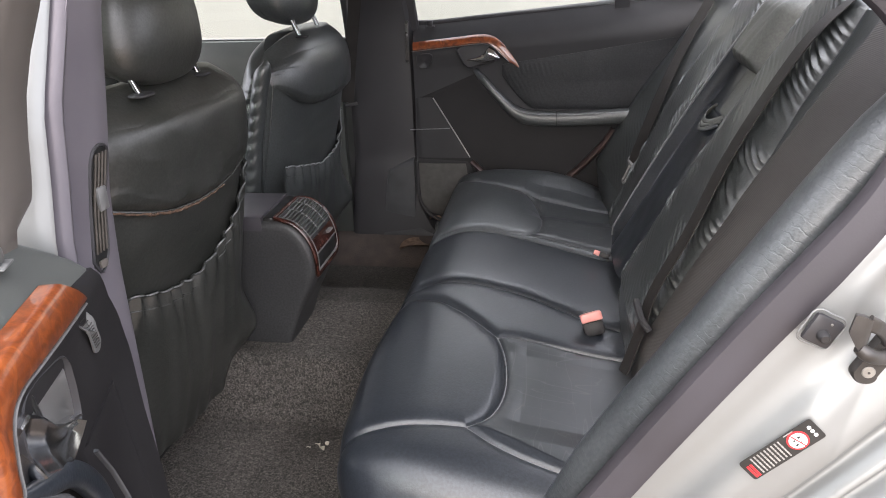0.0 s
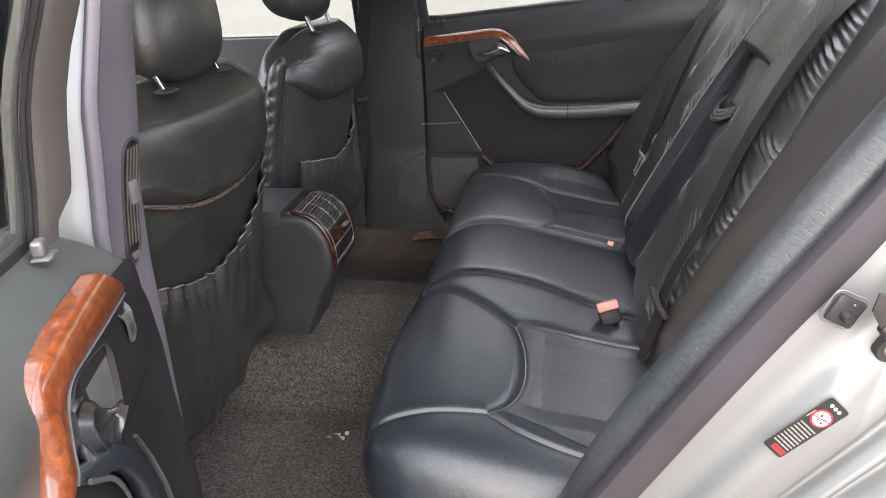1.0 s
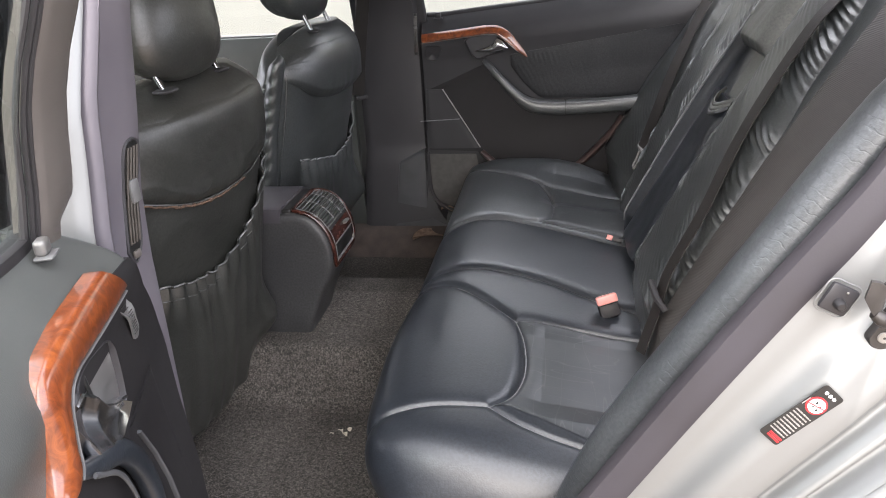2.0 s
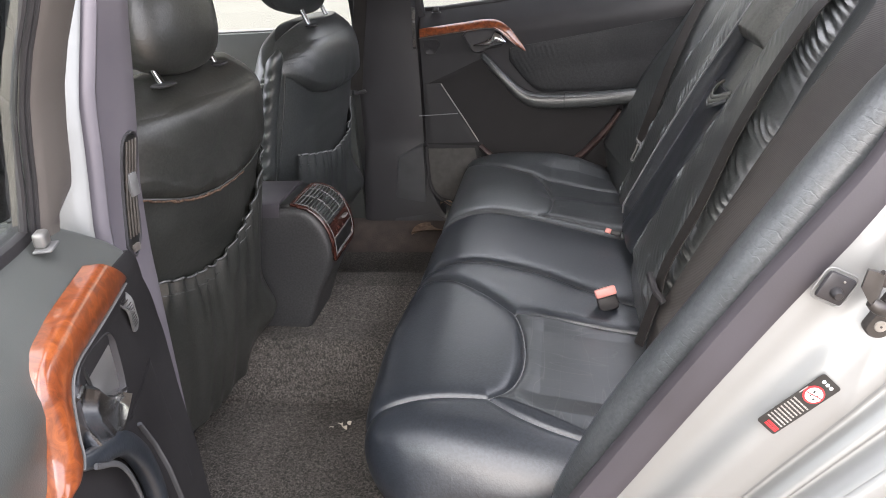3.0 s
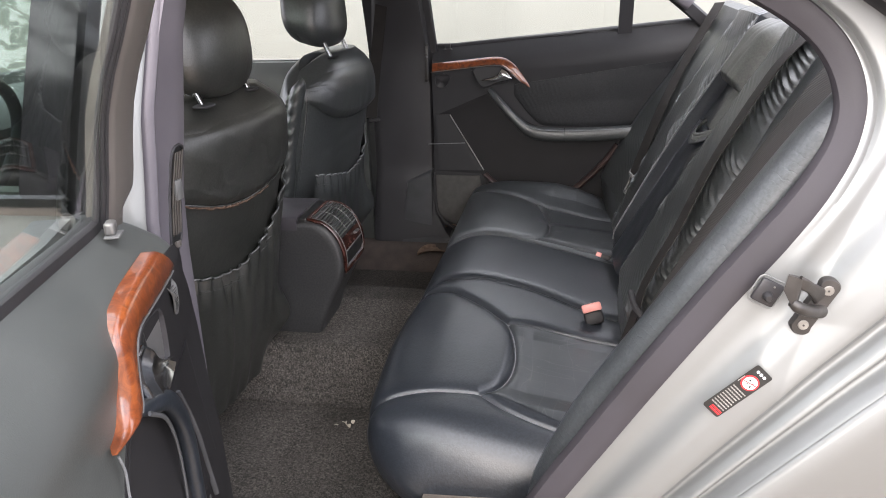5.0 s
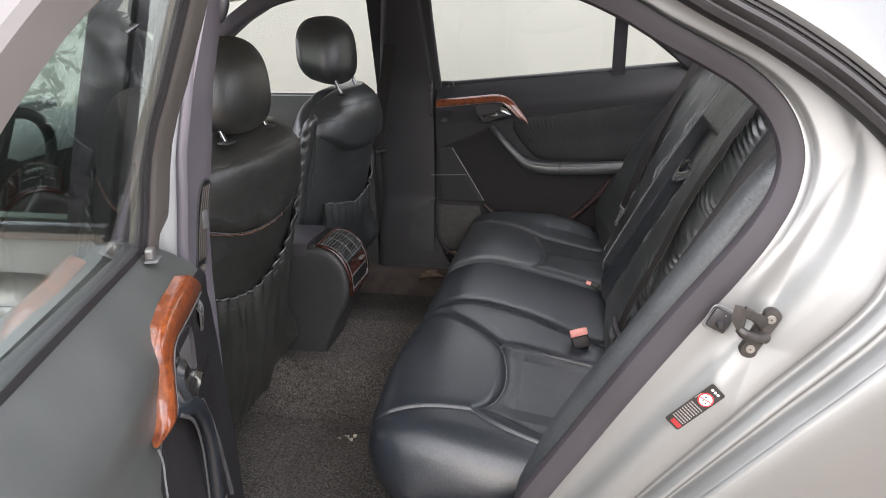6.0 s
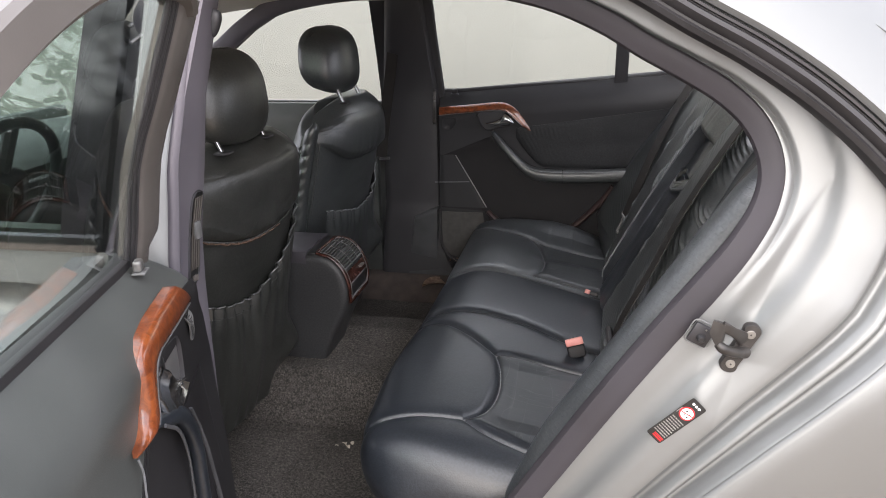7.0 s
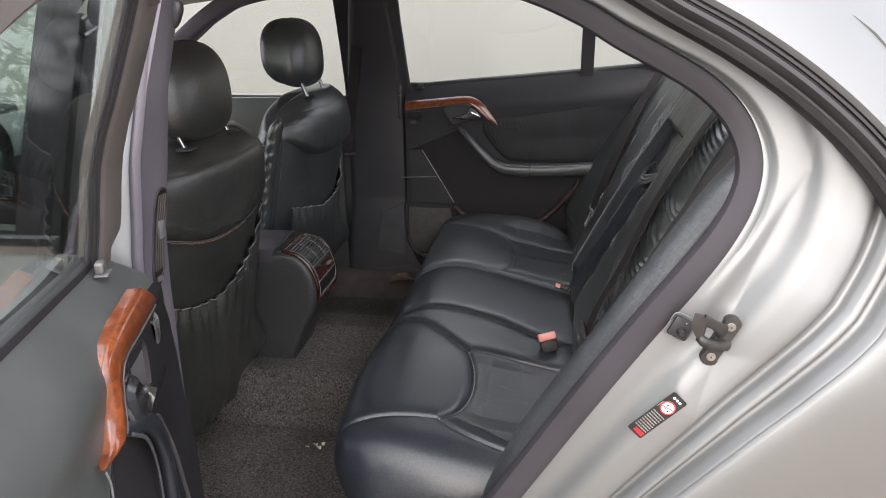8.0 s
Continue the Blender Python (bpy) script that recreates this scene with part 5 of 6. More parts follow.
for side, lines in enumerate((NEAR_SEAMS, FAR_SEAMS)):
    for key, pts in lines.items():
        SEAMS[key, side] = seam([tuple(p) for p in curve(pts, 24)], key in ("pad_in", "pad_out", "mid"))


def cushion_point(s, y):
    """The cushion's surface with puffed panels between the seams and rounded ends."""
    s, y = np.asarray(s, float), np.asarray(y, float)
    x, z = np.interp(s, PLEN, PROFILE[:, 0]), np.interp(s, PLEN, PROFILE[:, 1])
    tx, tz = np.gradient(PROFILE[:, 0], PLEN), np.gradient(PROFILE[:, 1], PLEN)
    nx, nz = -np.interp(s, PLEN, tz), np.interp(s, PLEN, tx)
    d = np.full(s.shape, 9.0)
    for line in SEAMS.values():
        d = np.minimum(d, near_line(s, y, line))
    puff = 0.0095 * (1 - np.exp(-d / 0.010)) - 0.0010 - 0.0018 * np.exp(-(d / 0.0032) ** 2)
    # the inserts lie lower than the pads, the middle place is flat
    c = np.minimum(abs(y + 0.465), abs(y - 0.475))
    lower = np.clip((s - s_of(0.55)) / 0.05, 0, 1) * np.clip((0.15 - c) / 0.05, 0, 1)
    puff = puff - 0.010 * lower
    out = np.clip((s - 0.03) / 0.06, 0, 1)
    x, z = x + nx * puff * out, z + nz * puff * out
    # raised outer pad on the far place
    rise = np.interp(x, [0.36, 0.45, 0.54, 0.61, 0.68, 0.75, 0.82], [0.004, 0.014, 0.024, 0.032, 0.026, 0.004, -0.030])
    z = z + rise * np.exp(-((y - 0.640) / 0.090) ** 2) * np.clip(nz, 0, 1) * out
    # worn crown of the far pad, and the fuller front of the near one
    z = z + 0.010 * np.exp(-((y - 0.36) / 0.13) ** 2 - ((x - 0.47) / 0.10) ** 2) * np.clip(nz, 0, 1) * out
    x = x - 0.014 * np.exp(-((y + 0.40) / 0.17) ** 2) * np.clip((0.42 - x) / 0.07, 0, 1) * out
    # ends
    for end, r, sign in ((-0.755, 0.10, -1), (0.735, 0.085, 1)):
        k = np.clip((sign * (y - end) + r) / r, 0, 1)
        f = np.sqrt(np.clip(1 - k ** 2.4, 0, 1))
        f = 0.10 + 0.90 * f
        x, z = 0.60 + (x - 0.60) * (1 - (1 - f) * 0.42), 0.46 + (z - 0.46) * f
    x = x + 0.028 * np.clip((-0.58 - y) / 0.16, 0, 1) ** 1.6 * np.clip((0.62 - x) / 0.25, 0, 1)
    return x, z


def cushion():
    ss = np.linspace(0, PLEN[-1], 300)
    mids = [SEAMS["mid", 0], SEAMS["mid", 1]]
    lines = []
    for line in mids:
        a = np.array(line)
        lines.append(np.interp(ss, a[:, 0], a[:, 1]))
    bounds = [np.full(len(ss), -0.755), lines[0], lines[1], np.full(len(ss), 0.735)]
    for k, (nm, n) in enumerate((("cushion_side", 300), ("cushion_middle", 110), ("cushion_side", 260))):
        v = np.linspace(0, 1, n)
        if k == 0:
            v = v ** 1.25
        if k == 2:
            v = 1 - (1 - v) ** 1.25
        y = bounds[k][:, None] + (bounds[k + 1] - bounds[k])[:, None] * v[None, :]
        s = np.repeat(ss[:, None], n, 1)
        x, z = cushion_point(s, y)
        pts = np.stack([x, y, z], -1)
        # the far side takes the paler hide, with window light in its colour
        part(nm, skin(pts), (LEATHER, LEATHER, LEATHER_WORN_LIT)[k], BENCH)
    # perforated inserts, lying just on the cushion
    for side in (0, 1):
        a, b = np.array(SEAMS["ins_in", side]), np.array(SEAMS["ins_out", side])
        arc = np.array(SEAMS["pad_arc", side])
        s1 = s_of(0.785)
        yi = np.linspace(0.012, 0.988, 120)
        rows = []
        for f in np.linspace(0.0, 1.0, 130):
            row_s, row_y = [], []
            for g in yi:
                k = g * (len(arc) - 1)
                i = min(int(k), len(arc) - 2)
                p0 = arc[i] + (arc[i + 1] - arc[i]) * (k - i)
                si = p0[0] + 0.003 + (s1 - p0[0] - 0.003) * f
                ya, yb = np.interp(si, a[:, 0], a[:, 1]), np.interp(si, b[:, 0], b[:, 1])
                lo, hi = min(ya, yb) + 0.003, max(ya, yb) - 0.003
                row_s.append(si)
                row_y.append(min(max(p0[1] * (1 - f) ** 2 + (ya * (1 - g) + yb * g) * (1 - (1 - f) ** 2), lo), hi))
            x, z = cushion_point(np.array(row_s), np.array(row_y))
            rows.append([(p, q, r + 0.0012) for p, q, r in zip(x, row_y, z)])
        part("perforated_insert", skin(rows), PERFORATED, BENCH, "perforated leather insert with pale scratches")
    for (key, side), line in SEAMS.items():
        a = np.array(curve(line, 60))
        x, z = cushion_point(a[:, 0], a[:, 1])
        part("seam_piping", tube([(p, q, r + 0.0008) for p, q, r in zip(x, a[:, 1], z)], 0.0011, 6), PIPING, BENCH)
    # welt round the lower edge
    ys = np.linspace(-0.752, 0.73, 120)
    x, z = cushion_point(np.full(120, 0.075), ys)
    part("lower_welt", tube([(p - 0.002, q, r) for p, q, r in zip(x, ys, z)], 0.0026, 6), PIPING, BENCH)


cushion()

TILT = math.atan(0.55)
BN = np.array((-math.cos(TILT), 0, math.sin(TILT)))
BS = np.array((math.sin(TILT), 0, math.cos(TILT)))
B0 = np.array((0.800, 0, 0.530))


def on_back(s, y, h):
    """A place on the backrest: s up along it, y across, h proud of it."""
    return B0 + BS * s + np.array((0, y, 0)) + BN * h


def pad_edge(s):
    """Outer edge of the near pad, drawn inwards towards the top."""
    return float(np.interp(s, [0.0, 0.30, 0.42, 0.50, 0.66], [-0.352, -0.350, -0.338, -0.305, -0.270]))


RIB_EDGE, PAD_INNER, RIDGE, FAR_EDGE = -0.356, -0.055, 0.172, 0.445


def back_height(s, y):
    """How far the upholstery stands proud of the backrest's plane."""
    e = pad_edge(s)
    def pad(y0, y1, low, high):
        g = min(max((y - y0) / (y1 - y0), 0.0), 1.0)
        return low + (high - low) * (1 - (2 * g - 1) ** 4) ** 0.8
    if y < e:
        h = 0.028 + 0.004 * math.exp(-((y + 0.40) / 0.05) ** 2) - 0.010 * math.exp(-((y - e) / 0.006) ** 2)
    elif y < PAD_INNER:
        h = pad(e, PAD_INNER, 0.020, 0.052)
    elif y < RIDGE:
        h = 0.022 + 0.028 * math.exp(-((y - RIDGE + 0.010) / 0.012) ** 2)
    elif y < FAR_EDGE:
        h = pad(RIDGE, FAR_EDGE, 0.022, 0.050) * float(np.interp(s, [0.1, 0.35], [0.55, 1.0]))
    else:
        top = float(np.interp(s, [0, 0.13, 0.29, 0.43, 0.55], [0.075, 0.074, 0.067, 0.056, 0.050]))
        h = float(np.interp(y, [FAR_EDGE, 0.47, 0.66, 0.70, 0.715, 0.73], [float(np.interp(s, [0.1, 0.35], [0.006, 0.018])), float(np.interp(s, [0.1, 0.35], [0.016, 0.030])), top, top, top - 0.016, top - 0.06]))
    return h * (0.35 + 0.65 * min(1.0, max(0.0, s + 0.02) / 0.07)) + 0.010 * math.sin(math.pi * min(max(s / 0.62, 0), 1))


def gathers(s, d, seed, reach, slant=-0.7):
    """Slanting folds drawn in from a seam, d away from it."""
    if d <= 0:
        return 0.0
    phase = 2 * math.pi * (s + slant * d) / 0.0165 + 4.4 * noise.noise(Vector((s * 15, d * 16, seed)))
    strength = max(0.06, 0.50 + 1.5 * noise.noise(Vector((s * 24, d * 20, seed + 3.0))))
    return min(1.0, d / 0.008) * math.exp(-(d / reach) ** 1.5) * (0.5 + 0.5 * math.sin(phase)) ** 1.5 * min(1.2, strength)


def backrest():
    bands = (("backrest_side", lambda s: -0.77, lambda s: RIB_EDGE, RIBBED, 50), ("backrest_strip", lambda s: RIB_EDGE, pad_edge, LEATHER_BACK, 10), ("backrest_pad", pad_edge, lambda s: PAD_INNER, LEATHER_BACK, 90),
             ("backrest_middle", lambda s: PAD_INNER, lambda s: RIDGE, LEATHER, 60), ("backrest_pad", lambda s: RIDGE, lambda s: FAR_EDGE, LEATHER_BACK, 80), ("backrest_side", lambda s: FAR_EDGE, lambda s: 0.73, LEATHER_BACK, 60))
    for k, (nm, lo, hi, mat, n) in enumerate(bands):
        rows = []
        for s in np.linspace(-0.02, 0.66, 420):
            row = []
            a, b = lo(s), hi(s)
            if nm == "backrest_strip":
                b = max(b, a + 0.002)
            for y in np.linspace(a, b, n):
                h = back_height(s, y)
                if nm == "backrest_pad":
                    near = k == 2
                    h += (0.0060 if near else 0.0070) * gathers(s, y - a, 2.0 + k, 0.060) + (0.0058 if near else 0.0075) * gathers(s, b - y, 6.0 + k, 0.06, 0.7)
                    h += 0.0012 * noise.noise(Vector((s * 20, y * 14, 4.0)))
                elif k == 5:
                    # pleats pulled from the belt's foot
                    h += 0.006 * gathers(s, y - a, 11.0, 0.10) * math.exp(-((s - 0.20) / 0.10) ** 2) + 0.0015 * noise.noise(Vector((s * 9, y * 12, 8.0)))
                elif nm == "backrest_middle":
                    h += 0.0010 * noise.noise(Vector((s * 20, y * 20, 5.0)))
                row.append(on_back(s, y, h))
            rows.append(row)
        end = rows[-1]
        rows += [[p + BS * 0.02 - BN * 0.02 for p in end], [p + BS * 0.028 - BN * 0.06 for p in end], [p + BS * 0.02 - BN * 0.12 for p in end]]
        part(nm, skin(rows), mat, BENCH)
    for edge in (pad_edge, lambda s: PAD_INNER, lambda s: RIDGE, lambda s: FAR_EDGE):
        part("backrest_seam", tube([on_back(s, edge(s), back_height(s, edge(s)) + 0.0005) for s in np.linspace(0, 0.66, 60)], 0.0016, 6), LEATHER, BENCH)
    # piped roll along the ridge beside the folded armrest
    part("ridge_piping", tube([on_back(s, RIDGE - 0.006, back_height(s, RIDGE - 0.008) + 0.002) for s in np.linspace(0.03, 0.655, 60)], 0.0022, 6), PIPING, BENCH)
    # fold-down middle arm rest: face panel, padded head, grey flap, pull loop
    rows = []
    for s in np.linspace(0.02, 0.40, 60):
        rows.append([on_back(s, y, 0.034 + 0.010 * (1 - (2 * g - 1) ** 6) + 0.001 * noise.noise(Vector((s * 25, y * 25, 2)))) for g, y in ((g, -0.048 + 0.185 * g) for g in np.linspace(0, 1, 30))])
    rest = part("middle_armrest", slab(rows, -0.028 * BN), LEATHER, BENCH, "upright folded leather middle armrest")
    rows = []
    for s in np.linspace(0.500, 0.662, 44):
        f = (s - 0.500) / 0.162
        rows.append([on_back(s, y, 0.036 + 0.030 * math.sqrt(min(1.0, f / 0.10)) * (1 - (2 * g - 1) ** 6) - 0.03 * max(0, (s - 0.61) / 0.055) ** 2 + 0.003 * noise.noise(Vector((s * 26 + 9 * g, g * 5, 3.0)))) for g, y in ((g, -0.050 + 0.205 * g) for g in np.linspace(0, 1, 36))])
    part("armrest_head", slab(rows, -0.028 * BN), LEATHER_FLAP, rest, "grey creased leather headrest flap")
    rows = []
    for s in np.linspace(0.405, 0.510, 24):
        rows.append([on_back(s, y, 0.028 + 0.008 * (1 - (2 * g - 1) ** 6)) for g, y in ((g, -0.048 + 0.105 * g) for g in np.linspace(0, 1, 24))])
    part("armrest_flap", slab(rows, -0.02 * BN), LEATHER_FLAP, rest, "smooth grey leather panel")
    for k in range(3):
        loop = curve([on_back(0.412 - 0.008 * k, 0.062, 0.040), on_back(0.390 - 0.009 * k, 0.050, 0.052), on_back(0.378 - 0.010 * k, 0.020, 0.056), on_back(0.385 - 0.009 * k, -0.015, 0.054), on_back(0.405 - 0.008 * k, -0.036, 0.042)], 24)
        part("pull_loop", sweep(loop, oval(0.0016, 0.0050, 8), BS), LEATHER_FLAP if k < 2 else LEATHER_BACK, rest)


backrest()


def bolster(y, sign, name, top, back):
    path = curve([(0.598, y, 0.485), (0.645, y, 0.590), (0.700, y, 0.690), (0.774, y, 0.808), (0.847, y, 0.924), (0.903, y, 1.013), (0.942, y + sign * 0.004, top - 0.040), (0.978, y + sign * 0.008, top + 0.022)], 220)
    size = np.interp(np.arange(221), [0, 6, 20, 60, 190, 212, 220], [0.05, 0.35, 0.72, 1.0, 1.06, 0.8, 0.12])
    rows = []
    for i, p in enumerate(path):
        t = path[min(i + 1, 220)] - path[max(i - 1, 0)]
        t /= np.linalg.norm(t)
        side = np.array((0, 1.0, 0))
        u = np.cross(side, t)
        row = []
        for j in range(44):
            a = 2 * math.pi * j / 44
            c, d = math.cos(a), math.sin(a)
            r = size[i] * (1 + 0.012 * noise.noise(Vector((i * 0.08 + 1.0 * c, c * 1.6, d * 1.6))))
            row.append(p + side * c * 0.034 * r + u * d * 0.028 * r + np.array((back, 0, -0.6 * back)))
        rows.append(row)
    part(name, skin(rows, close_cols=True, caps=True), LEATHER_SIDE, BENCH, "creased leather side bolster")


bolster(-0.778, -1, "side_bolster", 1.115, 0.017)


def strap(points, width, normal, n=40, thick=0.0016):
    path = curve(points, n)
    return sweep(path, [(-width / 2, -thick / 2), (width / 2, -thick / 2), (width / 2, thick / 2), (-width / 2, thick / 2)], normal)


def seat_belts():
    near = thing("seat_belt", on_back(0.0, -0.36, 0.05), "black seat belt webbing with plastic guide across the bench", "seat belt", "rear seat belts")
    part("webbing", strap([on_back(0.0, -0.405, 0.040), on_back(0.075, -0.374, 0.050), on_back(0.13, -0.355, 0.062), on_back(0.25, -0.338, 0.068), on_back(0.38, -0.282, 0.070), on_back(0.52, -0.250, 0.066), on_back(0.60, -0.242, 0.060), on_back(0.68, -0.240, 0.040)], 0.047, BN), WEBBING, near)
    part("belt_guide", tube(curve([on_back(0.080, -0.312, 0.052), on_back(0.094, -0.322, 0.066), on_back(0.100, -0.365, 0.070), on_back(0.100, -0.405, 0.066), on_back(0.094, -0.415, 0.050)], 20), 0.0062, 8), RUBBER, near)
    far = thing("seat_belt", on_back(0.1, 0.40, 0.05), "black seat belt webbing with metal tongue across the bench", "seat belt", "rear seat belts")
    part("webbing", strap([on_back(0.146, 0.440, 0.036), on_back(0.24, 0.466, 0.050), on_back(0.36, 0.518, 0.062), on_back(0.50, 0.590, 0.064), on_back(0.66, 0.640, 0.060)], 0.047, BN + np.array((0, -0.35, 0))), WEBBING, far)
    tongue = part("tongue_holder", tube(curve([on_back(0.158, 0.474, 0.040), on_back(0.146, 0.468, 0.042), on_back(0.143, 0.440, 0.036), on_back(0.146, 0.410, 0.030), on_back(0.156, 0.402, 0.028)], 16), 0.0056, 8), PLATE, far)
    ring = curve([on_back(0.140, 0.452, 0.038), on_back(0.116, 0.450, 0.034), on_back(0.094, 0.448, 0.032), on_back(0.094, 0.428, 0.030), on_back(0.116, 0.426, 0.030), on_back(0.140, 0.428, 0.034)], 24)
    part("tongue", tube(ring, 0.0034, 8), PLATE, tongue, "grey steel tongue")


seat_belts()


def buckle(at, turn, name, label, size):
    t = thing(name, at, label, "belt buckle", "rear belt buckles")
    m = Matrix.Translation(at) @ turn.to_4x4() @ Matrix.Diagonal((*size, 1))
    bm = rbox((0.034, 0.040, 0.022), (0.016, 0, -0.004), 0.008)
    bmesh.ops.transform(bm, matrix=m, verts=bm.verts)
    part("buckle_body", bm, RUBBER, t)
    bm = rbox((0.017, 0.040, 0.022), (-0.005, 0, 0.008), 0.003)
    bmesh.ops.transform(bm, matrix=m, verts=bm.verts)
    part("release_button", bm, RED, t, "faded red release button")
    bm = rbox((0.003, 0.022, 0.005), (-0.0135, 0, -0.006), 0.001)
    bmesh.ops.transform(bm, matrix=m, verts=bm.verts)
    part("slot", bm, STEEL, t)


UP_TURN = Matrix(((0.30, 0.95, 0.05), (-0.35, 0.16, -0.92), (-0.88, 0.26, 0.38)))
buckle((0.716, -0.252, 0.569), UP_TURN, "belt_buckle", "black belt buckle with faded red button on the bench", (1, 1, 1))
buckle((0.742, 0.085, 0.562), Euler((radians(60), radians(15), radians(-8))).to_matrix(), "belt_buckle", "black belt buckle lying on its side on the bench", (0.8, 0.28, 0.40))


# ---------------------------------------------------------------- front seats
def front_seat(yc, name, label, torn, hx, hide):
    seat = thing(name, (0.0, yc, 0.30), label, "car seat", "front seats")
    # backrest: closed rings from hip to shoulder
    barrel, yaw = 0.030, 0.022
    def smooth(z, zs, values):
        fine = np.linspace(zs[0] - 0.05, zs[-1] + 0.05, 240)
        v = np.interp(fine, zs, values)
        for _ in range(2):
            v = np.convolve(np.pad(v, 5, "edge"), np.ones(11) / 11, "valid")
        return float(np.interp(z, fine, v))
    def ring(z):
        # centre, half depth, half width
        zs = [0.36, 0.45, 0.55, 0.70, 0.85, 0.95, 0.995, 1.022, 1.036, 1.042]
        back = smooth(z, zs, [-0.070, -0.055, -0.030, 0.004, 0.037, 0.060, 0.064, 0.046, 0.020, -0.004] if torn else [-0.065, -0.055, -0.037, -0.008, 0.026, 0.048, 0.050, 0.040, 0.022, -0.002])
        front = smooth(z, zs, [-0.25, -0.24, -0.22, -0.19, -0.150, -0.118, -0.100, -0.085, -0.065, -0.035] if torn else [-0.25, -0.24, -0.22, -0.19, -0.155, -0.125, -0.112, -0.100, -0.085, -0.055])
        half = smooth(z, zs, [0.225, 0.235, 0.245, 0.254, 0.256, 0.252, 0.246, 0.236, 0.220, 0.19] if torn else [0.225, 0.235, 0.245, 0.252, 0.252, 0.250, 0.243, 0.226, 0.204, 0.17])
        return back, front, half
    def square(z):
        """Corners of the rings, rounder towards the shoulders."""
        return 0.48 if torn else smooth(z, [0.80, 0.88, 1.0, 1.04], [0.48, 0.48, 0.66, 0.70])
    def droop(y, z, half):
        """The inner shoulder of the far seat falls away."""
        return 0.0 if torn or y > 0 else 0.045 * min(1.0, abs(y) / half) ** 5 * min(1.0, max(0.0, (z - 0.90) / 0.12))
    rows = []
    for z in np.r_[np.linspace(0.36, 0.985, 70), np.linspace(0.99, 1.042, 16)]:
        back, front, half = ring(z)
        cx, hd = (back + front) / 2, (back - front) / 2
        row = []
        for j in range(96):
            t = 2 * math.pi * j / 96
            c, s = math.cos(t), math.sin(t)
            px = cx + hd * math.copysign(abs(c) ** 0.62, c)
            py = half * math.copysign(abs(s) ** square(z), s)
            # barrel shaped back, rucked leather on the flanks
            if c > 0:
                px += yaw * py / half - barrel * (abs(py) / half) ** 2.2
            flank = abs(s) ** 6
            py += (0.0028 if yc < 0 else 0.0022) * flank * math.copysign(1, s) * math.sin(z * (95 if torn else 120) + 5 * noise.noise(Vector((z * 9, c, yc))))
            calm = 1.0 if torn else min(1.0, max(0.0, (0.90 - z) / 0.05))
            px += calm * 0.002 * noise.noise(Vector((z * 14, py * 14, yc * 7))) + calm * (0.0030 * (1 - abs(noise.noise(Vector((z * 11 + py * 9, py * 7, yc * 3)))) * 2) ** 3 if c > 0 else 0.0)
            row.append((px, yc + py, z - droop(py, z, half)))
        rows.append(row)
    # rounded crown
    crown = np.array(rows[-1])
    mid = crown.mean(axis=0)
    for k, dz in ((0.9, 0.0022), (0.7, 0.0046), (0.45, 0.0060), (0.15, 0.0066)):
        rows.append([tuple(mid + (p - mid) * k + np.array((0, 0, dz))) for p in crown])
    part("backrest", skin(rows, close_cols=True, caps=True), hide, seat)

    def back_face(y, z, lift):
        back, front, half = ring(z)
        cx, hd = (back + front) / 2, (back - front) / 2
        y = max(-0.985 * half, min(0.985 * half, y))
        f = abs(y) / half
        c = math.sqrt(max(0.0, 1 - f ** (2 / square(z))))
        return (cx + hd * c ** 0.62 + yaw * y / half - barrel * f ** 2.2 + lift, yc + y, z - droop(y, z, half))

    # upper shell pad whose lower edge hangs in an arc
    rows = []
    ys = np.linspace(-0.235, 0.235, 72)
    def pad_low(y):
        if torn:
            return float(np.interp(y, [-0.235, -0.19, -0.13, -0.08, -0.02, 0.04, 0.10, 0.15, 0.20, 0.235], [0.900, 0.882, 0.861, 0.849, 0.843, 0.844, 0.850, 0.861, 0.886, 0.915]))
        return smooth(y, [-0.245, -0.22, -0.18, -0.143, -0.08, -0.03, 0.086, 0.16, 0.235], [0.965, 0.935, 0.900, 0.878, 0.866, 0.862, 0.864, 0.872, 0.892])
    for f in np.linspace(0, 1, 40):
        row = []
        for y in ys:
            low = pad_low(y)
            z = low + (1.012 - low) * f
            lift = (0.013 if torn else 0.024) * math.sqrt(min(1, f / (0.10 if torn else 0.16))) * (1 - f ** 1.5) * (1 - (abs(y) / 0.236) ** 6)
            if not torn:
                # pleats radiating from the top of the flank strip
                dy, dz = y + 0.205, z - 0.985
                r = math.hypot(dy, dz)
                lift += 0.0014 * math.exp(-r / 0.028) * min(1.0, r / 0.012) * math.sin(11 * math.atan2(dz, dy))
            lift += (0.0020 * noise.noise(Vector((y * 40, z * 18, yc))) + (0.0035 if torn else 0.0008) * (1 - abs(noise.noise(Vector((y * 16 + z * 6, z * 20, yc)))) * 2) ** 3) * (1 - f)
            across = y if torn else y / 0.235 * 0.94 * ring(z)[2]
            row.append(back_face(across, z, lift + 0.001 - (0.004 * max(0.0, (f - 0.9) / 0.1) if torn else 0.005 * max(0.0, (f - 0.80) / 0.20) ** 2)))
        rows.append(row)
    pad = part("shoulder_pad", skin(rows), hide, seat)
    # stitched hem
    hem = [back_face(y, pad_low(y) - 0.001, 0.006) for y in np.linspace(-0.225 if torn else -0.20, 0.225, 50)]
    part("hem", tube(hem, 0.0022 if torn else 0.0013, 8), hide, pad)
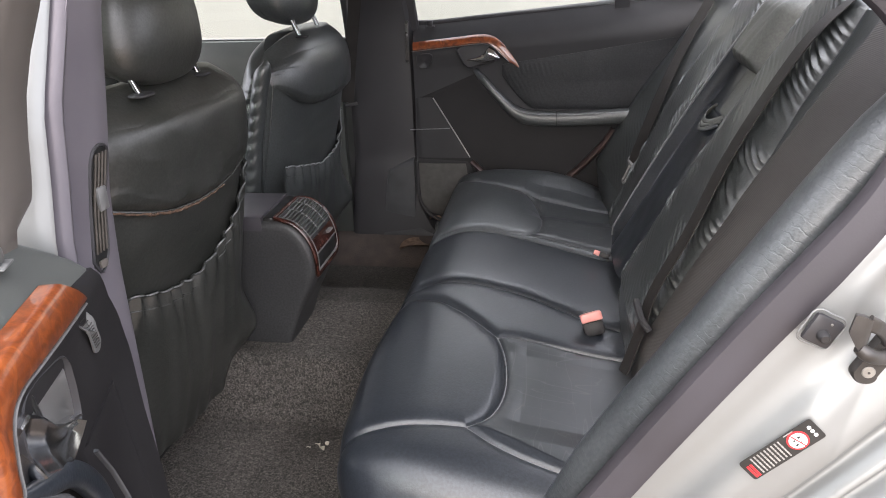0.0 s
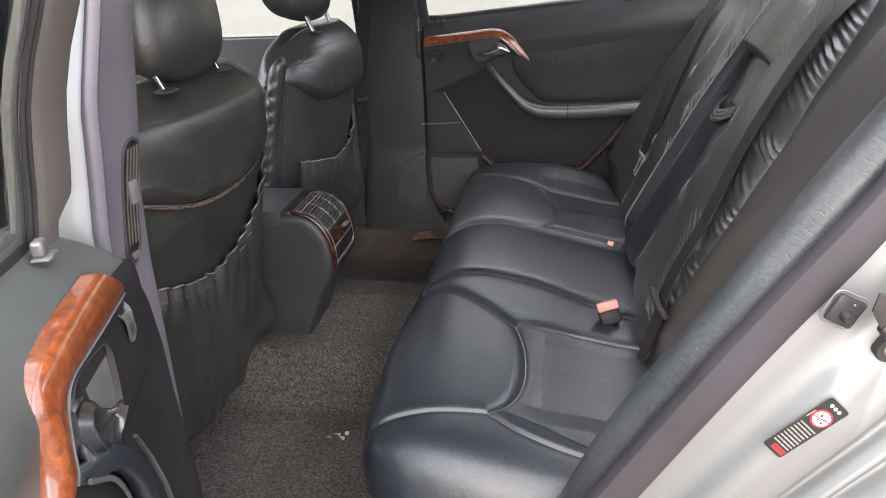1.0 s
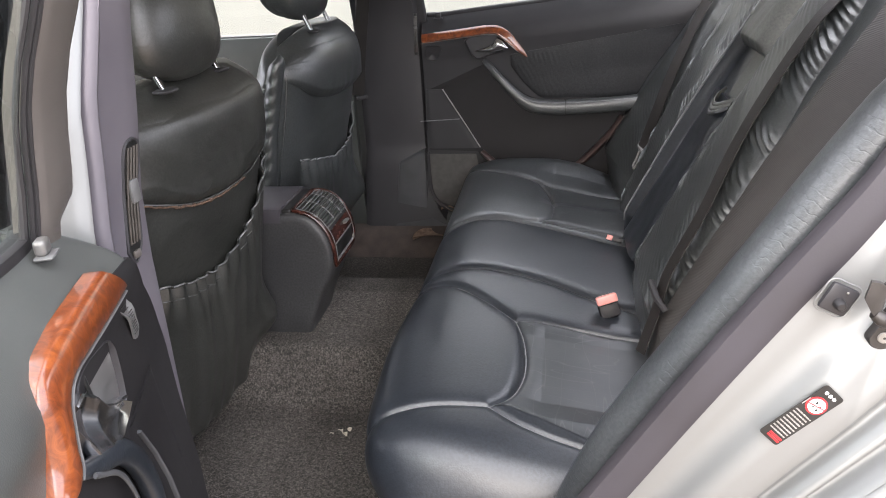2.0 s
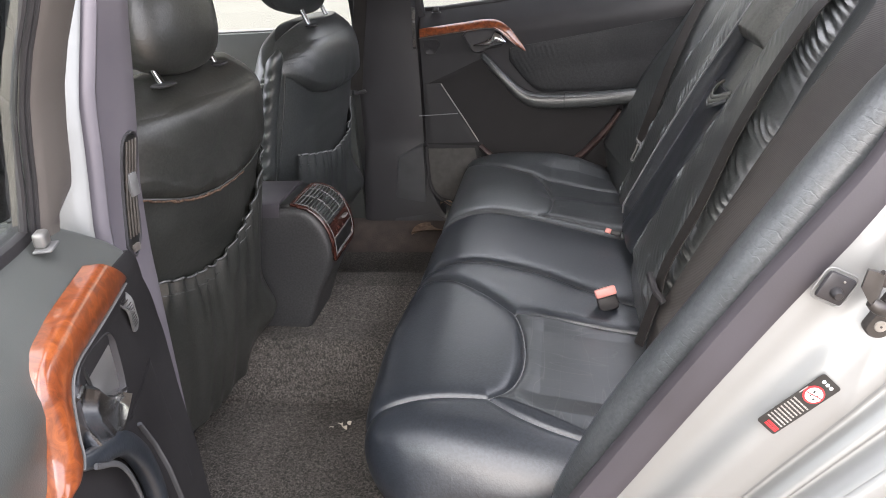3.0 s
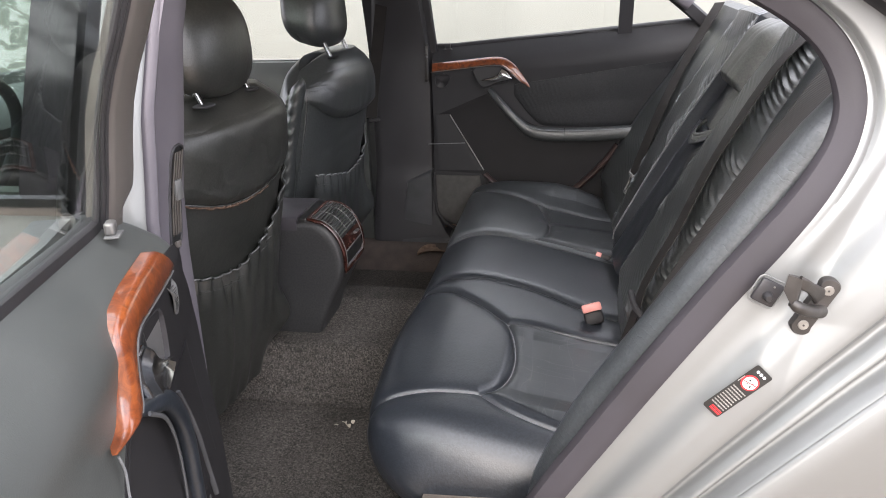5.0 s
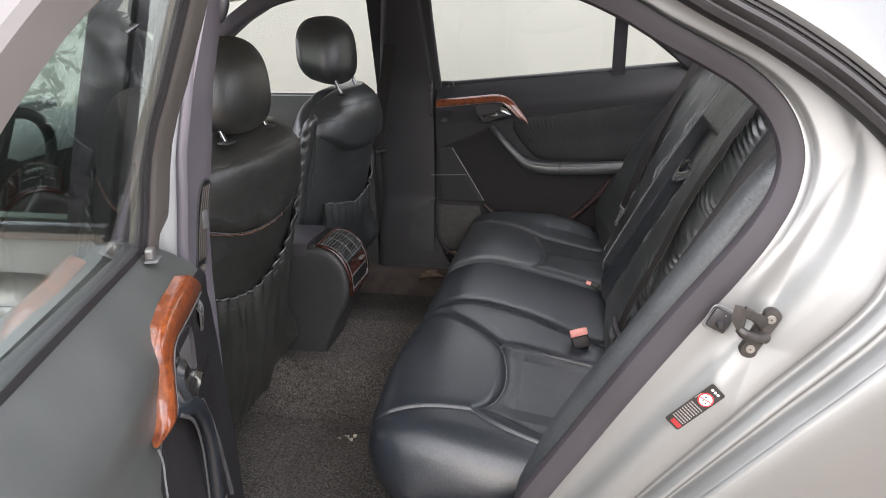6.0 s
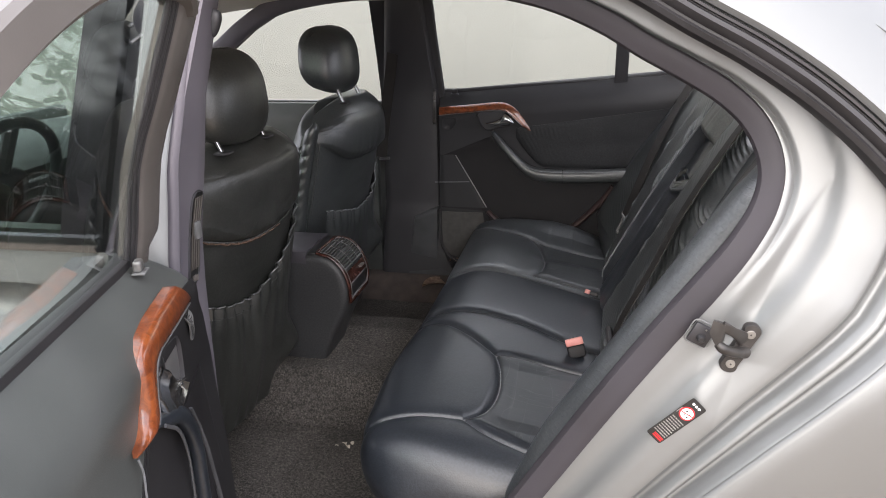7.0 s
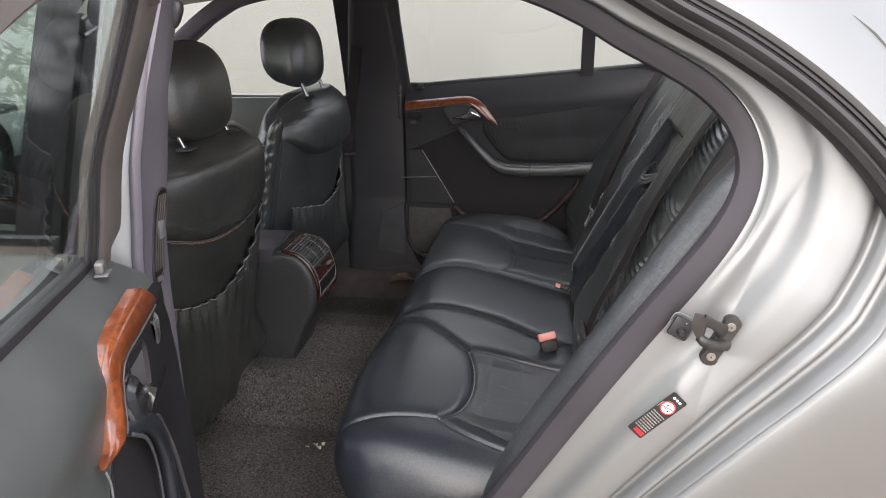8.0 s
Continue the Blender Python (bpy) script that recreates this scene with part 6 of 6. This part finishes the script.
    if torn:
        # frayed lining along the split seam, thick and thin, with paler fluff
        tear, size = [], []
        for k, y in enumerate(np.linspace(-0.215, 0.07, 90)):
            z = pad_low(y) - 0.004 + 0.0035 * noise.noise(Vector((y * 70, 1, 1)))
            tear.append(back_face(y, z, 0.008 + 0.003 * noise.noise(Vector((y * 50, 3, 2)))))
            size.append(0.30 + 1.2 * abs(noise.noise(Vector((k * 0.37, 4, 4)))) * math.sin(math.pi * k / 89) ** 0.4)
        part("torn_edge", tube(tear, 0.0052, 7, scale=size), TORN, pad, "frayed brown torn edge")
    # map pocket with gathered hem
    def pocket_top(y):
        if not torn:
            return float(np.interp(y, [-0.19, -0.08, 0.0, 0.08, 0.15, 0.185, 0.21], [0.728, 0.703, 0.687, 0.693, 0.712, 0.742, 0.790]))
        return float(np.interp(y, [-0.25, -0.20, -0.10, -0.02, 0.05, 0.10, 0.15, 0.20, 0.235], [0.762, 0.738, 0.709, 0.701, 0.718, 0.743, 0.778, 0.822, 0.862]))
    rows = []
    for f in np.linspace(0, 1, 56):
        row = []
        for y in np.linspace(-0.246 if torn else -0.190, 0.246, 110):
            top = pocket_top(y)
            low = 0.372 if torn else 0.42
            z = low + (top - low) * f
            g = (1 - (abs(y) / 0.248) ** 5)
            belly = 0.022 * math.sin(math.pi * min(f * 0.9 + 0.1, 1)) ** 0.8 * g + 0.006
            gather = 0.0035 * math.sin(y * 185 + 4 * noise.noise(Vector((y * 12, f * 2, yc)))) * (1.5 * max(0, (f - 0.80) / 0.20) ** 0.8 + 0.22 * max(0, (f - 0.2) / 0.8))
            fold = 0.011 * noise.noise(Vector((y * 22 + 0.6 * f, f * 1.6, yc * 3))) * (1 - f * 0.4)
            sag = 0.050 * math.exp(-((y - 0.20) / 0.07) ** 2 - ((z - (0.49 if torn else 0.53)) / 0.06) ** 2)
            row.append(back_face(y, z, belly + gather + fold + sag))
        rows.append(row)
    pocket = part("map_pocket", skin(rows), hide, seat)
    lip = [back_face(y, pocket_top(y) + 0.002 * math.sin(y * 185), 0.010 + 0.0035 * math.sin(y * 185 + 4 * noise.noise(Vector((y * 12, 2, yc))))) for y in np.linspace(-0.244 if torn else -0.190, 0.244 if torn else 0.215, 160)]
    part("pocket_lip", tube(lip, 0.0026 if torn else 0.0022, 6), hide if torn else PIPING, pocket)
    lip2 = [back_face(y, pocket_top(y) - 0.026 + 0.001 * math.sin(y * 185), 0.012 + 0.0035 * math.sin(y * 185 + 4 * noise.noise(Vector((y * 12, 1.9, yc))))) for y in np.linspace(-0.24 if torn else -0.185, 0.24 if torn else 0.20, 160)]
    part("pocket_stitch", tube(lip2, 0.0009, 6), hide, pocket)
    if not torn:
        # seam and gathered strip down the inner flank
        part("back_piping", tube([back_face(-0.226, z, 0.001) for z in np.linspace(0.60, 0.965, 60)], 0.0024, 8), hide, seat)
        rows = []
        for z in np.linspace(0.50, 0.996, 200):
            cx = float(np.interp(z, [0.50, 0.60, 0.68, 0.80, 0.90, 0.98, 1.0], [-0.125, -0.113, -0.099, -0.080, -0.056, -0.035, -0.030]))
            end = math.sqrt(max(0.0, 1 - max(0.0, (z - 0.965) / 0.0315) ** 2))
            wave = math.sin(2 * math.pi * z / 0.034 + 1.6 * noise.noise(Vector((z * 12, 1.0, 2.0))))
            row = []
            for t in np.linspace(0, 2 * math.pi, 28, endpoint=False):
                bulge = 1 + 0.07 * wave * max(0.0, -math.sin(t)) * min(1.0, (0.99 - z) / 0.05)
                row.append((cx + 0.0215 * end * math.cos(t) - 0.0015 * wave * max(0.0, -math.sin(t)) * math.cos(t), yc - 0.247 + 0.022 * end * bulge * math.sin(t), z + 0.006 * math.cos(t)))
            rows.append(row)
        part("side_roll", skin(rows, close_cols=True, caps=True), hide, seat)
    # squab and base
    part("squab", ball((0.27, 0.255, 0.085), (-0.32, yc, 0.50), 3.4), LEATHER, seat)
    part("seat_base", rbox((0.40, 0.42, 0.16), (-0.34, yc, 0.345), 0.02), RUBBER, seat)
    # head restraint on two posts
    tilt = Euler((0, radians(10), 0)).to_matrix()
    def shape(v):
        v = v.copy()
        v.x += -0.03 * (v.y / 0.13) ** 2 * (1 if v.x < 0 else 0.35)
        if v.x < 0:
            v.x += 0.012 * math.exp(-(v.y / 0.05) ** 2)
        v.x -= 0.02 * (v.z / 0.1)
        # seam between the shell behind and the cushion in front
        v.y *= (1 - 0.10 * (v.z / 0.1)) * (1 - 0.10 * math.exp(-((v.x + 0.022 + 0.02 * (v.z / 0.1)) / 0.008) ** 2))
        return v
    size = (0.064, 0.130, 0.093) if torn else (0.068, 0.128, 0.095)
    rest = part("headrest", ball(size, (hx, yc - (0.005 if torn else 0.0), 1.138 if torn else 1.154), 2.6 if torn else 2.8, tilt, 90, 40, shape), hide, seat)
    px, gap = (0.020, 0.097) if torn else (0.004, 0.080)
    for dy in (-gap, gap):
        part("post", tube([(px, yc + dy, 1.034 if torn else 1.028), (px - 0.030, yc + dy, 1.10)], 0.0058, 12), POST, rest, "chrome headrest post")
        part("post_collar", ball((0.016, 0.023, 0.0035), (px + 0.002, yc + dy, 1.037 if torn else 1.033), 3.0, None, 20, 8), PLASTIC, seat)
    return seat


front_seat(-0.38, "front_seat", "black leather front seat with torn pad and gathered map pocket", True, -0.006, LEATHER_WARM)
front_seat(0.38, "front_seat", "black leather front seat with gathered map pocket", False, -0.050, LEATHER_BACK)


# ---------------------------------------------------------------- console between the front seats
def console():
    c = thing("rear_console", (0.0, -0.04, 0.42), "black console with burl-framed air vents facing the bench", "console")
    yc, hw = -0.040, 0.086
    prof = curve([(-0.55, 0.40), (-0.55, 0.66), (-0.40, 0.680), (-0.20, 0.686), (-0.02, 0.692), (0.048, 0.700), (0.088, 0.692), (0.114, 0.667), (0.129, 0.634), (0.133, 0.597), (0.126, 0.557), (0.104, 0.515), (0.078, 0.460), (0.046, 0.36)], 120)
    cols = [(-1.0, 0.0), (-1.0, 0.45), (-1.0, 0.80), (-0.99, 0.90), (-0.955, 0.955), (-0.90, 0.985), (-0.84, 1.0), (0.84, 1.0), (0.90, 0.985), (0.955, 0.955), (0.99, 0.90), (1.0, 0.80), (1.0, 0.0)]
    rows = []
    mid = np.array((-0.08, 0.55))
    for f, k in cols:
        inset = 1 - (1 - k) * 0.55 if k > 0.5 else k * 1.6
        rows.append([(mid[0] + (p[0] - mid[0]) * inset, yc + hw * f, mid[1] + (p[1] - mid[1]) * (inset if p[1] > mid[1] else max(inset, min(1.0, inset + (mid[1] - p[1]) / 0.12)))) for p in prof])
    part("console_body", skin(rows), CONSOLE_HIDE, c)
    # padded lid, its front edge standing clear of the vent frame
    lid = [[(x, yc + hw * 1.02 * b, 0.694 + h) for b, h in ((-1.0, -0.004), (-0.985, 0.008), (-0.93, 0.015), (-0.80, 0.018), (0.80, 0.018), (0.93, 0.015), (0.985, 0.008), (1.0, -0.004))] for x in np.linspace(-0.46, 0.026, 12)]
    part("console_lid", slab(lid, (0, 0, -0.010)), LID, c, "grey-violet console lid")
    part("lid_gap", rbox((0.022, 0.150, 0.030), (0.036, yc, 0.692), 0.004), BLACK_PRINT, c)
    first = int(len(prof) * 0.52)
    line = prof[first:]
    run = np.r_[0, np.cumsum(np.linalg.norm(np.diff(line, axis=0), axis=1))]
    start = float(np.interp(0.050, line[:20, 0], run[:20]))
    def face(a, b, h=0.0):
        """a metres down the curved end from the frame's top edge, b across (-1 to 1), h proud."""
        q = np.array([np.interp(start + a, run, line[:, i]) for i in (0, 1)])
        r = np.array([np.interp(start + a + 0.004, run, line[:, i]) for i in (0, 1)])
        t = (r - q) / (np.linalg.norm(r - q) + 1e-9)
        return (q[0] - t[1] * h, yc + hw * b, q[1] + t[0] * h)
    def around(corners, h, n=12):
        out = []
        for (a0, b0), (a1, b1) in zip(corners, corners[1:] + corners[:1]):
            out += [face(a0 + (a1 - a0) * k / n, b0 + (b1 - b0) * k / n, h) for k in range(n)]
        return out
    long = 0.172
    frame_part = part("vent_frame", sweep(around([(0.0, -0.80), (0.0, 0.80), (0.02, 0.90), (long - 0.02, 0.90), (long, 0.80), (long, -0.80), (long - 0.02, -0.88), (0.02, -0.88)], 0.003), oval(0.0050, 0.0046, 10), (1, 0, 0.5), closed=True), DARK_WOOD, c, "dark lacquered burl vent frame")
    part("frame_edge", sweep(around([(0.008, -0.78), (0.008, 0.80), (long - 0.010, 0.80), (long - 0.010, -0.78)], 0.006), oval(0.0010, 0.0010, 6), (1, 0, 0.5), closed=True), GRILLE, frame_part)
    rows = [[face(0.008 + (long - 0.016) * i / 24, -0.82 + 1.66 * j / 12, 0.0015) for j in range(13)] for i in range(25)]
    part("vent_well", slab(rows, (-0.003, 0, -0.002)), BLACK_PRINT, frame_part)
    for k in range(10):
        a = 0.016 + 0.0076 * k
        part("vent_slat", sweep([face(a, -0.76 + 1.54 * j / 8, 0.0045) for j in range(9)], [(-0.0009, -0.005), (0.0009, -0.005), (0.0009, 0.005), (-0.0009, 0.005)], (1, 0, 0.5)), GRILLE if k in (0, 9) else PANEL, frame_part)
    for b in (-0.26, 0.30):
        part("vent_bar", sweep([face(0.012 + 0.074 * k / 12, b, 0.0105) for k in range(13)], oval(0.0012, 0.0016, 8), (0, 1, 0)), GRILLE, frame_part)
    for a, b in ((0.038, -0.26), (0.030, 0.30)):
        tab = [face(a, b - 0.10 + 0.20 * k / 6, 0.012) for k in range(7)]
        part("vent_tab", sweep(tab, oval(0.0026, 0.0040, 10, 3.0), (1, 0, 0.5)), CHROME, frame_part, "bright vent tab")
    rows = [[face(0.094 + 0.028 * i / 8, -0.80 + 1.62 * j / 14, 0.0050) for j in range(15)] for i in range(9)]
    part("switch_panel", slab(rows, (-0.005, 0, -0.002)), DARK_WOOD, frame_part)
    part("thumb_wheel", sweep([face(0.106, 0.20 + 0.26 * k / 6, 0.0070) for k in range(7)], oval(0.0032, 0.0075, 10, 3.5), (1, 0, 0.3)), GRILLE, frame_part)
    part("thumb_mark", sweep([face(0.106, 0.24 + 0.18 * k / 4, 0.0104) for k in range(5)], oval(0.0006, 0.0030, 8), (1, 0, 0.3)), BLACK_PRINT, frame_part)
    for a in (0.124, 0.158):
        part("slot_lip", sweep([face(a, -0.78 + 1.58 * k / 14, 0.0060) for k in range(15)], oval(0.0013, 0.0013, 8), (1, 0, 0.6)), SATIN, frame_part)


console()


# ---------------------------------------------------------------- mats and litter
def mats():
    def sheet(x0, x1, y0, y1, zf, n=40):
        rows = []
        for x in np.linspace(x0, x1, n):
            rows.append([(x, y, zf(y) + 0.003 * noise.noise(Vector((x * 9, y * 9, 0)))) for y in np.linspace(y0, y1, n)])
        return slab(rows, (0, 0, -0.008))
    def tunnel(y):
        t = np.clip((0.235 - abs(y)) / 0.055, 0, 1)
        return 0.275 + 0.128 * t * t * (3 - 2 * t)
    tagged(link("floor_mat", sheet(-0.35, 0.46, -0.72, -0.245, lambda y: 0.276), MAT), "grey coiled-loop floor mat in the footwell", "floor mat", "loop mats")
    tagged(link("floor_mat", sheet(-0.15, 0.44, -0.246, 0.092, lambda y: float(tunnel(y)) + 0.006), MAT), "grey coiled-loop mat over the tunnel", "floor mat", "loop mats")
    tagged(link("floor_mat", sheet(-0.35, 0.46, 0.094, 0.600, lambda y: float(tunnel(y)) + 0.003), MAT_DARK), "dark floor mat in the far footwell", "floor mat", "loop mats")


mats()


def litter():
    t = thing("paper_scraps", (0.17, -0.322, 0.283), "torn pale paper scraps on the loop mat", "litter")
    for k, (dx, dy) in enumerate(((-0.012, -0.006), (0.004, 0.006), (0.016, -0.004), (0.022, 0.012))):
        rows = [[(0.166 + dx + 0.008 * (a - 0.5) * (1 + 0.3 * math.sin(k)), -0.322 + dy + 0.006 * (b - 0.5), 0.284 + 0.004 * math.sin(3 * a + k) * math.cos(2 * b)) for a in np.linspace(0, 1, 5)] for b in np.linspace(0, 1, 5)]
        part("scrap", slab(rows, (0, 0, 0.0012)), CARD, t)
    for nm, at, ang, size in (("dry_leaf", (0.215, 0.665, 0.330), 0.55, 0.16), ("dry_leaf", (0.262, 0.705, 0.402), -0.2, 0.06)):
        rows = []
        for i in range(14):
            f = i / 13
            w = 0.020 * math.sin(math.pi * f) ** 0.7 * (size / 0.085)
            row = []
            for j in range(7):
                g = j / 6 * 2 - 1
                p = Vector(((f - 0.5) * size, w * g + 0.004 * math.sin(f * 9), 0.008 * g * g + 0.010 * math.sin(f * 5) + 0.003 * noise.noise(Vector((f * 8, g * 3, size)))))
                row.append(Matrix.Rotation(ang, 3, "Z") @ p + Vector(at))
            rows.append(row)
        tagged(link(nm, slab(rows, (0, 0, 0.0012)), LEAF), "curled brown dry leaf on the floor", "leaf", "dry leaves")


litter()


# ---------------------------------------------------------------- trees across the yard
BARK = two_tone("bark", (0.07, 0.055, 0.04), (0.15, 0.12, 0.09), 12, 0.9, 0.6, 60, depth=0.01)
FOLIAGE = two_tone("foliage", (0.020, 0.036, 0.016), (0.045, 0.068, 0.032), 3, 0.7)


def tree(at, height, seed, label):
    rnd = random.Random(seed)
    t = thing("tree", at, label, "tree", "trees across the yard")
    base = Vector(at)
    trunk = curve([base, base + Vector((0.10, 0.05, height * 0.3)), base + Vector((-0.05, 0.12, height * 0.6)), base + Vector((0.05, 0.0, height * 0.95))], 20)
    part("trunk", tube(trunk, 0.11, 10, scale=np.linspace(1.2, 0.2, 21)), BARK, t)
    bm = bmesh.new()
    for k in range(26):
        f = 0.16 + 0.80 * k / 26
        root = Vector(trunk[int(f * 20)])
        a, el = rnd.uniform(0, 6.28), rnd.uniform(0.1, 0.8)
        ln = height * rnd.uniform(0.20, 0.36) * (1.15 - f * 0.6)
        d = Vector((math.cos(a) * math.cos(el), math.sin(a) * math.cos(el), math.sin(el)))
        tip = root + d * ln + Vector((0, 0, -0.10 * ln))
        part("limb", tube([root, root.lerp(tip, 0.5) + Vector((0, 0, 0.06 * ln)), tip], 0.028, 6, scale=[1.0, 0.6, 0.2]), BARK, t)
        for q in range(90):
            c = root.lerp(tip, rnd.uniform(0.25, 1.1)) + Vector((rnd.gauss(0, 0.16), rnd.gauss(0, 0.16), rnd.gauss(0, 0.14)))
            e1 = Vector((rnd.gauss(0, 1), rnd.gauss(0, 1), rnd.gauss(0, 0.6))).normalized()
            e2 = e1.cross(Vector((rnd.gauss(0, 1), rnd.gauss(0, 1), rnd.gauss(0, 1)))).normalized()
            s = rnd.uniform(0.09, 0.18)
            v = [bm.verts.new(c + p) for p in (e1 * s, e2 * s * 0.38, -e1 * s * 0.8, -e2 * s * 0.38)]
            bm.faces.new(v)
    part("crown", bm, FOLIAGE, t)


tree((-6.0, -8.2, 0.0), 11.0, 3, "leafy green tree across the yard")
tree((-8.6, -7.4, 0.0), 12.0, 5, "tall leafy green tree across the yard")


def unseen_tree_belt():
    """Dense belt of foliage behind the trees, out of view, added to darken glass reflections."""
    rnd = random.Random(21)
    bm = bmesh.new()
    for k in range(15000):
        x = rnd.uniform(-12.0, -5.0)
        top = 6.4 + 0.8 * noise.noise(Vector((x * 0.9, 2.0, 1.0)))
        c = Vector((x, -9.0 + rnd.gauss(0, 0.28), top * rnd.uniform(0.0, 1.0)))
        e1 = Vector((rnd.gauss(0, 1), rnd.gauss(0, 0.6), rnd.gauss(0, 1))).normalized()
        e2 = e1.cross(Vector((rnd.gauss(0, 1), rnd.gauss(0, 1), rnd.gauss(0, 1)))).normalized()
        size = rnd.uniform(0.14, 0.26)
        bm.faces.new([bm.verts.new(c + p) for p in (e1 * size, e2 * size * 0.5, -e1 * size * 0.8, -e2 * size * 0.5)])
    tagged(link("unseen_tree_belt", bm, FOLIAGE), "unseen dark green foliage belt added to darken the window reflections", "tree belt", kind="stuff")


unseen_tree_belt()
